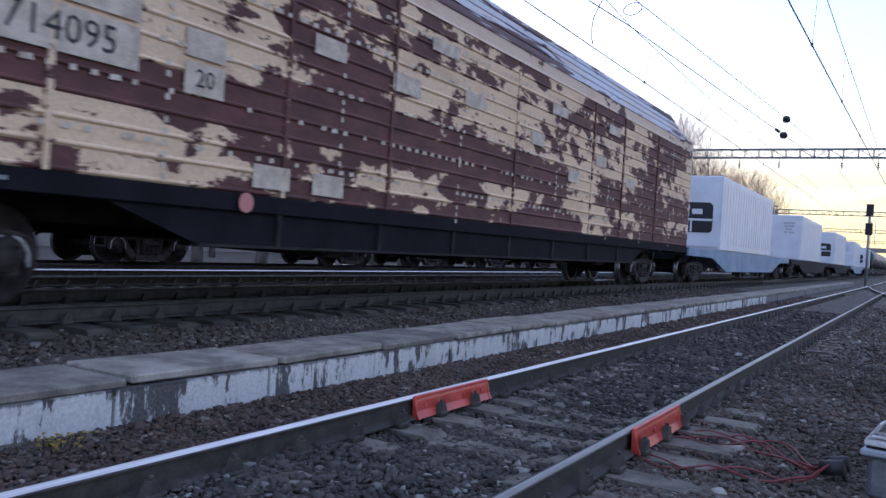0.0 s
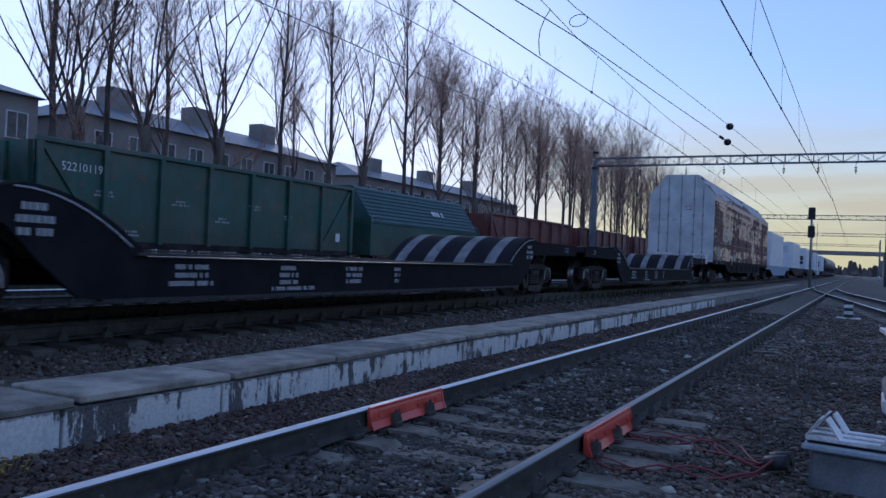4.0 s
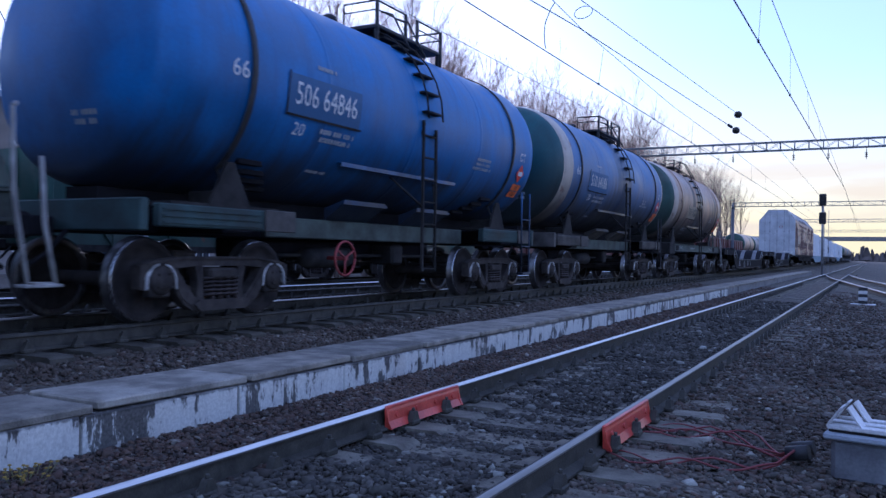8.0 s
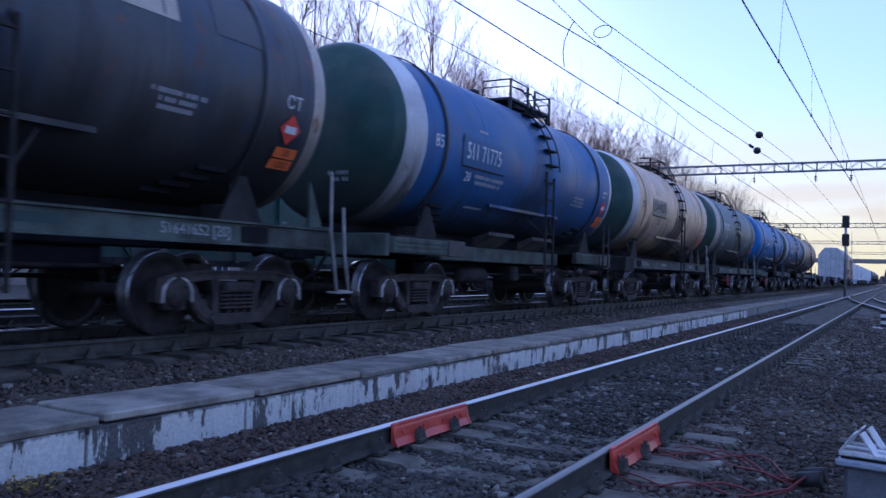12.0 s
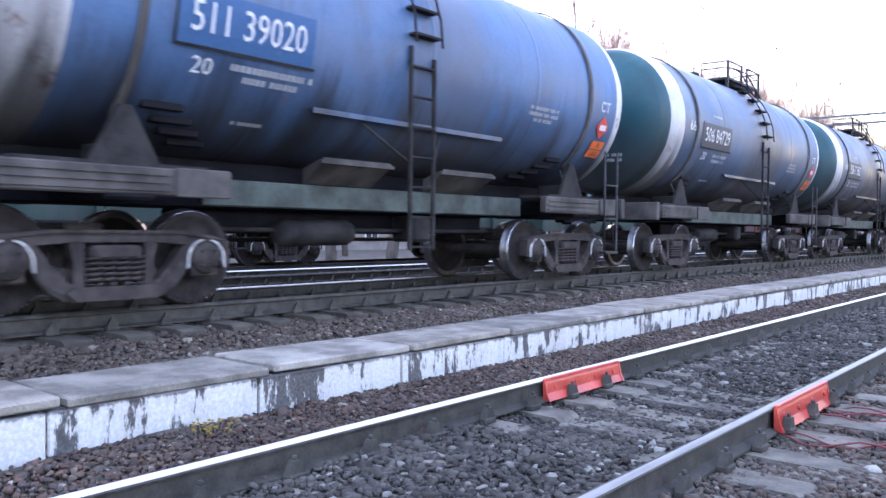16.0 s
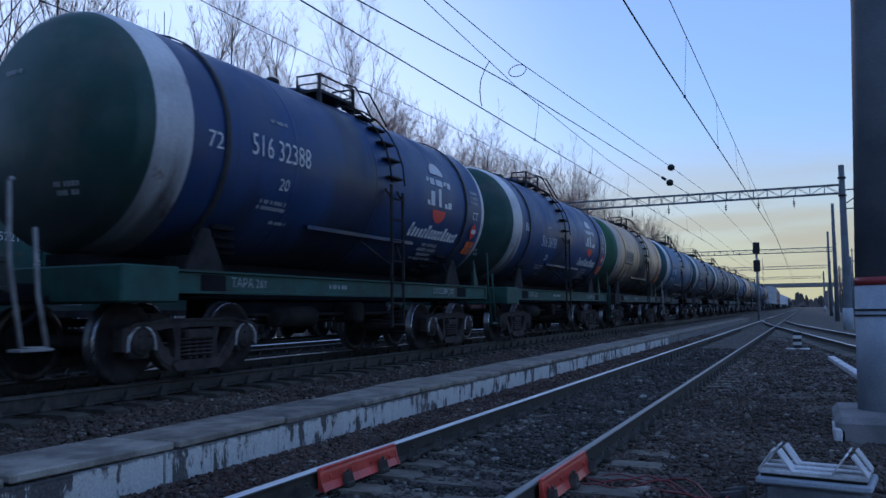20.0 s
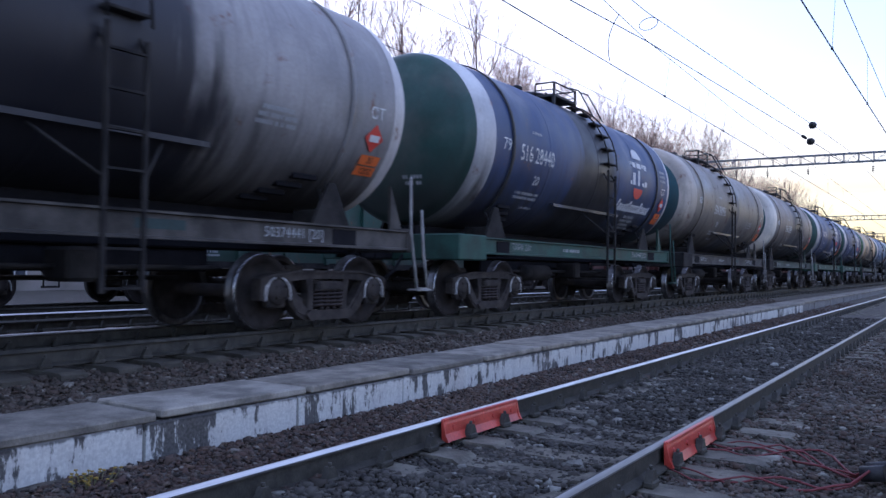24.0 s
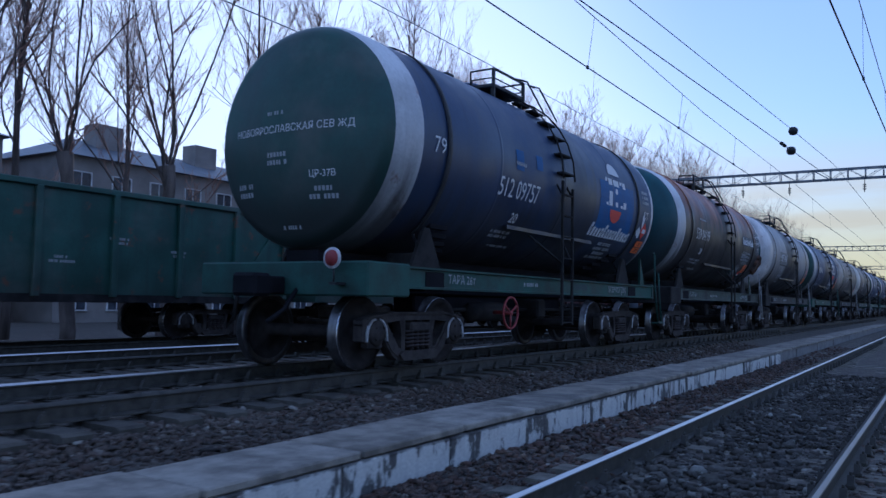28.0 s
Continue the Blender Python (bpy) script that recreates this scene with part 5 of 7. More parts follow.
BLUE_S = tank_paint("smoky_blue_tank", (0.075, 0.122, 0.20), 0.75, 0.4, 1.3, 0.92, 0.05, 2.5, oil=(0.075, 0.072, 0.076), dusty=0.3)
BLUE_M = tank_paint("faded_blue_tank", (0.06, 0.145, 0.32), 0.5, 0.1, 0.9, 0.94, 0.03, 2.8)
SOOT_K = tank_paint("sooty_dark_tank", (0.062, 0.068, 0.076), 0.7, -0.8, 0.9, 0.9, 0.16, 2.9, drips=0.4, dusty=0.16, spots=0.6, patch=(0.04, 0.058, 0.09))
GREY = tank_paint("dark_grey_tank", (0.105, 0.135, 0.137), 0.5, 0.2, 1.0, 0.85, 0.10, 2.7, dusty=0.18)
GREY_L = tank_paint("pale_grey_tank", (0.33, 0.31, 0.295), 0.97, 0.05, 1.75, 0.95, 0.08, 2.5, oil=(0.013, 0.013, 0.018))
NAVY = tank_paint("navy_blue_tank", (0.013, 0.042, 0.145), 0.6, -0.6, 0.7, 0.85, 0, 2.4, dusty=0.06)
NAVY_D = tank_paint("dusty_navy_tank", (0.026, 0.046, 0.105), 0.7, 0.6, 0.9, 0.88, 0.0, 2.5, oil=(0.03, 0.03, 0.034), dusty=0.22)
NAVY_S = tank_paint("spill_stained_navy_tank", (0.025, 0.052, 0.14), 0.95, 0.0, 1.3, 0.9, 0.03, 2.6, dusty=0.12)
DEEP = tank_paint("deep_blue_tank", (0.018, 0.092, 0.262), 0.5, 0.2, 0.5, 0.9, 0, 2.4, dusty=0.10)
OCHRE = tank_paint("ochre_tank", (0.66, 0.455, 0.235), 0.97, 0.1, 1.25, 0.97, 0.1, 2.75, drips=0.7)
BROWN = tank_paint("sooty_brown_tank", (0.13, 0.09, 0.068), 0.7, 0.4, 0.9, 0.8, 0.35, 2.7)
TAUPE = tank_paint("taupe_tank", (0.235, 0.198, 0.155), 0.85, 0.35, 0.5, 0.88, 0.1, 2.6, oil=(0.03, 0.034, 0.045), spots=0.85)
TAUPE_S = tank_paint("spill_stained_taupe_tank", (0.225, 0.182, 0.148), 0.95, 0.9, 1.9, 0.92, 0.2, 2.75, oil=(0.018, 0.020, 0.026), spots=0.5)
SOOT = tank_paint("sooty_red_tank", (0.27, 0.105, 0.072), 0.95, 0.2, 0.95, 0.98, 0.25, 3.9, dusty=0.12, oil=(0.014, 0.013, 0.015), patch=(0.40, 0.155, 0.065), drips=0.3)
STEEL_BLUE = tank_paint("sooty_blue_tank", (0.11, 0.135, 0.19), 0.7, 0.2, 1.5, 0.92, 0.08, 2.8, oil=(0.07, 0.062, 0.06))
PANEL_PALE = plain("pale_number_panel", (0.25, 0.235, 0.22), 0.75)
PATCH_BLUE = surf("repainted_blue", (0.022, 0.072, 0.20), (0.034, 0.115, 0.30), 2.0, 0.6, 0, 0.05)
PANEL_GREEN = plain("dull_beige_number_panel", (0.34, 0.285, 0.20), 0.75)
PANEL_GREY = plain("grey_name_strip", (0.10, 0.105, 0.115), 0.7)
PANEL = plain("smoky_number_panel", (0.062, 0.062, 0.066), 0.6)
PANEL_BLUE = plain("blue_number_panel", (0.036, 0.105, 0.235), 0.6)


def build_train():
    specs = [
        (1, "beige tank wagon streaked black by spilt oil, green sills", BEIGE, GREEN, CREAM, "frame_green", True, "515 11020", PANEL_GREEN, "94"),
        (2, "dusty blue tank wagon with teal end and cream band", BLUE_M, TEAL, CREAM, "frame_grey", False, "510 64186", PANEL_BLUE, "66"),
        (3, "bright blue frameless tank wagon, clean upper shell", BLUE, BLUE, None, "frame_teal", False, "506 64846", PANEL_BLUE, "66"),
        (4, "dark grey tank wagon with dark green end, pale rim band", GREY, GREEN, CREAM, "frame_green", True, "539 97052", None, ""),
        (5, "pale beige tank wagon with green end and white band", BEIGE_B, GREEN, WHITE, "frame_grey", True, "514 49270", PANEL_GREEN, "70"),
        (6, "deep blue tank wagon with green end and white band", DEEP, GREEN, WHITE, "frame_green", False, "511 71775", PANEL_BLUE, "85"),
        (7, "soot-black tank wagon with rust-stained seams, green frame", SOOT_K, SOOT_K, CREAM, "frame_green", True, "516 41652", None, "20"),
        (8, "grimy blue tank wagon with teal end and white band", STEEL_BLUE, TEAL, WHITE, "frame_grey", False, "506 71803", PANEL, "66"),
        (9, "weathered blue tank wagon with framed number panel", BLUE_S, TEAL, WHITE, "frame_grey", False, "506 84729", PANEL, "66"),
        (10, "dusty blue tank wagon, teal end, broad white band", BLUE_D, TEAL, WHITE, "frame_grey", False, "511 39020", PANEL_BLUE, "66"),
        (11, "ochre tank wagon with green end, wide black oil spills", OCHRE, LEAF, CREAM, "frame_green", True, "514 47567", PANEL_GREEN, ""),
        (12, "navy tank wagon with white badge and green end", NAVY, GREEN, WHITE, "frame_clean", True, "516 26190", None, "86"),
        (13, "clean navy tank wagon with white badge, green end", NAVY, GREEN, WHITE, "frame_clean", True, "516 32388", None, "72"),
        (14, "sooty dark brown tank wagon, teal end, cream band", TAUPE_S, TEAL, CREAM_W, "frame_green", True, "504 53950", None, "90"),
        (15, "taupe tank wagon with rust spots and cream band", TAUPE, TEAL, CREAM, "frame_grey", True, "504 54933", None, "40"),
        (16, "navy tank wagon with teal frame and white band", NAVY_S, GREEN, WHITE, "frame_clean", True, "516 28440", None, "79"),
        (17, "pale grey tank wagon with broad black spill", GREY_L, TEAL, CHALKY, "frame_grey", True, "503 74441", PANEL_PALE, "90"),
        (18, "soot-black and rust-red tank wagon, green-white end", SOOT, TEAL, WHITE, "frame_green", True, "539 04199", None, ""),
        (19, "dusty navy tail tank wagon with green end, red disc", NAVY_D, GREEN, WHITE, "frame_clean", True, "512 09757", None, "79"),
    ]
    for n, label, shell, head, band, frame, framed, number, bg, cal in specs:
        at = {1: (-1.75, -0.38), 2: (-2.37, -0.23), 3: (-2.39, -0.18), 4: (-2.95, 0.05), 5: (-2.2, -0.05), 6: (-2.45, -0.1), 9: (-2.75, -0.19), 10: (-2.71, -0.28), 12: (-2.05, -0.34), 13: (-2.7, 0.0), 14: (-1.74, -0.25), 15: (-1.77, -0.25), 17: (-2.05, -0.15), 18: (-2.75, -0.2), 19: (-1.7, -0.38)}.get(n, (-2.9, -0.15))
        rung_y = {1: -0.68, 2: 0.42, 3: 0.36, 4: -0.45, 6: 0.65, 8: 0.45, 9: 0.25, 10: -0.24, 12: -0.65, 14: 0.7, 15: -0.44, 18: 0.33, 19: -0.15}.get(n, 0.5)
        w = tank_wagon(label, shell, head, band, frame, framed, number, bg, cal, ladder_y=rung_y, wide=n in (14, 15, 17), number_at=at, hand_brake=n in (3, 4, 19), ink="black_letter" if n in (1, 5, 11) else "chalk", badge=n in (12, 13, 16, 19), strap=M["dark_steel"] if n in (2, 3, 6, 8, 12, 13, 16, 19) else (M["frame_grey"] if n in (9, 10) else None), chalk=n not in (11, 12), end_marks=n not in (17, 19), plates=(3.37, -0.80, "1863") if n == 18 else (4.42, -0.80, "1202"))
        place_train(w, tank_y(n))
        if n in (12, 13, 16, 19):
            company_mark(w, 2.5, 0.09)
        if n == 7:
            grid = [(0.56 * (2 * i / 4 - 1), 0.33 * (2 * j / 6 - 1)) for j in range(7) for i in range(5)]
            part("repaint_patch", lay_tank((grid, [(j * 5 + i, j * 5 + i + 1, j * 5 + i + 6, j * 5 + i + 5) for j in range(6) for i in range(4)]), 1.98, 0.66, TANK_R, TANK_Z, 0.005), CREAM, w, "dirty cream painted field high on the tank")
            grid = [(0.38 * (2 * i / 4 - 1), 0.25 * (2 * j / 6 - 1)) for j in range(7) for i in range(5)]
            part("repaint_patch", lay_tank((grid, [(j * 5 + i, j * 5 + i + 1, j * 5 + i + 6, j * 5 + i + 5) for j in range(6) for i in range(4)]), 3.45, 0.60, TANK_R, TANK_Z, 0.005), PANEL_GREY, w, "faded grey-blue painted field")
        if n == 18:
            part("name_strip", lay_tank(([(-0.9 + 1.8 * k / 4, z) for z in (-0.16, 0.0, 0.16) for k in range(5)], [(r * 5 + k, r * 5 + k + 1, r * 5 + k + 6, r * 5 + k + 5) for r in (0, 1) for k in range(4)]), 3.08, 0.02, TANK_R, TANK_Z, 0.006), PANEL_GREY, w, "grey strip behind the company lettering")
            write("letter_bar", name_bars(1.62, 0.22, 15, 4), lambda q: lay_tank(q, 3.02, 0.02, TANK_R, TANK_Z, 0.014), M["chalk"], w, "white bar of the company lettering")
            part("load_panel", lay_tank(([(-0.3 + 0.6 * k / 2, z) for z in (-0.38, -0.2, 0.0, 0.2, 0.38) for k in range(3)], [(r * 3 + k, r * 3 + k + 1, r * 3 + k + 4, r * 3 + k + 3) for r in range(4) for k in (0, 1)]), 4.56, 0.06, TANK_R, TANK_Z, 0.006), PANEL_GREY, w)
            for k, text in enumerate(("БЕНЗИН", "НЕФТЬ", "СТ")):
                part("load_mark", lay_tank(letters(text, 0.19), 4.56, 0.29 - 0.23 * k, TANK_R, TANK_Z, 0.014), M["chalk"], w)
            part("small_print", lay_tank(bars(4, 1.1, 0.46, seed=15), 2.95, -0.52, TANK_R, TANK_Z, 0.012), M["dim_letter"], w, "small unreadable stencilling")
            for k, (py, c) in enumerate(((1.85, "coil_green"), (2.3, "dim_letter"), (2.55, "dim_letter"))):
                pts = [(0.13 * (1 + 0.3 * math.sin(5 * q + k)) * math.cos(q), 0.2 * (1 + 0.25 * math.sin(4 * q + 2 * k)) * math.sin(q)) for q in [2 * math.pi * j / 18 for j in range(18)]]
                part("paint_smear", lay_tank((pts, [tuple(range(18))]), py, -1.02, TANK_R, TANK_Z, 0.012), M[c], w, "smeared patch of old paint")
            pts = [(0.33 * (1 + 0.22 * math.sin(7 * q)) * math.cos(q) + 0.08 * math.sin(3 * q), 0.36 * (1 + 0.14 * math.sin(5 * q + 1)) * math.sin(q)) for q in [2 * math.pi * j / 30 for j in range(30)]]
            ring = [(a * (1 - d * 0.12), b * (1 - d * 0.12)) for d in (0, 1) for a, b in pts]
            tar = lay_tank((ring, [tuple(range(30, 60))]), 4.86, -0.66, TANK_R, TANK_Z, 0.10)
            tar.v[:30] = lay_tank((pts, [tuple(range(30))]), 4.86, -0.66, TANK_R, TANK_Z, -0.12).v
            tar.f += [(j, (j + 1) % 30, 30 + (j + 1) % 30, 30 + j) for j in range(30)]
            tar.s += [True] * 30
            tar.m += [0] * 30
            part("tar_patch", tar, M["crust"], w, "thick black tar crust near the tank's end")
        if n == 19:
            lines = [("НОВОЯРОСЛАВСКАЯ СЕВ ЖД", 0.135, 0.02, 0.05), ("ЦР-37В", 0.12, 0.55, -0.55)]
            for text, size, x, z in lines:
                part("end_lettering", lay_end(letters(text, size), x, 0, TANK_Z + z, head_y), M["chalk"], w, "white stencilled writing on the tank end")
            for k, (x, z, rows, wd, ht) in enumerate([(-0.2, 0.27, 1, 0.4, 0.08), (-0.15, -0.32, 2, 0.5, 0.20), (-0.8, -0.70, 2, 0.36, 0.22), (0.55, -0.78, 2, 0.45, 0.2), (0.0, -1.2, 1, 0.4, 0.08)]):
                part("end_print", lay_end(bars(rows, wd, ht, seed=40 + k), x, 0, TANK_Z + z, head_y), M["dim_letter"], w)
            for k, (py, pu, wd, ht) in enumerate(((-1.75, 0.10, 0.13, 0.16), (-1.05, 0.16, 0.12, 0.12), (2.6, -0.2, 0.95, 0.5))):
                grid = [(wd * (2 * i / 4 - 1), ht * (2 * j / 6 - 1)) for j in range(7) for i in range(5)]
                part("repaint_patch", lay_tank((grid, [(j * 5 + i, j * 5 + i + 1, j * 5 + i + 6, j * 5 + i + 5) for j in range(6) for i in range(4)]), py, pu, TANK_R, TANK_Z, 0.005), PATCH_BLUE, w, "brighter blue repainted patch")
            for k, (py, pu, rw, rh) in enumerate(((4.10, -0.55, 0.14, 0.11), (4.24, -0.28, 0.07, 0.17))):
                pts = [(rw * (1 + 0.3 * math.sin(5 * q + k)) * math.cos(q), rh * (1 + 0.25 * math.sin(4 * q + 2 * k)) * math.sin(q)) for q in [2 * math.pi * j / 18 for j in range(18)]]
                part("torn_label", lay_tank((pts, [tuple(range(18))]), py, pu, TANK_R, TANK_Z, 0.012), M["chalk"], w, "torn white remnant of a sticker")
            g = Geo().revolve([(-5.62, 0.0), (-5.62, 0.125), (-5.60, 0.125), (-5.60, 0.0)], 24, "y", (1.02, 0, 1.36))
            lamp = part("tail_disc", g, M["white_paint"], w, "white-rimmed red tail disc")
            part("red_centre", Geo().revolve([(-5.63, 0.0), (-5.63, 0.095), (-5.618, 0.095)], 24, "y", (1.02, 0, 1.36)), M["brake_red"], lamp, "red reflector")
            part("disc_bracket", Geo().tube([(1.02, -5.58, 1.05), (1.02, -5.58, 1.28)], 0.012, 6).box(0.97, 1.07, -5.6, -5.34, 1.05, 1.08), M["dark_steel"], w)
            g = Geo().tube([(-0.6, -5.37, 1.05), (-0.6, -5.5, 1.0), (-0.62, -5.55, 0.6)], 0.03, 6)
            part("brake_hose", g, M["frame_black"], w)
    for y in (20.7, 40.1):
        place_train(well_wagon(), y)
    place_train(box_wagon(), 63.35)
    for k in range(5):
        place_train(container_wagon(k), 63.35 + 12.65 + 0.5 + 12.2 + 24.4 * k)
    y = 63.35 + 12.65 + 0.5 + 24.4 * 5 + 6.2
    for k in range(6):
        w = tank_wagon("distant dark tank wagon in the train's front part", (GREY, BEIGE, BLUE_D)[k % 3], GREEN, CREAM, "frame_black", detail=False, turning=False)
        place_train(w, y + 12.02 * k)


def well_wagon():
    """A black flat wagon whose deck drops low between the bogies."""
    w = thing("well_wagon", "black low-deck flat wagon with striped ramps", "flat wagon", "well wagons")
    arc = [(4.70 + 1.45 * k / 9, 0.69 + 0.64 * math.sin(math.pi / 2 * (k / 9) ** 0.9)) for k in range(10)]
    out = [(-9.3, 1.24), (-6.5, 1.24)] + [(-y, z - 0.01) for y, z in reversed(arc)] + [(y, z - 0.01) for y, z in arc] + [(6.5, 1.24), (9.3, 1.24), (9.3, 0.98), (6.3, 0.95), (5.95, 0.62), (5.55, 0.30), (5.3, 0.26), (-5.3, 0.26), (-5.55, 0.30), (-5.95, 0.62), (-6.3, 0.95), (-9.3, 0.98)]
    for e in (-1, 1):
        x = e * 1.42
        part("side_beam", Geo().prism(out, x - 0.03, x + 0.03), M["beam_black"], w, "deep black side beam")
        g = Geo().box(min(x, x + e * 0.09), max(x, x + e * 0.09), -4.9, 4.9, 0.70, 0.73)
        g.box(min(x, x + e * 0.09), max(x, x + e * 0.09), -5.3, 5.3, 0.24, 0.27)
        part("flange", g, M["dark_steel"], w, "worn flange of the side beam")
    part("deck", Geo().box(-1.39, 1.39, -5.0, 5.0, 0.62, 0.69), M["dark_steel"], w, "worn steel deck")
    for s in (-1, 1):
        part("raised_deck", Geo().box(-1.39, 1.39, min(s * 5.9, s * 9.3), max(s * 5.9, s * 9.3), 1.10, 1.22), M["frame_black"], w)
        under = [(y + 0.04, z - 0.06) for y, z in arc]
        part("ramp_sheet", Geo().prism([(s * y, z - 0.006) for y, z in arc] + [(s * y, z) for y, z in reversed(under)], -1.39, 1.39), M["beam_black"], w, "black curved end sheet")
        for k in range(4):
            x = -1.12 + 0.72 * k
            part("ramp_stripe", Geo().prism([(s * y, z + 0.004) for y, z in arc] + [(s * y, z - 0.03) for y, z in reversed(under)], x - 0.12, x + 0.12), M["dusty_plate"], w, "dusty grey curved guide plate")
        for e in (-1, 1):
            g = Geo()
            for (y0, z0), (y1, z1) in zip(arc[1:], arc[2:]):
                g.tube([(e * 1.455, s * (y0 + 0.07), z0 - 0.05), (e * 1.455, s * (y1 + 0.07), z1 - 0.05)], 0.012, 4)
            part("edge_line", g, M["dim_letter"], w, "white line along the curved end")
        part("side_print", lay_side(bars(3, 0.5, 0.34, seed=66), 1.455, s * 6.0, 1.0), M["dim_letter"], w, "small unreadable white stencilling")
        g = Geo()
        coupler(g, s * 9.3, s)
        g.box(-0.3, 0.3, min(s * 5.5, s * 9.3), max(s * 5.5, s * 9.3), 0.95, 1.12)
        part("coupler", g, M["frame_black"], w)
        add_bogie(w, s * 7.2)
        part("bogie_print", lay_side(letters("25т" if s < 0 else "12(0)", 0.16), 1.455, s * 8.5, 1.11), M["dim_letter"], w)
    for k, (y, wd) in enumerate(((-4.1, 0.7), (-2.4, 0.45), (-2.3, 0.9), (-0.9, 0.6), (0.3, 0.25))):
        part("side_print", lay_side(bars(3 if k != 2 else 1, wd, 0.27 if k != 2 else 0.08, seed=60 + k), 1.455, y, 0.5 if k != 2 else 0.33), M["soft_letter"], w, "small unreadable white stencilling")
    return w


def box_wagon():
    """A long high-sided van: white end, boarded sides with peeling paint, three-sided roof."""
    w = thing("covered_wagon", "long rusty van with peeling cream paint, white end", "covered wagon")
    hl, hw, z0, z1, zt, ht = 12.65, 1.58, 1.22, 4.14, 5.36, 0.80
    rows = 13
    step = (z1 - z0) / rows
    for e in (-1, 1):
        for k in range(rows):
            a = z0 + k * step
            g = Geo().prism([(e * (hw - 0.05), a), (e * hw, a), (e * (hw + 0.022), a + 0.02), (e * (hw + 0.022), a + 0.035), (e * hw, a + 0.055), (e * hw, a + step), (e * (hw - 0.05), a + step)], -hl, hl, "y")
            part("side_board", g, M["peel"], w, "pressed steel board, cream paint peeling off rust")
        for y in (-8.9, -6.0, -3.9, 0.0, 3.9, 6.0, 8.9):
            g = Geo().box(min(e * hw, e * (hw + 0.03)), max(e * hw, e * (hw + 0.03)), y - 0.03, y + 0.03, z0, z1)
            part("side_post", g, M["peel"], w, "riveted upright strip")
        out = [(e * hw, z1), (e * (hw - 0.01), z1 + 0.25), (e * (ht + 0.3), zt - 0.42), (e * ht, zt)]
        for k, (p, q) in enumerate(zip(out, out[1:])):
            m = 1 if k == 0 else 2
            for j in range(m):
                a = tuple(p[i] + (q[i] - p[i]) * j / m for i in (0, 1))
                b = tuple(p[i] + (q[i] - p[i]) * (j + 1) / m for i in (0, 1))
                g = Geo().prism([a, b, (b[0] - e * 0.04, b[1] - 0.02), (a[0] - e * 0.04, a[1] - 0.02)], -hl, hl, "y")
                g.prism([(a[0] + e * 0.02, a[1]), (a[0], a[1] + 0.05), (a[0] - e * 0.03, a[1])], -hl, hl, "y")
                part("roof_panel", g, M["peel_roof" if k else "peel_top"], w, "grey roof sheet with flaking paint")
    part("roof_top", Geo().box(-ht, ht, -hl, hl, zt - 0.05, zt), M["peel_roof"], w)
    for s in (-1, 1):
        y = s * hl
        v = [(-hw, z0 - 0.1), (hw, z0 - 0.1), (hw, z1), (hw - 0.01, z1 + 0.25), (ht + 0.3, zt - 0.42), (ht, zt + 0.02), (-ht, zt + 0.02), (-ht - 0.3, zt - 0.42), (-hw + 0.01, z1 + 0.25), (-hw, z1)]
        end = part("end_wall", Geo().prism(v, min(y, y + s * 0.06), max(y, y + s * 0.06), "y"), M["box_white"], w, "white painted steel end with double doors")
        for x in (-1.55, -1.05, -0.62, 0.0, 0.62, 1.05, 1.55):
            top = zt - 0.03 if abs(x) < ht else (zt - 0.5 if abs(x) < 1.2 else z1 + 0.15)
            yy = y + s * 0.06
            g = Geo().box(x - 0.015, x + 0.015, min(yy, yy + s * 0.03), max(yy, yy + s * 0.03), z0, top)
            for z in (1.5, 2.4, 3.3, 4.1):
                g.box(x - 0.04, x + 0.04, min(yy, yy + s * 0.05), max(yy, yy + s * 0.05), z, z + 0.12)
            part("lock_bar", g, M["steel"] if abs(x) < 1.5 else M["box_white"], end, "upright door bar with hinges")
        for x in (-1.2, -0.5, 0.7, 1.3):
            yy = y + s * 0.06
            part("end_bracket", Geo().box(x - 0.05, x + 0.05, min(yy, yy + s * 0.1), max(yy, yy + s * 0.1), z0 - 0.2, z0 + 0.28), M["white_paint"], end, "worn white ramp bracket")
        part("end_ledge", Geo().box(-1.5, -0.35, min(yy, yy + s * 0.08), max(yy, yy + s * 0.08), z0 + 0.2, z0 + 0.3), M["white_paint"], end)
        part("end_ledge", Geo().box(0.35, 1.5, min(yy, yy + s * 0.08), max(yy, yy + s * 0.08), z0 + 0.2, z0 + 0.3), M["white_paint"], end)
        g = Geo().box(-0.3, 0.3, min(s * 9.0, y), max(s * 9.0, y), 0.85, 1.06)
        coupler(g, y, s)
        part("coupler", g, M["frame_black"], w)
        add_bogie(w, s * 9.82)
    part("end_notice", lay_end(([(-0.14, -0.1), (0.14, -0.1), (0.14, 0.1), (-0.14, 0.1)], [(0, 1, 2, 3)]), 0.35, -hl - 0.07, 3.75), M["brake_red"], w, "red-framed notice")
    part("notice_face", lay_end(([(-0.11, -0.07), (0.11, -0.07), (0.11, 0.07), (-0.11, 0.07)], [(0, 1, 2, 3)]), 0.35, -hl - 0.074, 3.75), M["box_white"], w)
    for x in (-1.3, -0.85, -0.3):
        part("end_print", lay_end(bars(2, 0.4, 0.12, seed=int(x * 9) + 90), x, -hl - 0.068, 3.15), M["dim_letter"], w)
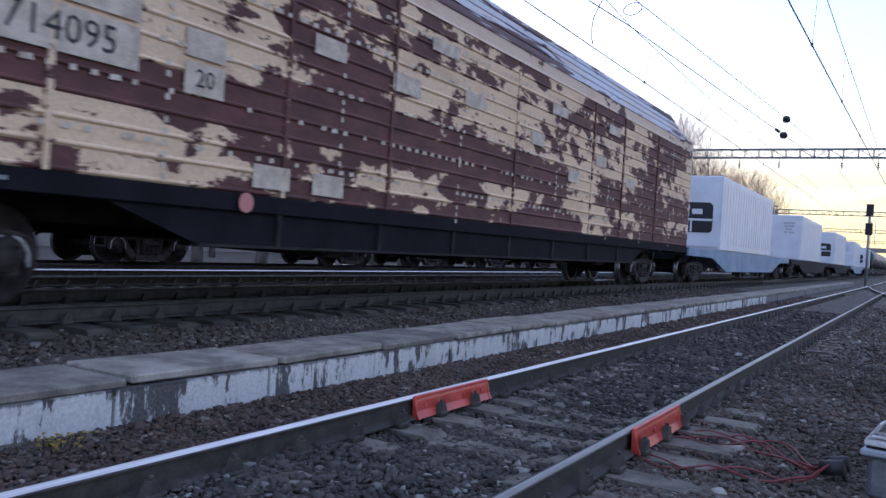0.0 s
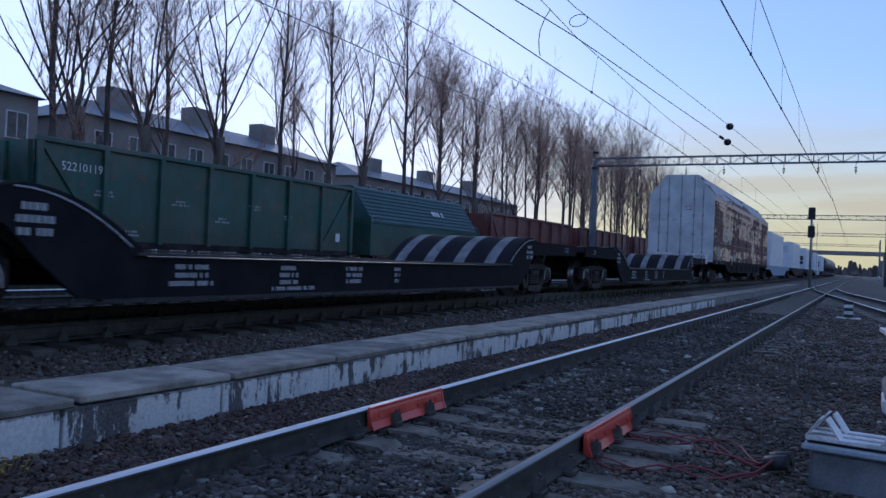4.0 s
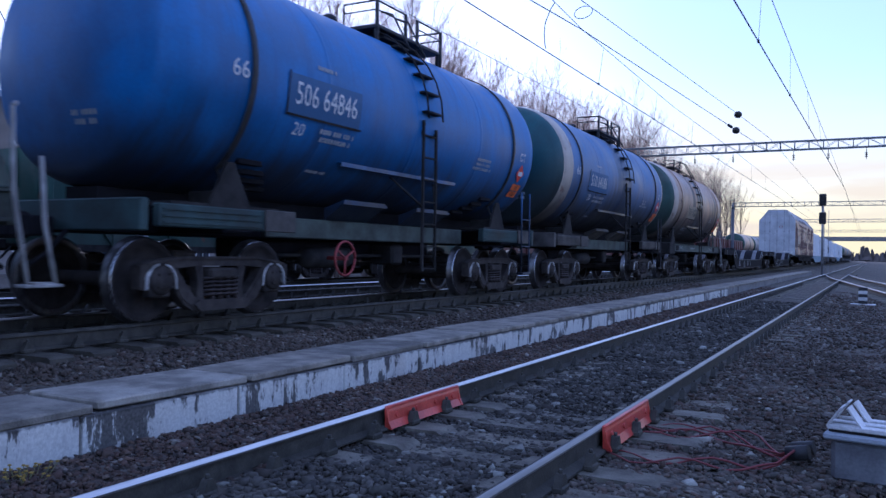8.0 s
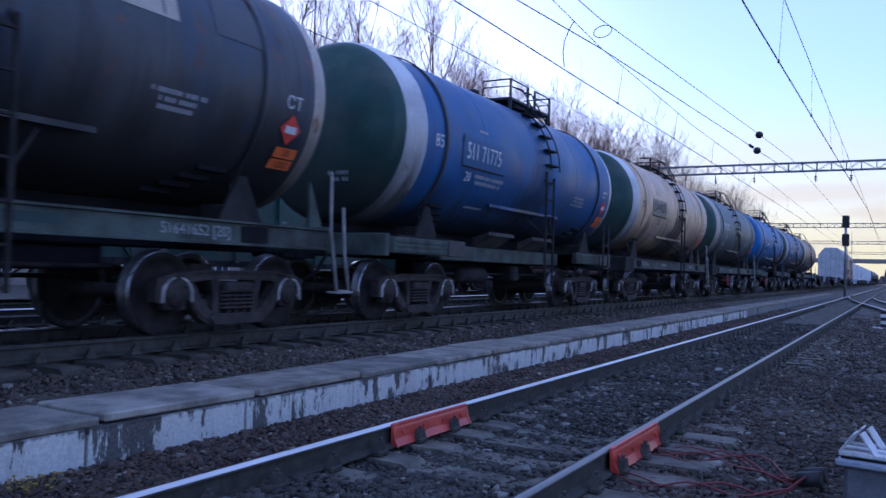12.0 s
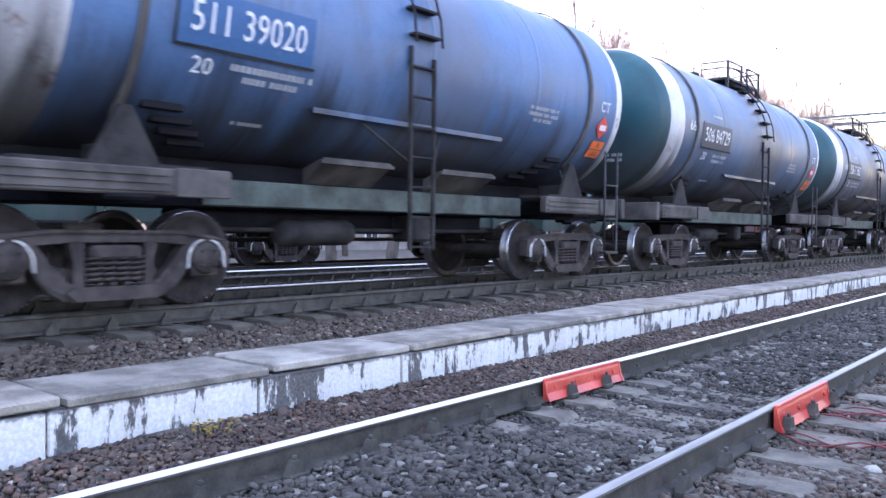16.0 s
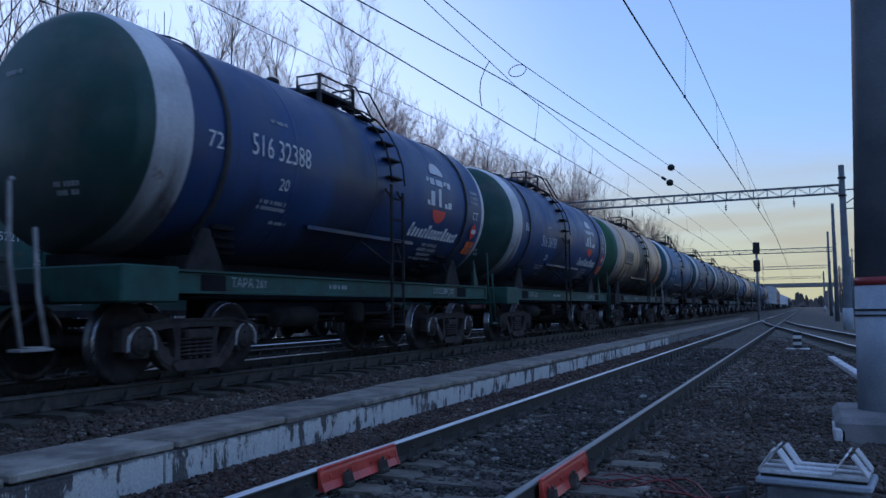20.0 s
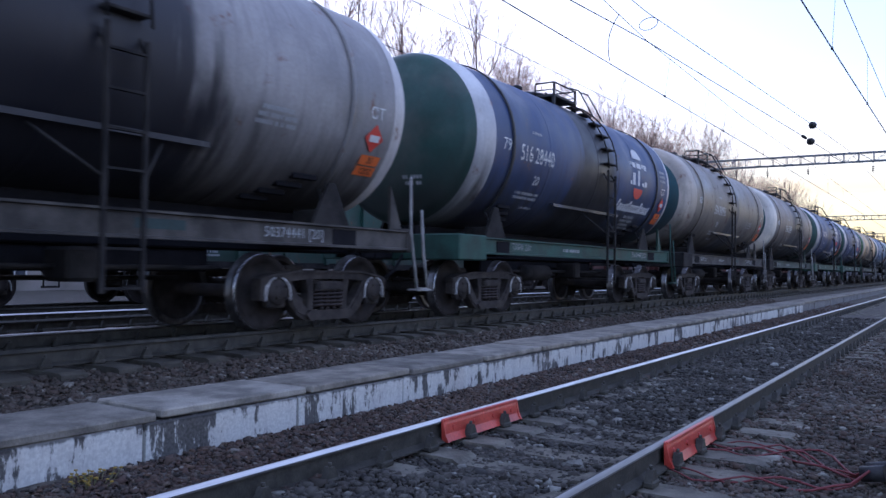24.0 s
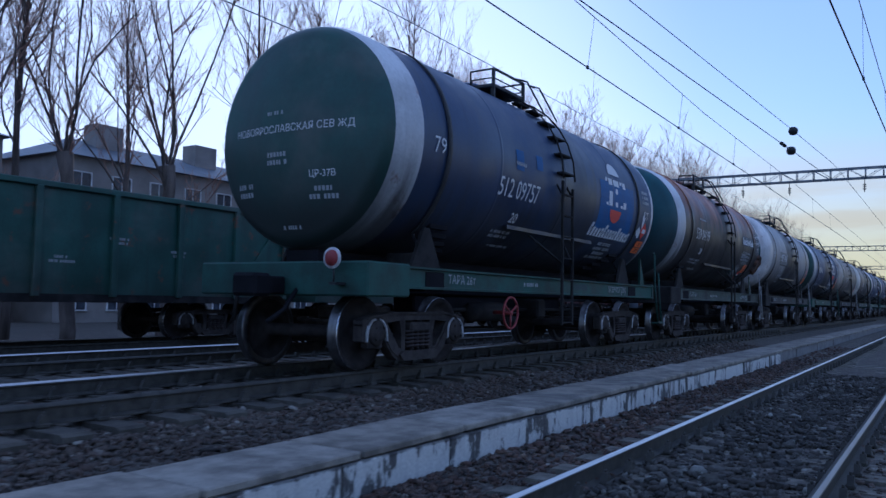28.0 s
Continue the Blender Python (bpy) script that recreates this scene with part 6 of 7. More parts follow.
    for e in (-1, 1):
        g = Geo().box(min(e * 1.5, e * 1.6), max(e * 1.5, e * 1.6), -hl, hl, z0 - 0.20, z0 - 0.004, 0.01)
        g.prism([(-8.3, z0 - 0.19), (8.3, z0 - 0.19), (7.2, 0.66), (-7.2, 0.66)], min(e * 1.50, e * 1.55), max(e * 1.50, e * 1.55))
        part("sole_bar", g, M["beam_black"], w, "deep black side girder")
        part("lower_flange", Geo().box(min(e * 1.46, e * 1.60), max(e * 1.46, e * 1.60), -7.2, 7.2, 0.63, 0.66), M["frame_black"], w)
        for y in (-6, -4, -2, 0, 2, 4, 6):
            part("girder_rib", Geo().box(min(e * 1.54, e * 1.59), max(e * 1.54, e * 1.59), y - 0.03, y + 0.03, 0.66, z0 - 0.20), M["frame_black"], w)
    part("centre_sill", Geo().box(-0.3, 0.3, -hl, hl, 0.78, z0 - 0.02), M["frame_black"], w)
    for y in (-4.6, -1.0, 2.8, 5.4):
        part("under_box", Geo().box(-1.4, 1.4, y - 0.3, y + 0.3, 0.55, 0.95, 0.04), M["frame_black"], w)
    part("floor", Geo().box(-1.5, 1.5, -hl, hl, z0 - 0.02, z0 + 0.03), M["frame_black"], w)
    cream = M["cream"]
    v4 = lambda a, b: ([(-a, -b), (a, -b), (a, b), (-a, b)], [(0, 1, 2, 3)])
    x = hw + 0.03
    part("number_panel", lay_side(v4(0.95, 0.2), x, -9.0, 2.42), cream, w, "cream panel with the wagon number")
    part("number", lay_side(letters("93714095", 0.36), x + 0.004, -9.0, 2.42), M["dark_steel"], w, "dark wagon number")
    part("number_panel", lay_side(v4(0.95, 0.15), x, -9.0, 2.82), cream, w)
    part("code_panel", lay_side(v4(0.26, 0.16), x, -7.25, 2.3), cream, w)
    part("code", lay_side(letters("20", 0.26), x + 0.004, -7.25, 2.3), M["dark_steel"], w)
    for y, z, a, b in ((-7.25, 2.65, 0.26, 0.14), (-6.2, 1.43, 0.3, 0.13), (-5.2, 1.43, 0.3, 0.13), (-5.3, 3.1, 0.3, 0.12), (-3.6, 3.0, 0.35, 0.13), (-1.6, 3.15, 0.35, 0.12), (0.9, 2.9, 0.3, 0.12), (2.8, 2.4, 0.3, 0.13), (4.4, 2.9, 0.35, 0.12), (6.6, 2.6, 0.35, 0.12), (-2.6, 3.75, 0.4, 0.1), (1.9, 3.6, 0.4, 0.1), (5.2, 3.7, 0.4, 0.1), (-9.8, 3.4, 0.4, 0.12)):
        part("repaint_patch", lay_side(v4(a, b), x, y, z), cream, w, "pale repainted patch")
    part("grey_patch", lay_side(v4(0.42, 0.30), x, -11.0, 1.62), M["steel"], w, "grey replacement panel")
    part("disc_mark", lay_side(disc(0.11, 20), x + 0.03, -6.6, 1.12), plain("faded_red_disc", (0.55, 0.22, 0.18), 0.6), w, "faded red disc on the sole bar")
    rng = random.Random(14)
    for z in (1.62, 2.12, 2.6, 3.3, 3.8):
        g = Geo()
        y = -12.2 + rng.random()
        while y < 12.2:
            if rng.random() < 0.62:
                a = rng.uniform(0.03, 0.07)
                g.add([(x - 0.004, y - a, z - 0.03), (x - 0.004, y + a, z - 0.022), (x - 0.004, y + a * 0.8, z + 0.03), (x - 0.004, y - a * 0.9, z + 0.02)], [(0, 1, 2, 3)])
            y += 0.21
        part("rivet_strip", g, cream, w, "broken row of cream paint over rivets")
    for y in (-11.3, -7.7, -5.0, -2.0, 1.9, 5.0, 7.6, 10.4):
        g = Geo()
        z = 1.15
        while z < 4.05:
            if rng.random() < 0.7:
                g.add([(x - 0.003, y - 0.03, z), (x - 0.003, y + 0.03, z), (x - 0.003, y + 0.025, z + 0.06), (x - 0.003, y - 0.025, z + 0.06)], [(0, 1, 2, 3)])
            z += 0.11
        part("rivet_strip", g, cream, w)
    part("side_handle", Geo().tube([(x, -12.15, 1.45), (x + 0.06, -12.15, 1.5), (x + 0.06, -12.15, 2.35), (x, -12.15, 2.4)], 0.018, 6), M["steel"], w, "upright grab handle")
    part("tare_mark", lay_side(letters("ТАРА 45,82т", 0.15), 1.607, -11.55, 1.12), M["dim_letter"], w, "stencilled tare weight")
    for k, y in enumerate((-10.2, -9.4)):
        part("sill_print", lay_side(bars(1, 0.6, 0.06, seed=70 + k), 1.606, y, 1.12), M["dim_letter"], w)
    return w


def container_wagon(k):
    w = thing("container_flat", "blue-grey flat wagon carrying one white container", "flat wagon", "container flats")
    out = [(-11.7, 1.22), (11.7, 1.22), (11.7, 0.95), (8.2, 0.92), (5.6, 0.42), (-5.6, 0.42), (-8.2, 0.92), (-11.7, 0.95)]
    for e in (-1, 1):
        part("side_beam", Geo().prism(out, e * 1.4 - 0.03, e * 1.4 + 0.03), M["blue_flat"] if k in (0, 3) else M["frame_black"], w, "fish-bellied side beam")
    g = Geo().box(-1.36, 1.36, -11.7, 11.7, 1.05, 1.2)
    coupler(g, -11.7, -1)
    coupler(g, 11.7, 1)
    part("deck", g, M["frame_black"], w)
    for s in (-1, 1):
        add_bogie(w, s * 9.4, chalk=False, turning=k < 2)
    c = tagged(part("container", Geo().box(-1.219, 1.219, -6.1, 6.1, 1.24, 4.13, 0.03), M["container"]), "white refrigerated shipping container with blue badge", "container", "containers on the train")
    MOVERS.append((c, TRAIN_X, None, TRAIN_Z, w))
    for y in np.arange(-5.7, 5.8, 0.57):
        for e in (-1, 1):
            part("side_rib", Geo().box(min(e * 1.215, e * 1.232), max(e * 1.215, e * 1.232), y - 0.09, y + 0.09, 1.5, 3.9), M["container"], c)
    g = Geo().box(-1.15, 1.15, -6.13, -6.09, 1.35, 4.05, 0.01)
    part("machine_end", g, M["container"], c, "white cooling unit end")
    if k % 2 == 0:
        g = Geo().prism([(-0.95, 1.9), (0.80, 1.9), (0.90, 2.0), (0.90, 2.95), (0.78, 3.08), (-0.85, 3.08), (-0.95, 2.98)], -6.150, -6.128, "y")
        part("fan_grille", g, M["signal_black"], c, "dark recess of the cooling unit")
        for x0, x1, z0, z1 in ((-0.95, 0.88, 2.36, 2.44), (0.1, 0.5, 2.62, 2.82), (0.05, 0.12, 1.92, 2.36), (-0.8, -0.4, 2.55, 2.95)):
            part("unit_cover", Geo().box(x0, x1, -6.165, -6.148, z0, z1, 0.004), M["container"], c, "white bar across the cooling unit")
    else:
        part("door_print", lay_end(bars(4, 0.8, 0.8, seed=5 + k), 0.5, -6.136, 3.3), M["dim_letter"], c)
    for x in (-1.2, 1.2):
        for y in (-6.08, 6.08):
            part("corner_post", Geo().box(x - 0.03, x + 0.03, y - 0.03, y + 0.03, 1.22, 4.15), M["container"], c)
    return w


# ---- parked train ----
def gondola(label, y0, y1, paint, number="", group="parked open wagons"):
    w = thing("open_wagon", label, "open wagon", group, pose(FAR_X, (y0 + y1) / 2, FAR_Z))
    h = (y1 - y0) / 2
    for e in (-1, 1):
        x = e * 1.45
        part("side_wall", Geo().box(min(x, x - e * 0.05), max(x, x - e * 0.05), -h, h, 1.05, 3.2), paint, w)
        for k in range(8):
            y = -h + 0.06 + (2 * h - 0.12) * k / 7
            g = Geo().box(min(x, x + e * 0.1), max(x, x + e * 0.1), y - 0.07, y + 0.07, 1.0, 3.18, 0.012)
            part("side_post", g, paint, w, "pressed steel upright")
        g = Geo().box(min(x - e * 0.05, x + e * 0.09), max(x - e * 0.05, x + e * 0.09), -h - 0.03, h + 0.03, 3.16, 3.28, 0.015)
        part("top_rail", g, paint, w)
        part("sole_bar", Geo().box(min(x, x - e * 0.12), max(x, x - e * 0.12), -h, h, 0.88, 1.05, 0.01), M["frame_black"], w)
        for s in (-1, 1):
            a, b = s * (h - 0.1), s * (h - 1.75)
            g = Geo().prism([(a, 3.1), (a - s * 0.14, 3.1), (b - s * 0.07, 1.1), (b + s * 0.07, 1.1)], min(x, x + e * 0.05), max(x, x + e * 0.05))
            part("corner_brace", g, paint, w, "slanting corner brace")
    for s in (-1, 1):
        y = s * h
        part("end_wall", Geo().box(-1.45, 1.45, min(y, y - s * 0.05), max(y, y - s * 0.05), 1.05, 3.2), paint, w)
        for x in (-1.2, -0.4, 0.4, 1.2):
            part("end_post", Geo().box(x - 0.06, x + 0.06, min(y, y + s * 0.07), max(y, y + s * 0.07), 1.05, 3.18), paint, w)
        g = Geo()
        coupler(g, y, s)
        part("coupler", g, M["frame_black"], w)
        add_bogie(w, s * (h - 2.0), turning=False)
        part("corner_step", grab_step(1.5, s * (h - 0.25), 0.45, 1.0), M["frame_black"], w)
    part("floor", Geo().box(-1.4, 1.4, -h, h, 0.98, 1.06), M["frame_black"], w)
    if number:
        part("number", lay_side(letters(number, 0.28), 1.47, -h + 1.17, 2.68), M["chalk"], w, "white wagon number")
    for k, (y, z) in enumerate([(-h + 1.8, 2.15), (-1.9, 2.1), (-0.3, 1.75), (1.0, 2.2), (-h + 2.6, 1.25), (2.6, 2.0)]):
        part("side_print", lay_side(bars(2, 0.6, 0.18, seed=30 + k), 1.47, y, z), M["dim_letter"], w)
    part("side_badge", lay_side(([(-0.12, -0.14), (0.12, -0.14), (0.12, 0.14), (-0.12, 0.14)], [(0, 1, 2, 3)]), 1.47, h - 0.8, 1.5), M["chalk"], w)
    return w


def coil_wagon(y0, y1):
    w = thing("coil_wagon", "green hooded coil wagon with ribbed sloping cover", "covered wagon", at=pose(FAR_X, (y0 + y1) / 2, FAR_Z))
    h = (y1 - y0) / 2
    part("lower_body", Geo().box(-1.47, 1.47, -h, h, 0.93, 2.13, 0.02), M["gondola_green"], w)
    hood = part("hood", Geo().prism([(-1.48, 2.14), (1.48, 2.14), (0.56, 3.48), (0.45, 3.54), (-0.45, 3.54), (-0.56, 3.48)], -h + 0.1, h - 0.1, "y"), M["coil_green"], w, "green sheet-metal sliding hood")
    for k in range(9):
        for e in (-1, 1):
            a = (k + 0.4) / 9
            x, z = e * (1.48 - 0.92 * a), 2.14 + 1.34 * a
            part("hood_rib", Geo().prism([(x - e * 0.02, z - 0.03), (x + e * 0.035, z - 0.005), (x + e * 0.02, z + 0.03), (x - e * 0.03, z + 0.03)], -h + 0.12, h - 0.12, "y"), M["coil_green"], hood, "pale raised rib")
    for s in (-1, 1):
        part("end_wall", Geo().box(-1.5, 1.5, min(s * (h + 0.004), s * (h + 0.06)), max(s * (h + 0.004), s * (h + 0.06)), 0.95, 2.3), M["gondola_green"], w)
        g = Geo()
        coupler(g, s * h, s)
        part("coupler", g, M["frame_black"], w)
        add_bogie(w, s * (h - 1.9), turning=False)
        part("end_rail", Geo().tube([(1.45, s * (h - 0.1), 1.7), (1.45, s * (h - 0.1), 2.4), (1.45, s * (h - 0.7), 2.4), (1.45, s * (h - 0.7), 1.7)], 0.02, 6), M["steel"], w)
    for y in (-0.6, 1.0):
        part("lifting_eye", Geo().tube([(0.4, y - 0.15, 3.5), (0.4, y, 3.82), (0.4, y + 0.15, 3.5)], 0.03, 6), M["frame_black"], w)
    part("company_name", Geo().add([(1.09 - 0.566 * b, a + 1.2, 2.81 + b * 0.824) for a, b in bars(1, 1.6, 0.40, seed=8)[0]], bars(1, 1.5, 0.36, seed=8)[1]), M["chalk"], w, "white company lettering, drawn as bars")
    for y in (-1.5, 1.4):
        part("side_print", lay_side(bars(1, 0.8, 0.12, seed=4), 1.506, y, 1.5), M["dim_letter"], w)
    return w


def build_parked():
    gondola("faded green open wagon with rusty scrapes", -2.4, 9.9, M["gondola_green"])
    w = gondola("green open freight wagon with white number", 11.3, 23.5, M["gondola_green"], "52210119")
    g = Geo()
    for ox, oy, r in ((0.0, 0.0, 0.16), (0.25, 0.06, 0.13), (0.75, -0.02, 0.14)):
        g.tube([(0, ox + r * math.cos(q * 1.3), oy + r * 1.4 * math.sin(q * 0.9 + ox * 5)) for q in [0.35 * j for j in range(18)]], 0.012, 5)
    part("scrawl", g, M["signal_black"], w, "black spray-can scrawl", pose(1.475, -5.6, 1.55))
    coil_wagon(24.8, 34.1)
    y = 35.4
    for k in range(6):
        gondola("brown-red open freight wagon, dusty sides", y, y + 12.1, M["gondola_red"])
        y += 13.9
    for k in range(5):
        w = tank_wagon("distant parked tank wagon in faded colours", (BEIGE_B, GREY_L, BEIGE, BROWN, BEIGE_B)[k], GREEN, CREAM, "frame_black", detail=False, turning=False)
        w.matrix_basis = pose(FAR_X, y + 6 + 12.02 * k, FAR_Z)
        tagged(w, group="parked tank wagons")


# ---- overhead line ----
def truss(y, x0, x1, z, group_label, column_left=True, top=8.97):
    w = thing("line_gantry", group_label, "gantry", "overhead line gantries", pose(0, y, 0))
    for dy in (-0.22, 0.22):
        for dz in (0.0, 0.48):
            part("chord", Geo().tube([(x0, dy, z + dz), (x1, dy, z + dz)], 0.035, 6), M["steel"], w, "grey lattice beam chord")
    g = Geo()
    n = max(int((x1 - x0) / 0.72), 2)
    for k in range(n + 1):
        x = x0 + (x1 - x0) * k / n
        for dy in (-0.22, 0.22):
            g.tube([(x, dy, z), (x, dy, z + 0.48)], 0.024, 5)
            if k < n:
                xn = x0 + (x1 - x0) * (k + 1) / n
                a, b = (x, xn) if k % 2 else (xn, x)
                g.tube([(a, dy, z), (b, dy, z + 0.48)], 0.016, 4)
        g.tube([(x, -0.22, z), (x, 0.22, z)], 0.016, 4)
    part("lattice", g, M["steel"], w)
    if y < 60:
        for x in (-12.4, -9.6, -7.4, -4.1, -2.3, -0.4):
            g = Geo().tube([(x, 0, z), (x, 0, z - 0.28)], 0.018, 6)
            for k in range(3):
                g.tube([(x, 0, z - 0.30 - 0.1 * k), (x, 0, z - 0.34 - 0.1 * k)], 0.075, 8)
            g.tube([(x, 0, z - 0.28), (x, 0, z - 0.66)], 0.02, 6)
            part("hanging_insulator", g, M["dark_steel"], w, "dark ribbed insulator under the beam")
    for x, on in ((x0, column_left), (x1 + 0.15, True)):
        if not on:
            continue
        g = Geo().tube([(x, 0, -0.4), (x, 0, 0.9), (x, 0, top if x > -5 else z + 0.4)], [0.24, 0.23, 0.15], 14)
        part("column", g, M["pole_grey"], w, "tapered concrete column")
        part("column_foot", Geo().tube([(x, 0, -0.4), (x, 0, 0.95)], 0.26, 14), M["pole_pale"], w, "pale painted column foot")
        if x > 0 and y < 60:
            g = Geo().tube([(x, 0, 7.55), (x + 1.35, 0, 7.6)], 0.04, 6).tube([(x, 0, 6.7), (x + 1.3, 0, 7.55)], 0.03, 6).tube([(x, 0, 6.5), (x + 0.8, 0, 6.5)], 0.035, 6)
            part("bracket_arm", g, M["dark_steel"], w, "dark side bracket with stay")
            for ax, az in ((x + 1.1, 7.62), (x + 0.72, 6.2)):
                part("insulator", Geo().revolve([(0, 0.0), (0.02, 0.05), (0.08, 0.035), (0.12, 0.06), (0.18, 0.035), (0.22, 0.055), (0.3, 0.0)], 10, "z", (ax, 0, az)), M["dark_steel"], w)
        for zz in (7.2, 8.2):
            part("collar", Geo().tube([(x, 0, zz), (x, 0, zz + 0.1)], 0.22, 12), M["dark_steel"], w)
    return w


def insulator(g, p, q):
    """A string of discs between two points."""
    p, q = Vector(p), Vector(q)
    for k in range(5):
        c = p.lerp(q, (k + 0.5) / 5)
        d = (q - p).normalized() * 0.02
        g.tube([c - d, c + d], 0.07, 8)


def wire(name, label, points, r=0.009, group="overhead wires"):
    return tagged(part(name, Geo().tube(points, r * 1.35, 5, False), M["wire"]), label, "wire", group)


def hangers(x0, z0, x1, z1, ys):
    g = Geo()
    for y in ys:
        g.tube([(x0, y, z0), (x1, y, z1)], 0.006, 4)
        g.box(x0 - 0.025, x0 + 0.025, y - 0.04, y + 0.04, z0 - 0.03, z0 + 0.04)
    return g


def build_overhead():
    E = 1.121
    truss(50, -15.3, 1.95, 7.38, "grey lattice gantry across the tracks on concrete columns")
    truss(104, -15.3, 3.1, 7.4, "distant lattice gantry across the tracks")
    truss(150, -15.3, 3.6, 7.4, "distant lattice gantry across the tracks")
    truss(205, -15.3, 3.6, 7.4, "distant lattice gantry across the tracks")
    wire("contact_wire", "thin copper contact wire over the train's track", [(-7.75, -20, E + 5.3), (-7.6, 14.8, E + 5.3), (-7.3, 70, E + 5.3), (-7.6, 220, E + 5.3)], 0.011)
    wire("messenger_wire", "upper wire sloping towards a line weight", [(-9.6, -12, E + 6.3), (-8.03, 13.7, E + 6.3), (-7.25, 21.4, E + 6.3), (-6.03, 41.5, E + 6.3), (-5.5, 50, E + 6.3)], 0.011)
    wire("messenger_wire", "upper anchor wire with dark line weight", [(-7.1, -12, E + 7.0), (-7.17, 16.1, E + 7.0), (-7.15, 21, E + 7.0), (-5.89, 41.1, E + 7.0), (-5.4, 50, E + 7.0), (-4.9, 104, E + 6.6)], 0.009)
    wire("messenger_wire", "sagging messenger wire over the train's track", [(-7.4, -12, E + 7.6), (-7.4, 15.6, E + 6.85), (-7.4, 21.8, E + 6.45), (-7.4, 33.5, E + 6.25), (-7.4, 50, E + 6.4), (-7.4, 104, E + 6.3), (-7.6, 205, E + 6.4)], 0.008)
    wire("contact_wire", "contact wire over the near track", [(-2.75, -20, E + 5.1), (-2.5, 16.7, E + 5.1), (-1.85, 64, E + 5.1), (-2.5, 220, E + 5.1)], 0.012)
    wire("messenger_wire", "messenger wire over the near track", [(-2.45, -20, E + 6.5), (-2.37, 22, E + 6.6), (-2.3, 50, E + 6.5), (-2.4, 104, E + 6.5), (-2.4, 205, E + 6.5)], 0.008)
    wire("contact_wire", "contact wire over the empty middle track", [(-12.6, -20, E + 5.75), (-12.5, 40, E + 5.75), (-12.5, 220, E + 5.75)], 0.009)
    wire("messenger_wire", "messenger wire over the empty middle track", [(-12.3, -20, E + 7.15), (-12.3, 50, E + 7.1), (-12.3, 205, E + 7.1)], 0.008)
    def along(y, points):
        return [float(np.interp(y, [p[1] for p in points], [p[i] for p in points])) for i in (0, 2)]
    near_low, near_top = [(-2.75, -20, E + 5.1), (-2.5, 16.7, E + 5.1), (-1.85, 64, E + 5.1)], [(-2.45, -20, E + 6.5), (-2.37, 22, E + 6.6), (-2.3, 50, E + 6.5)]
    far_low, far_top = [(-7.6, 14.8, E + 5.3), (-7.3, 70, E + 5.3)], [(-7.4, 21.8, E + 6.45), (-7.4, 33.5, E + 6.25), (-7.4, 50, E + 6.4), (-7.4, 104, E + 6.3)]
    for ys, low_line, top_line, label in (((6, 13, 20, 27, 34, 41), near_low, near_top, "thin dropper wire between the near track's wires"), ((24, 31, 38, 45, 58, 66), far_low, far_top, "thin dropper wire over the train's track")):
        for y in ys:
            tagged(part("dropper_wire", hangers(*along(y, low_line), *along(y, top_line), (y,)), M["wire"]), label, "wire", "overhead wires")
    for x, y, z in ((-5.89, 41.1, E + 7.0), (-6.03, 41.5, E + 6.3)):
        w = thing("line_weight", "dark round weight on an overhead wire", "line weight", "line weights", pose(x, y, z - 0.02))
        part("ball", Geo().revolve([(-0.17, 0.0), (-0.15, 0.10), (-0.08, 0.165), (0, 0.185), (0.08, 0.165), (0.15, 0.10), (0.17, 0.0)], 16, "z"), M["signal_black"], w)
        part("clamp", Geo().box(-0.03, 0.03, -0.25, 0.25, 0.0, 0.06), M["dark_steel"], w)
    g = Geo()
    insulator(g, (-6.13, 39.8, E + 6.3), (-6.09, 40.5, E + 6.3))
    tagged(part("insulator", g, M["dark_steel"]), "ribbed insulator string on the overhead wire", "insulator")
    # jumper with a loop
    pts = [(-7.4, 19.7, E + 6.6), (-7.6, 19.9, E + 6.48), (-7.66, 19.7, E + 6.1), (-7.65, 19.6, E + 5.79), (-7.55, 19.4, E + 5.45), (-7.48, 19.3, E + 5.3)]
    loop = [(-7.2 + 0.26 * math.cos(a), 21.4 + 0.1 * math.sin(a), E + 6.77 + 0.2 * math.sin(a)) for a in [2 * math.pi * k / 20 for k in range(21)]]
    wire("jumper_wire", "curved jumper cable hanging between wires", pts, 0.010)
    wire("jumper_wire", "coiled spare loop of overhead cable", loop, 0.009)


# ---- lineside ----
def build_signal():
    w = thing("signal_mast", "tall colour-light signal mast with two dark heads", "railway signal", at=pose(-3.55, 70, 0))
    part("mast", Geo().tube([(0, 0, -0.4), (0, 0, 6.2)], 0.09, 10), M["steel"], w)
    for z in (5.35, 3.9):
        head = part("signal_head", Geo().box(-0.26, 0.26, -0.12, 0.1, z, z + 0.95, 0.06), M["signal_black"], w, "black backboard with lamps")
        for k in range(3):
            g = Geo().tube([(0, -0.12, z + 0.2 + 0.3 * k), (0, -0.32, z + 0.2 + 0.3 * k)], 0.09, 12)
            part("lamp_hood", g, M["signal_black"], head)
    part("ladder", Geo().box(0.12, 0.15, -0.02, 0.02, 0, 5).box(0.42, 0.45, -0.02, 0.02, 0, 5), M["steel"], w)
    part("foot", Geo().box(-0.3, 0.3, -0.3, 0.3, -0.4, -0.1, 0.03), M["concrete"], w)


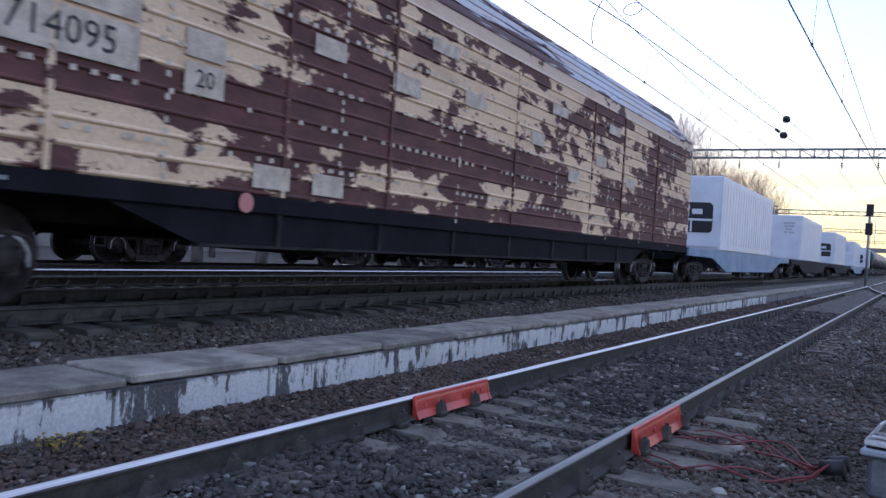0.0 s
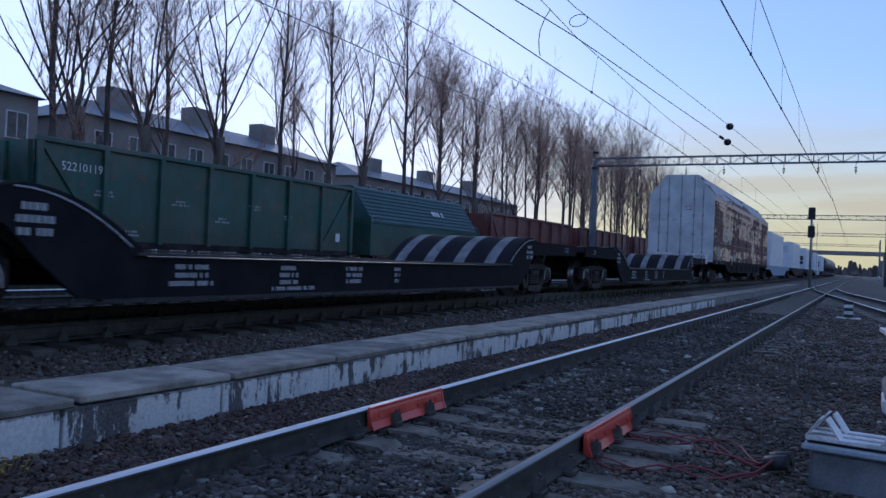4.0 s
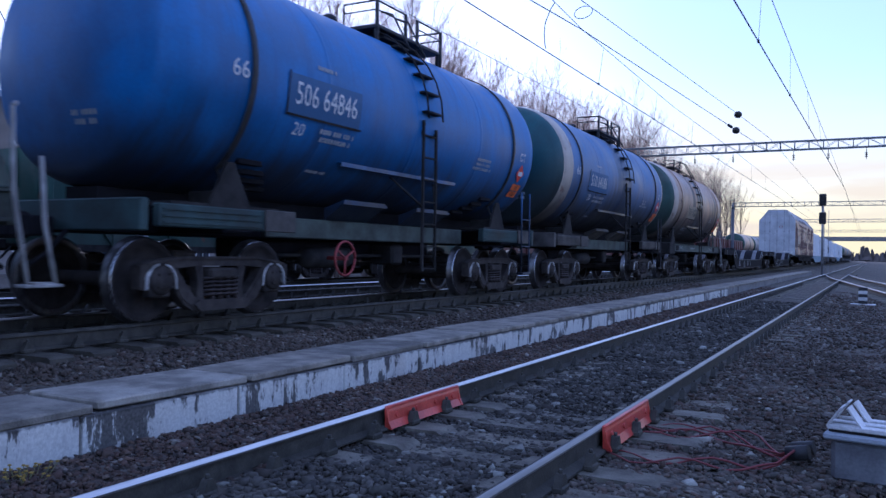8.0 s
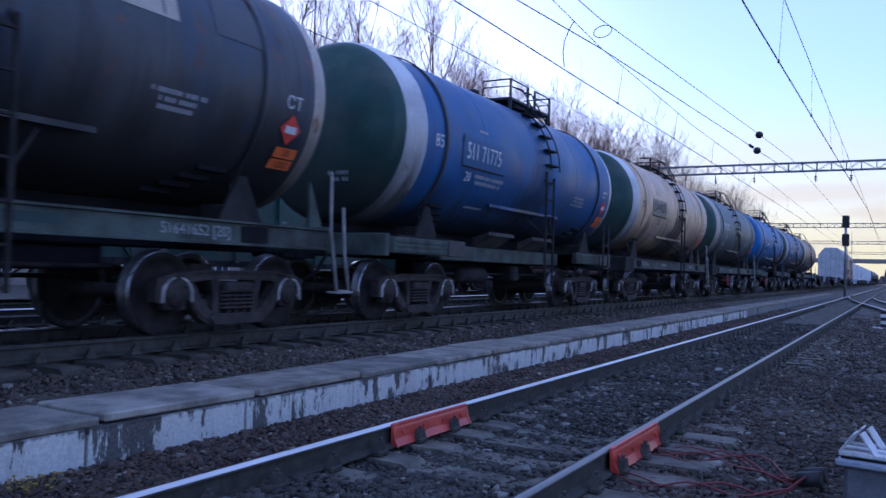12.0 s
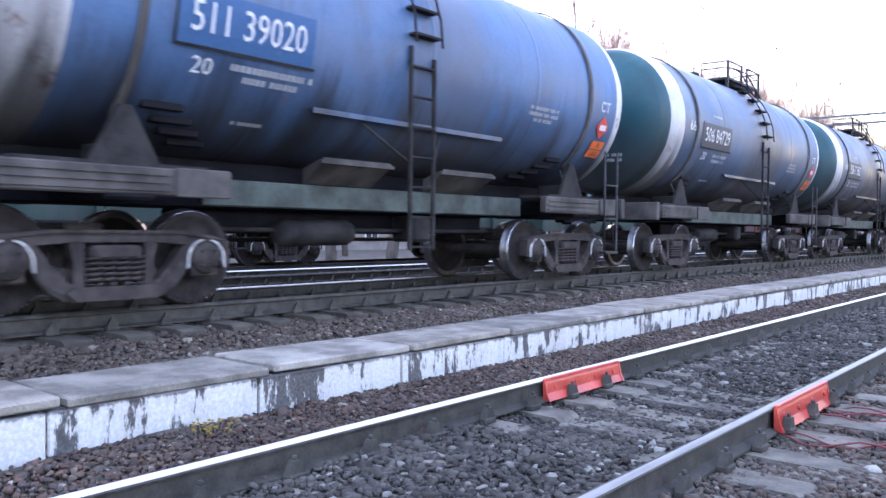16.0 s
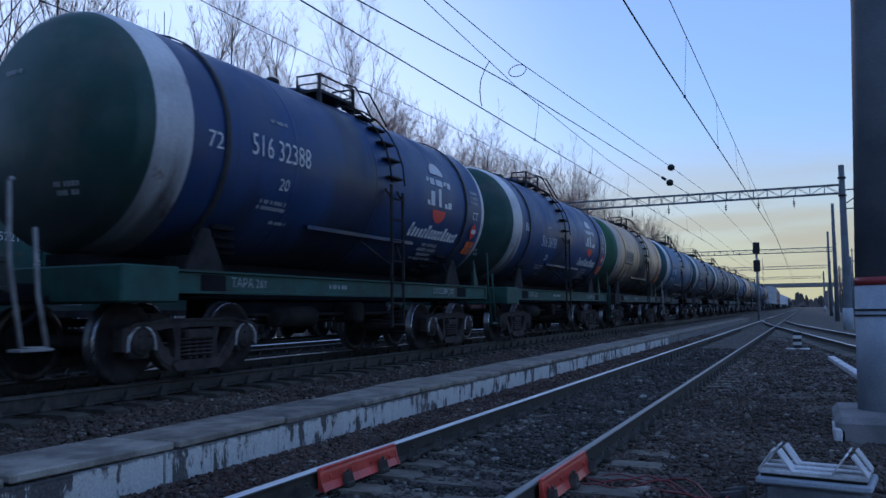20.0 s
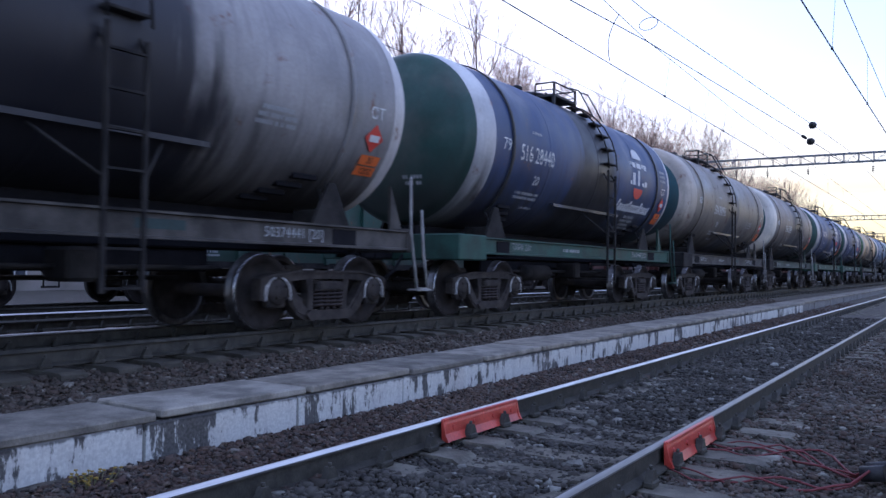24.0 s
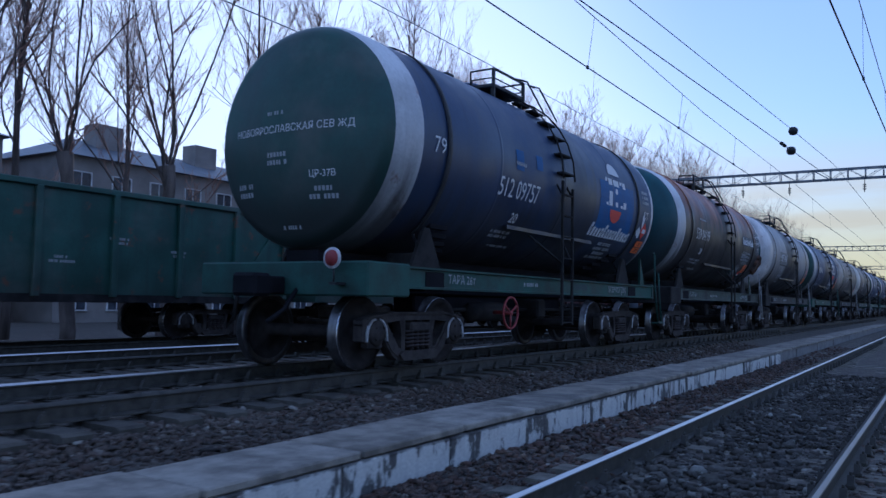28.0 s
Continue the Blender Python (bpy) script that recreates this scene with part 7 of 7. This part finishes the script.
def build_mast():
    w = thing("overhead_mast", "broad dark mast with red ring and pale foot", "mast", at=pose(0.86, 10.0, 0))
    n = 20
    part("shaft", Geo().tube([(0, 0, 1.42), (0, 0, 4.5), (-0.02, 0, 9.0)], [0.322, 0.225, 0.16], n), M["pole_grey"], w, "dark grey painted shaft")
    part("red_ring", Geo().tube([(0, 0, 1.33), (0, 0, 1.42)], [0.333, 0.330], n), M["brake_red"], w, "red painted ring")
    part("pale_foot", Geo().tube([(0, 0, -0.01), (0, 0, 1.33)], [0.355, 0.330], n), M["pole_pale"], w, "pale blue-white painted foot, grubby")
    g = Geo()
    for z in (1.0, 1.06):
        g.tube([(0, 0, z), (0, 0, z + 0.02)], 0.348, n)
    part("cable_band", g, M["dark_steel"], w, "dark cable tied round the mast")
    part("footing", Geo().box(-0.60, 0.66, -0.9, 0.6, -0.45, 0.0, 0.06), M["concrete"], w, "weathered concrete footing block")
    p = thing("guy_post", "thin galvanised post beside the mast", "post", at=pose(0.62, 5.6, 0))
    part("post", Geo().box(-0.022, 0.022, -0.012, 0.012, -0.5, 3.4), M["steel"], p)
    part("arm", Geo().box(-0.02, 0.5, -0.015, 0.015, 0.62, 0.66).box(-0.02, 0.5, -0.015, 0.015, 1.3, 1.33), M["steel"], p, "cross arms")
    k = thing("white_kerb", "white-painted concrete bracket by the footing", "kerb", at=pose(0.3, 9.6, -0.25))
    part("arm", Geo().box(-0.06, 0.06, -0.5, 0.2, 0, 0.14, 0.02), M["white_paint"], k)
    part("cross_piece", Geo().box(0.06, 0.3, 0.08, 0.2, 0.04, 0.16, 0.02), M["white_paint"], k)
    c = thing("cable_trough", "white-painted concrete cable trough beside the track", "cable trough", at=pose(0.78, 18.5, -0.25, 0, 0, 3.5))
    for j in range(7):
        part("trough_lid", Geo().box(-0.08, 0.08, -3.9 + j * 1.12, -2.82 + j * 1.12, 0, 0.11, 0.015), M["white_paint"], c)
    s = thing("marker_post", "short black and white striped marker post", "marker post", at=pose(-0.28, 27.7, -0.25))
    part("foot", Geo().box(-0.35, 0.35, -0.15, 0.15, -0.05, 0.04, 0.01), M["white_paint"], s)
    for j in range(5):
        part("stripe", Geo().box(-0.12, 0.12, -0.08, 0.08, 0.04 + j * 0.1, 0.14 + j * 0.1, 0.004), M["white_paint"] if j % 2 else M["signal_black"], s)


def build_choke_box():
    """The pale track-circuit box with lifting lugs, and the red cables that lead from it to the rails."""
    b = thing("track_box", "pale blue-white track transformer box with lugs", "track box", at=pose(0.06, 5.75, -0.26, 0, 0, -8))
    part("body", Geo().box(-0.29, 0.29, -0.19, 0.19, 0, 0.27, 0.03), M["dusty_plate"], b, "dusty grey cast body")
    lid = part("lid", Geo().box(-0.33, 0.33, -0.22, 0.22, 0.265, 0.31, 0.012), M["pole_pale"], b, "chipped pale lid")
    for y in (-0.17, -0.02, 0.13):
        part("lid_bar", Geo().box(-0.31, 0.31, y - 0.035, y + 0.035, 0.33, 0.36, 0.006), M["white_paint"], lid, "flat white bar with dark gaps")
    # solid black sheet laid in as the shade between the bars
    part("lid_gap", Geo().box(-0.30, 0.30, -0.19, 0.17, 0.312, 0.33), M["frame_black"], lid, "black sheet standing for shade under the bars")
    for x in (-0.21, 0.21):
        for y in (-0.14, 0.10):
            for e in (-1, 1):
                part("lug", Geo().prism([(x + e * 0.012, 0.47), (x + e * 0.10, 0.345), (x + e * 0.10, 0.36), (x + e * 0.022, 0.475)], y - 0.07, y + 0.07, "y"), M["white_paint"], lid, "bent white lug plate")
    part("side_pipe", Geo().tube([(0.42, 0, 0.22), (0.75, 0.0, 0.16), (1.2, -0.02, 0.1)], 0.035, 8), M["white_paint"], b, "white painted pipe")
    part("cable_gland", Geo().tube([(-0.44, -0.05, 0.13), (-0.58, -0.05, 0.10)], 0.05, 10).tube([(-0.44, 0.1, 0.13), (-0.58, 0.1, 0.10)], 0.05, 10), M["dark_steel"], b)
    c = thing("bond_cable", "red insulated cables lying on the gravel", "cable", "red cables")
    rng = random.Random(11)
    ends = [(-1.60, 5.25), (-1.60, 5.35), (-1.58, 6.1), (-1.58, 6.2), (-1.6, 5.9), (-1.6, 6.3)]
    for k, (ex, ey) in enumerate(ends):
        start = (-0.47, 5.72 + 0.03 * k)
        pts = []
        for j in range(13):
            a = j / 12
            wob = math.sin(a * math.pi)
            x = start[0] + (ex - start[0]) * a
            y = start[1] + (ey - start[1]) * a + wob * (-0.22 if k < 2 else 0.10 + 0.06 * k) * (1 + 0.4 * math.sin(a * 9 + k)) + rng.uniform(-0.015, 0.015)
            z = -0.12 if j == 0 else ground_z(x) + 0.030 + 0.02 * math.sin(a * 14 + k * 2)
            pts.append((x, y, z))
        part("strand", Geo().tube(pts, [0.009 - 0.004 * q / 12 for q in range(13)], 6), M["red_cable"], c)
    for x, y0, y1 in ((NEAR_X - 0.795, 5.05, 6.20), (NEAR_X + 0.795, 5.27, 6.43)):
        j = thing("joint_cover", "red plastic cover over an insulated rail joint", "joint cover", "red joint covers", pose(x, (y0 + y1) / 2, 0))
        h = (y1 - y0) / 2
        part("plate", Geo().prism([(0.039, -0.010), (0.050, -0.012), (0.062, -0.05), (0.070, -0.12), (0.100, -0.172), (0.080, -0.174), (0.052, -0.12), (0.042, -0.06)], -h, h, "y"), M["red_cover"], j)
        part("top_edge", Geo().box(0.036, 0.062, -h, h, -0.03, -0.008, 0.004), M["red_cover"], j)
        for k in range(4):
            y = -h + 0.12 + k * (2 * h - 0.24) / 3
            part("bolt_boss", Geo().tube([(0.055, y, -0.085), (0.078, y, -0.083)], 0.02, 8), M["red_cover"], j)
        for s in (-1, 1):
            part("end_cap", Geo().prism([(0.040, -0.010), (0.056, -0.014), (0.078, -0.12), (0.106, -0.174), (0.045, -0.175)], s * h - 0.012, s * h + 0.012, "y"), M["red_cover"], j)
    f = thing("flower_tuft", "small tuft of yellow spring flowers in gravel", "flowers", at=pose(-4.26, 2.9, -0.2))
    g, st = Geo(), Geo()
    for k in range(34):
        a, r, z = rng.uniform(0, 6.28), rng.uniform(0, 0.14), rng.uniform(0.02, 0.09)
        p = (r * math.cos(a), r * 1.3 * math.sin(a), z)
        g.revolve([(0.0, 0.0), (0.002, 0.012), (0.008, 0.010), (0.009, 0.0)], 7, "z", p)
        st.tube([(p[0] * 0.6, p[1] * 0.6, -0.02), p], 0.003, 4)
    part("blossom", g, M["yellow_bloom"], f)
    part("stem", st, M["grass"], f)


# ---- trees and buildings ----
def make_tree(seed, height, pollard=False, detail=3):
    """A bare tree; detail 1 to 3 sets how fine its twigs go."""
    rng = random.Random(seed)
    trunk, twigs = Geo(), Geo()
    top = height * (0.40 if pollard else 0.86)
    lean = (rng.uniform(-0.4, 0.4), rng.uniform(-0.4, 0.4))
    base = 0.29 if pollard else 0.18
    pts, rad = [], []
    for k in range(9):
        a = k / 8
        pts.append(Vector((lean[0] * a * a + rng.uniform(-0.08, 0.08), lean[1] * a * a + rng.uniform(-0.08, 0.08), -0.6 + (top + 0.6) * a)))
        rad.append(base * (1 - (0.25 if pollard else 0.88) * a) + (0.1 if pollard and k == 8 else 0))
    trunk.tube(pts, rad, 8)

    def branch(start, way, length, r, depth):
        p, d, q = Vector(start), Vector(way).normalized(), [Vector(start)]
        n = (5, 3, 2, 1)[depth]
        for k in range(n):
            d = (d + Vector((rng.uniform(-0.24, 0.24), rng.uniform(-0.24, 0.24), rng.uniform(-0.02, 0.24)))).normalized()
            p = p + d * (length / n)
            q.append(p.copy())
        (trunk if depth < 1 else twigs).tube(q, [max(r * (1 - 0.75 * k / n), 0.005 if detail == 3 else 0.0075) for k in range(n + 1)], 5 if depth == 0 else 3, False)
        if depth < detail:
            for j in range((7, 5, 3)[depth] if detail > 2 else (8, 4)[depth]):
                i = rng.randint(1, n)
                side = Vector((rng.uniform(-1, 1), rng.uniform(-1, 1), rng.uniform(-0.1, 0.9)))
                branch(q[i - 1].lerp(q[i], rng.random()), d * 0.6 + side * 0.8, length * rng.uniform(0.28, 0.52), r * 0.42, depth + 1)

    if pollard:
        for k in range(7):
            a = rng.uniform(0, 6.28)
            branch(pts[-1] + Vector((0, 0, rng.uniform(-0.9, 0.1))), (math.cos(a) * 0.30, math.sin(a) * 0.30, 1.0), height * rng.uniform(0.32, 0.6), 0.06, 0)
        for k in range(4):
            a = rng.uniform(0, 6.28)
            branch(pts[rng.randint(3, 6)], (math.cos(a), math.sin(a), 0.45), height * 0.17, 0.035, 0)
    else:
        for k in range(21):
            a = rng.uniform(0.30, 0.98) ** 0.8
            i = min(int(a * 8), 7)
            p = pts[i].lerp(pts[i + 1], a * 8 - i)
            w = rng.uniform(0, 6.28)
            branch(p, (math.cos(w) * 0.62, math.sin(w) * 0.62, 0.95), height * (0.40 - 0.22 * a) * rng.uniform(0.7, 1.25) + 0.6, 0.06 * (1.2 - a), 0)
    t = thing("poplar_tree", "tall bare poplar with upswept twigs in early spring", "tree", "bare lineside trees")
    part("trunk", trunk, M["bark"], t)
    part("crown", twigs, M["twig"], t, "fine leafless reddish-grey twigs")
    return t


def build_trees():
    near = [make_tree(1, 17.5), make_tree(2, 19), make_tree(5, 15.5, True), make_tree(6, 17, True)]
    mid = [make_tree(11, 17.5, detail=2), make_tree(12, 19, detail=2), make_tree(13, 16.5, detail=2)]
    shrub = make_tree(31, 7.5, detail=2)
    tagged(shrub, "low bare reddish shrub beside the tracks", "shrub")
    shrub.matrix_basis = Matrix.Translation((5.6, 150, -0.5))
    far = [make_tree(21, 17, detail=1), make_tree(22, 18.5, detail=1)]
    rng = random.Random(21)
    spots = [(-27, 19.7, near[0]), (-27, 21.0, near[2]), (-27.6, 22.6, near[1]), (-26.8, 24.3, near[3]), (-27, 28.6, near[2]), (-27, 33.0, near[1]), (-27, 37.5, near[0]), (-27, 40.5, near[3]), (-27, 45.9, near[1]), (-27, 50.6, near[0]), (-27, 14, near[3]), (-28, 9, near[1]), (-33, 31, near[0]), (-34, 43, near[1])]
    y = 54.5
    while y < 185:
        pool = mid if y < 110 else far
        spots.append((-27 + rng.uniform(-2.5, 1.5), y, rng.choice(pool)))
        if rng.random() < 0.8:
            spots.append((-32 + rng.uniform(-2, 2), y + rng.uniform(0, 3), rng.choice(pool)))
        y += rng.uniform(2.0, 3.8)
    used = set()
    for x, yy, kind in spots:
        s = rng.uniform(0.90, 1.12)
        m = Matrix.Translation((x, yy, ground_z(x))) @ Matrix.Rotation(rng.uniform(0, 6.28), 4, "Z")
        if kind.name in used:
            t = copy_thing(kind, m)
        else:
            t = kind
            used.add(kind.name)
            t.matrix_basis = m
        t.scale = (s, s, s)


def house(label, x, y0, y1, eave, ridge, depth, floors, brick=False):
    h = thing("apartment_house", label, "house", "lineside houses", pose(x, (y0 + y1) / 2, -0.6))
    L = (y1 - y0) / 2
    e, r = eave + 0.6, ridge + 0.6
    wall = M["brick"] if brick else M["plaster"]
    part("wall", Geo().box(-depth, 0, -L, L, -0.3, e), wall, h)
    g = Geo().add([(0.4, -L - 0.4, e), (0.4, L + 0.4, e), (-depth - 0.4, L + 0.4, e), (-depth - 0.4, -L - 0.4, e), (-depth / 2, -L + 4, r), (-depth / 2, L - 4, r)], [(0, 1, 5, 4), (1, 2, 5), (2, 3, 4, 5), (3, 0, 4), (0, 3, 2, 1)])
    part("roof", g, M["roof_tin"], h, "grey sheet-metal hipped roof")
    for k in range(3):
        y = -L + (k + 0.7) * 2 * L / 3.4
        part("chimney", Geo().box(-depth / 2 + 0.6, -depth / 2 + 2.0, y - 1.0, y + 1.0, e + 0.2, r + 0.9), wall, h, "broad rendered chimney block")
    n = int(2 * L / 2.6)
    fh = e / floors
    win = Geo().box(-0.05, 0.05, -0.62, 0.62, 0, 1.45)
    pane = win.mesh("window", M["glass"])
    fr = Geo().box(-0.02, 0.09, -0.7, -0.62, -0.06, 1.52).box(-0.02, 0.09, 0.62, 0.7, -0.06, 1.52).box(-0.02, 0.09, -0.62, 0.62, 1.45, 1.52).box(-0.02, 0.14, -0.75, 0.75, -0.1, -0.04).box(0.02, 0.08, -0.03, 0.03, 0, 1.45).mesh("frame", M["white_paint"])
    for f in range(floors):
        for k in range(n):
            w = part("window", pane, None, h, at=pose(0.01, -L + (k + 0.5) * 2 * L / n, f * fh + 0.9))
            part("frame", fr, None, w)
    return h


def build_far():
    house("plastered three-storey house with grey metal roof", -44, 34.5, 62, 9.3, 11.4, 11, 3)
    house("long plastered house behind bare trees", -46, 69, 112, 9.2, 11.2, 11, 3)
    house("low dark brick shed by the line", -33.5, 66, 96, 3.6, 5.2, 8, 1, True)
    house("grey plastered house behind the trees", -44, -4, 31.2, 9.6, 11.6, 11, 3)
    b = thing("road_bridge", "distant concrete road bridge over the tracks", "bridge", at=pose(0, 330, 0))
    part("deck", Geo().box(-60, 60, -5, 5, 8.0, 9.4), M["concrete"], b)
    for x in (-40, -22, 8, 24, 42):
        part("pier", Geo().box(x - 0.8, x + 0.8, -4, 4, -1, 8.0), M["concrete"], b)
    rng = random.Random(9)
    for name, x0, x1, yy, hh in (("far_woods", -220, -36, 260, 13), ("far_woods", 25, 260, 300, 8), ("far_woods", -500, 500, 700, 16)):
        g = Geo()
        x = x0
        while x < x1:
            r = rng.uniform(0.25, 0.6) * hh * 0.5
            z = hh * rng.uniform(0.35, 0.8)
            for k in range(3):
                g.tube([(x + rng.uniform(-1, 1), yy + rng.uniform(-8, 8), -1), (x + rng.uniform(-1, 1), yy + rng.uniform(-6, 6), z * rng.uniform(0.7, 1.2))], [r, r * 0.25], 6, False)
            x += hh * 0.22
        tagged(part(name, g, M["haze_far"]), "hazy line of distant bare trees", "woods", kind="stuff")
    for x, y, h in ((8, 190, 11), (11, 230, 16), (5.5, 160, 8.5), (6, 130, 8.5), (2.35, 76, 10.2), (2.75, 112, 10.8), (9.8, 155, 7.6)):
        p = thing("line_pole", "distant dark lineside pole", "pole", "distant poles", pose(x, y, -0.4))
        part("shaft", Geo().tube([(0, 0, 0), (0, 0, h)], [0.2, 0.12], 8), M["pole_grey"], p)
        if x > 3:
            part("cross_arm", Geo().box(-0.9, 0.9, -0.05, 0.05, h - 0.7, h - 0.58), M["dark_steel"], p)
    k = thing("relay_hut", "small blue relay hut beside the tracks", "hut", at=pose(7.2, 92, -0.4))
    part("wall", Geo().box(-0.9, 0.9, -0.9, 0.9, 0, 2.5, 0.03), plain("blue_hut_paint", (0.08, 0.16, 0.30), 0.7), k)
    part("roof", Geo().box(-1.05, 1.05, -1.05, 1.05, 2.5, 2.62), M["roof_tin"], k)


def build_turnout():
    """The track that joins the near one from the side, with its crossing."""
    t = thing("diverging_track", "diverging track with polished rails meeting the near track", "track", "railway tracks", kind="structure")
    def centre(y):
        a = max(0.0, min(1.0, (76 - y) / 26))
        x = NEAR_X + 0.06 * max(0.0, 76 - y) * a
        if y < 50:
            x = NEAR_X + 1.56 + (50 - y) * 0.118
        return x
    ys = [76 - 3 * k for k in range(9)] + [50, 44, 38, 32, 26, 20, 12, 4, -4, -14]
    for s in (-0.795, 0.795):
        g, h = Geo(), Geo()
        for y0, y1 in zip(ys, ys[1:]):
            xa, xb = centre(y0) + s, centre(y1) + s
            for prof, geo in ((RAIL, g), ([(-p, q) for p, q in HEAD], h)):
                n = len(prof)
                v = [(xa + p, y0, q + 0.001) for p, q in prof] + [(xb + p, y1, q + 0.001) for p, q in prof]
                geo.add(v, [(i, (i + 1) % n, n + (i + 1) % n, n + i) for i in range(n)])
        r = part("rail", g, M["rail"], t)
        part("running_surface", h, M["shine"], r)
    bed = Geo().box(-1.35, 1.35, -0.13, 0.13, -0.36, -0.19, 0.02).mesh("sleeper", M["sleeper"])
    y = -4.0
    while y < 62:
        part("sleeper", bed, None, t, at=pose(centre(y), y, 0.003, 0, 0, 3))
        y += 0.56


build_ground()
track("near track with one bright rail and concrete sleepers", NEAR_X, NEAR_Z, -30, 420, "shine")
track("train's track on raised ballast with bolted clips", TRAIN_X, TRAIN_Z, -60, 420, "shine")
track("empty middle track with polished rail tops", MID_X, MID_Z, -60, 420, "shine")
track("siding under the parked wagons", FAR_X, FAR_Z, -60, 420, "dull_shine", False)
build_turnout()
build_platform()
build_train()
build_parked()
build_overhead()
build_signal()
build_mast()
build_choke_box()
build_trees()
build_far()
scatter("near_ballast", "loose brown-grey granite ballast beside the near rails", [(-1.72, 3.2, -3, 2.2, 160, 0.042), (2.2, 3.2, 2.2, 24, 100, 0.045), (-1.72, 0.8, 2.2, 7.5, 800, 0.034), (0.8, 2.2, 2.2, 7.5, 320, 0.036), (-1.72, 0.8, 7.5, 13, 420, 0.036), (0.8, 2.4, 7.5, 13, 240, 0.038), (-1.72, 2.4, 13, 24, 110, 0.044), (-1.72, 2.4, 24, 36, 50, 0.06)], M["stone_near"], 3)
scatter("verge_ballast", "rust-stained small ballast beside the platform", [(-4.4, -3.2, -3, 2.2, 300, 0.038), (-4.4, -3.2, 2.2, 7.5, 1100, 0.034), (-4.4, -3.2, 7.5, 13, 620, 0.038), (-4.4, -3.2, 13, 26, 150, 0.048), (-4.4, -3.2, 26, 40, 60, 0.06)], M["stone_red"], 23)
scatter("track_ballast", "oil-darkened ballast between the near rails", [(-3.2, -1.72, 1.2, 7.5, 900, 0.039), (-3.2, -1.72, 7.5, 13, 560, 0.042), (-3.2, -1.72, 13, 26, 190, 0.054)], M["stone_oily"], 13)
scatter("train_ballast", "mixed brown ballast shoulder under the train", [(-6.95, -5.2, 0, 10, 760, 0.037), (-6.95, -5.2, 10, 18, 520, 0.04), (-6.95, -5.2, 18, 34, 170, 0.052), (-8.6, -7.3, 0, 22, 90, 0.045), (-11.2, -9.0, 0, 26, 60, 0.06)], M["stone"], 4)
scatter("leaf_litter", "rust-brown dead leaves and grit along the platform foot", [(-4.4, -3.5, 1.5, 9, 650, 0.026), (-4.4, -3.5, 9, 14, 350, 0.03), (-4.4, -3.5, 14, 30, 140, 0.045)], M["leaf_litter"], 6, 0.01)


def motions():
    wheels = {}
    for wagon, w, s in WHEELS:
        wheels.setdefault(wagon, []).append((w, s))
    start = {}
    for row in sorted(MOVERS, key=lambda r: r[2] is None):
        ob, x, off, z = row[:4]
        if off is None:
            off = start[row[4]]
        start[ob] = off
        walk(ob, [(t, pose(x, off + run(t), z)) for t in (0, 7, 14, 21, 28)])
        ends = [(-16 - off - run(0)) / SPEED, (52 - off - run(0)) / SPEED]
        a, b = max(0.0, ends[0]), min(28.0, ends[1])
        for w, s in wheels.get(ob, ()):
            rows, t = [], a
            if a >= 28 or b <= 0:
                continue
            times = [k / 15 for k in range(int(a * 15), int(b * 15) + 1)]
            times = sorted(set([0.0] + times + [28.0]))
            for t in times:
                d = (min(max(t, a), b) - a) * SPEED / 0.469
                rows.append((t, Matrix.Translation((0, s, 0.469)) @ Matrix.Rotation(-d, 4, "X")))
            walk(w, rows)


motions()
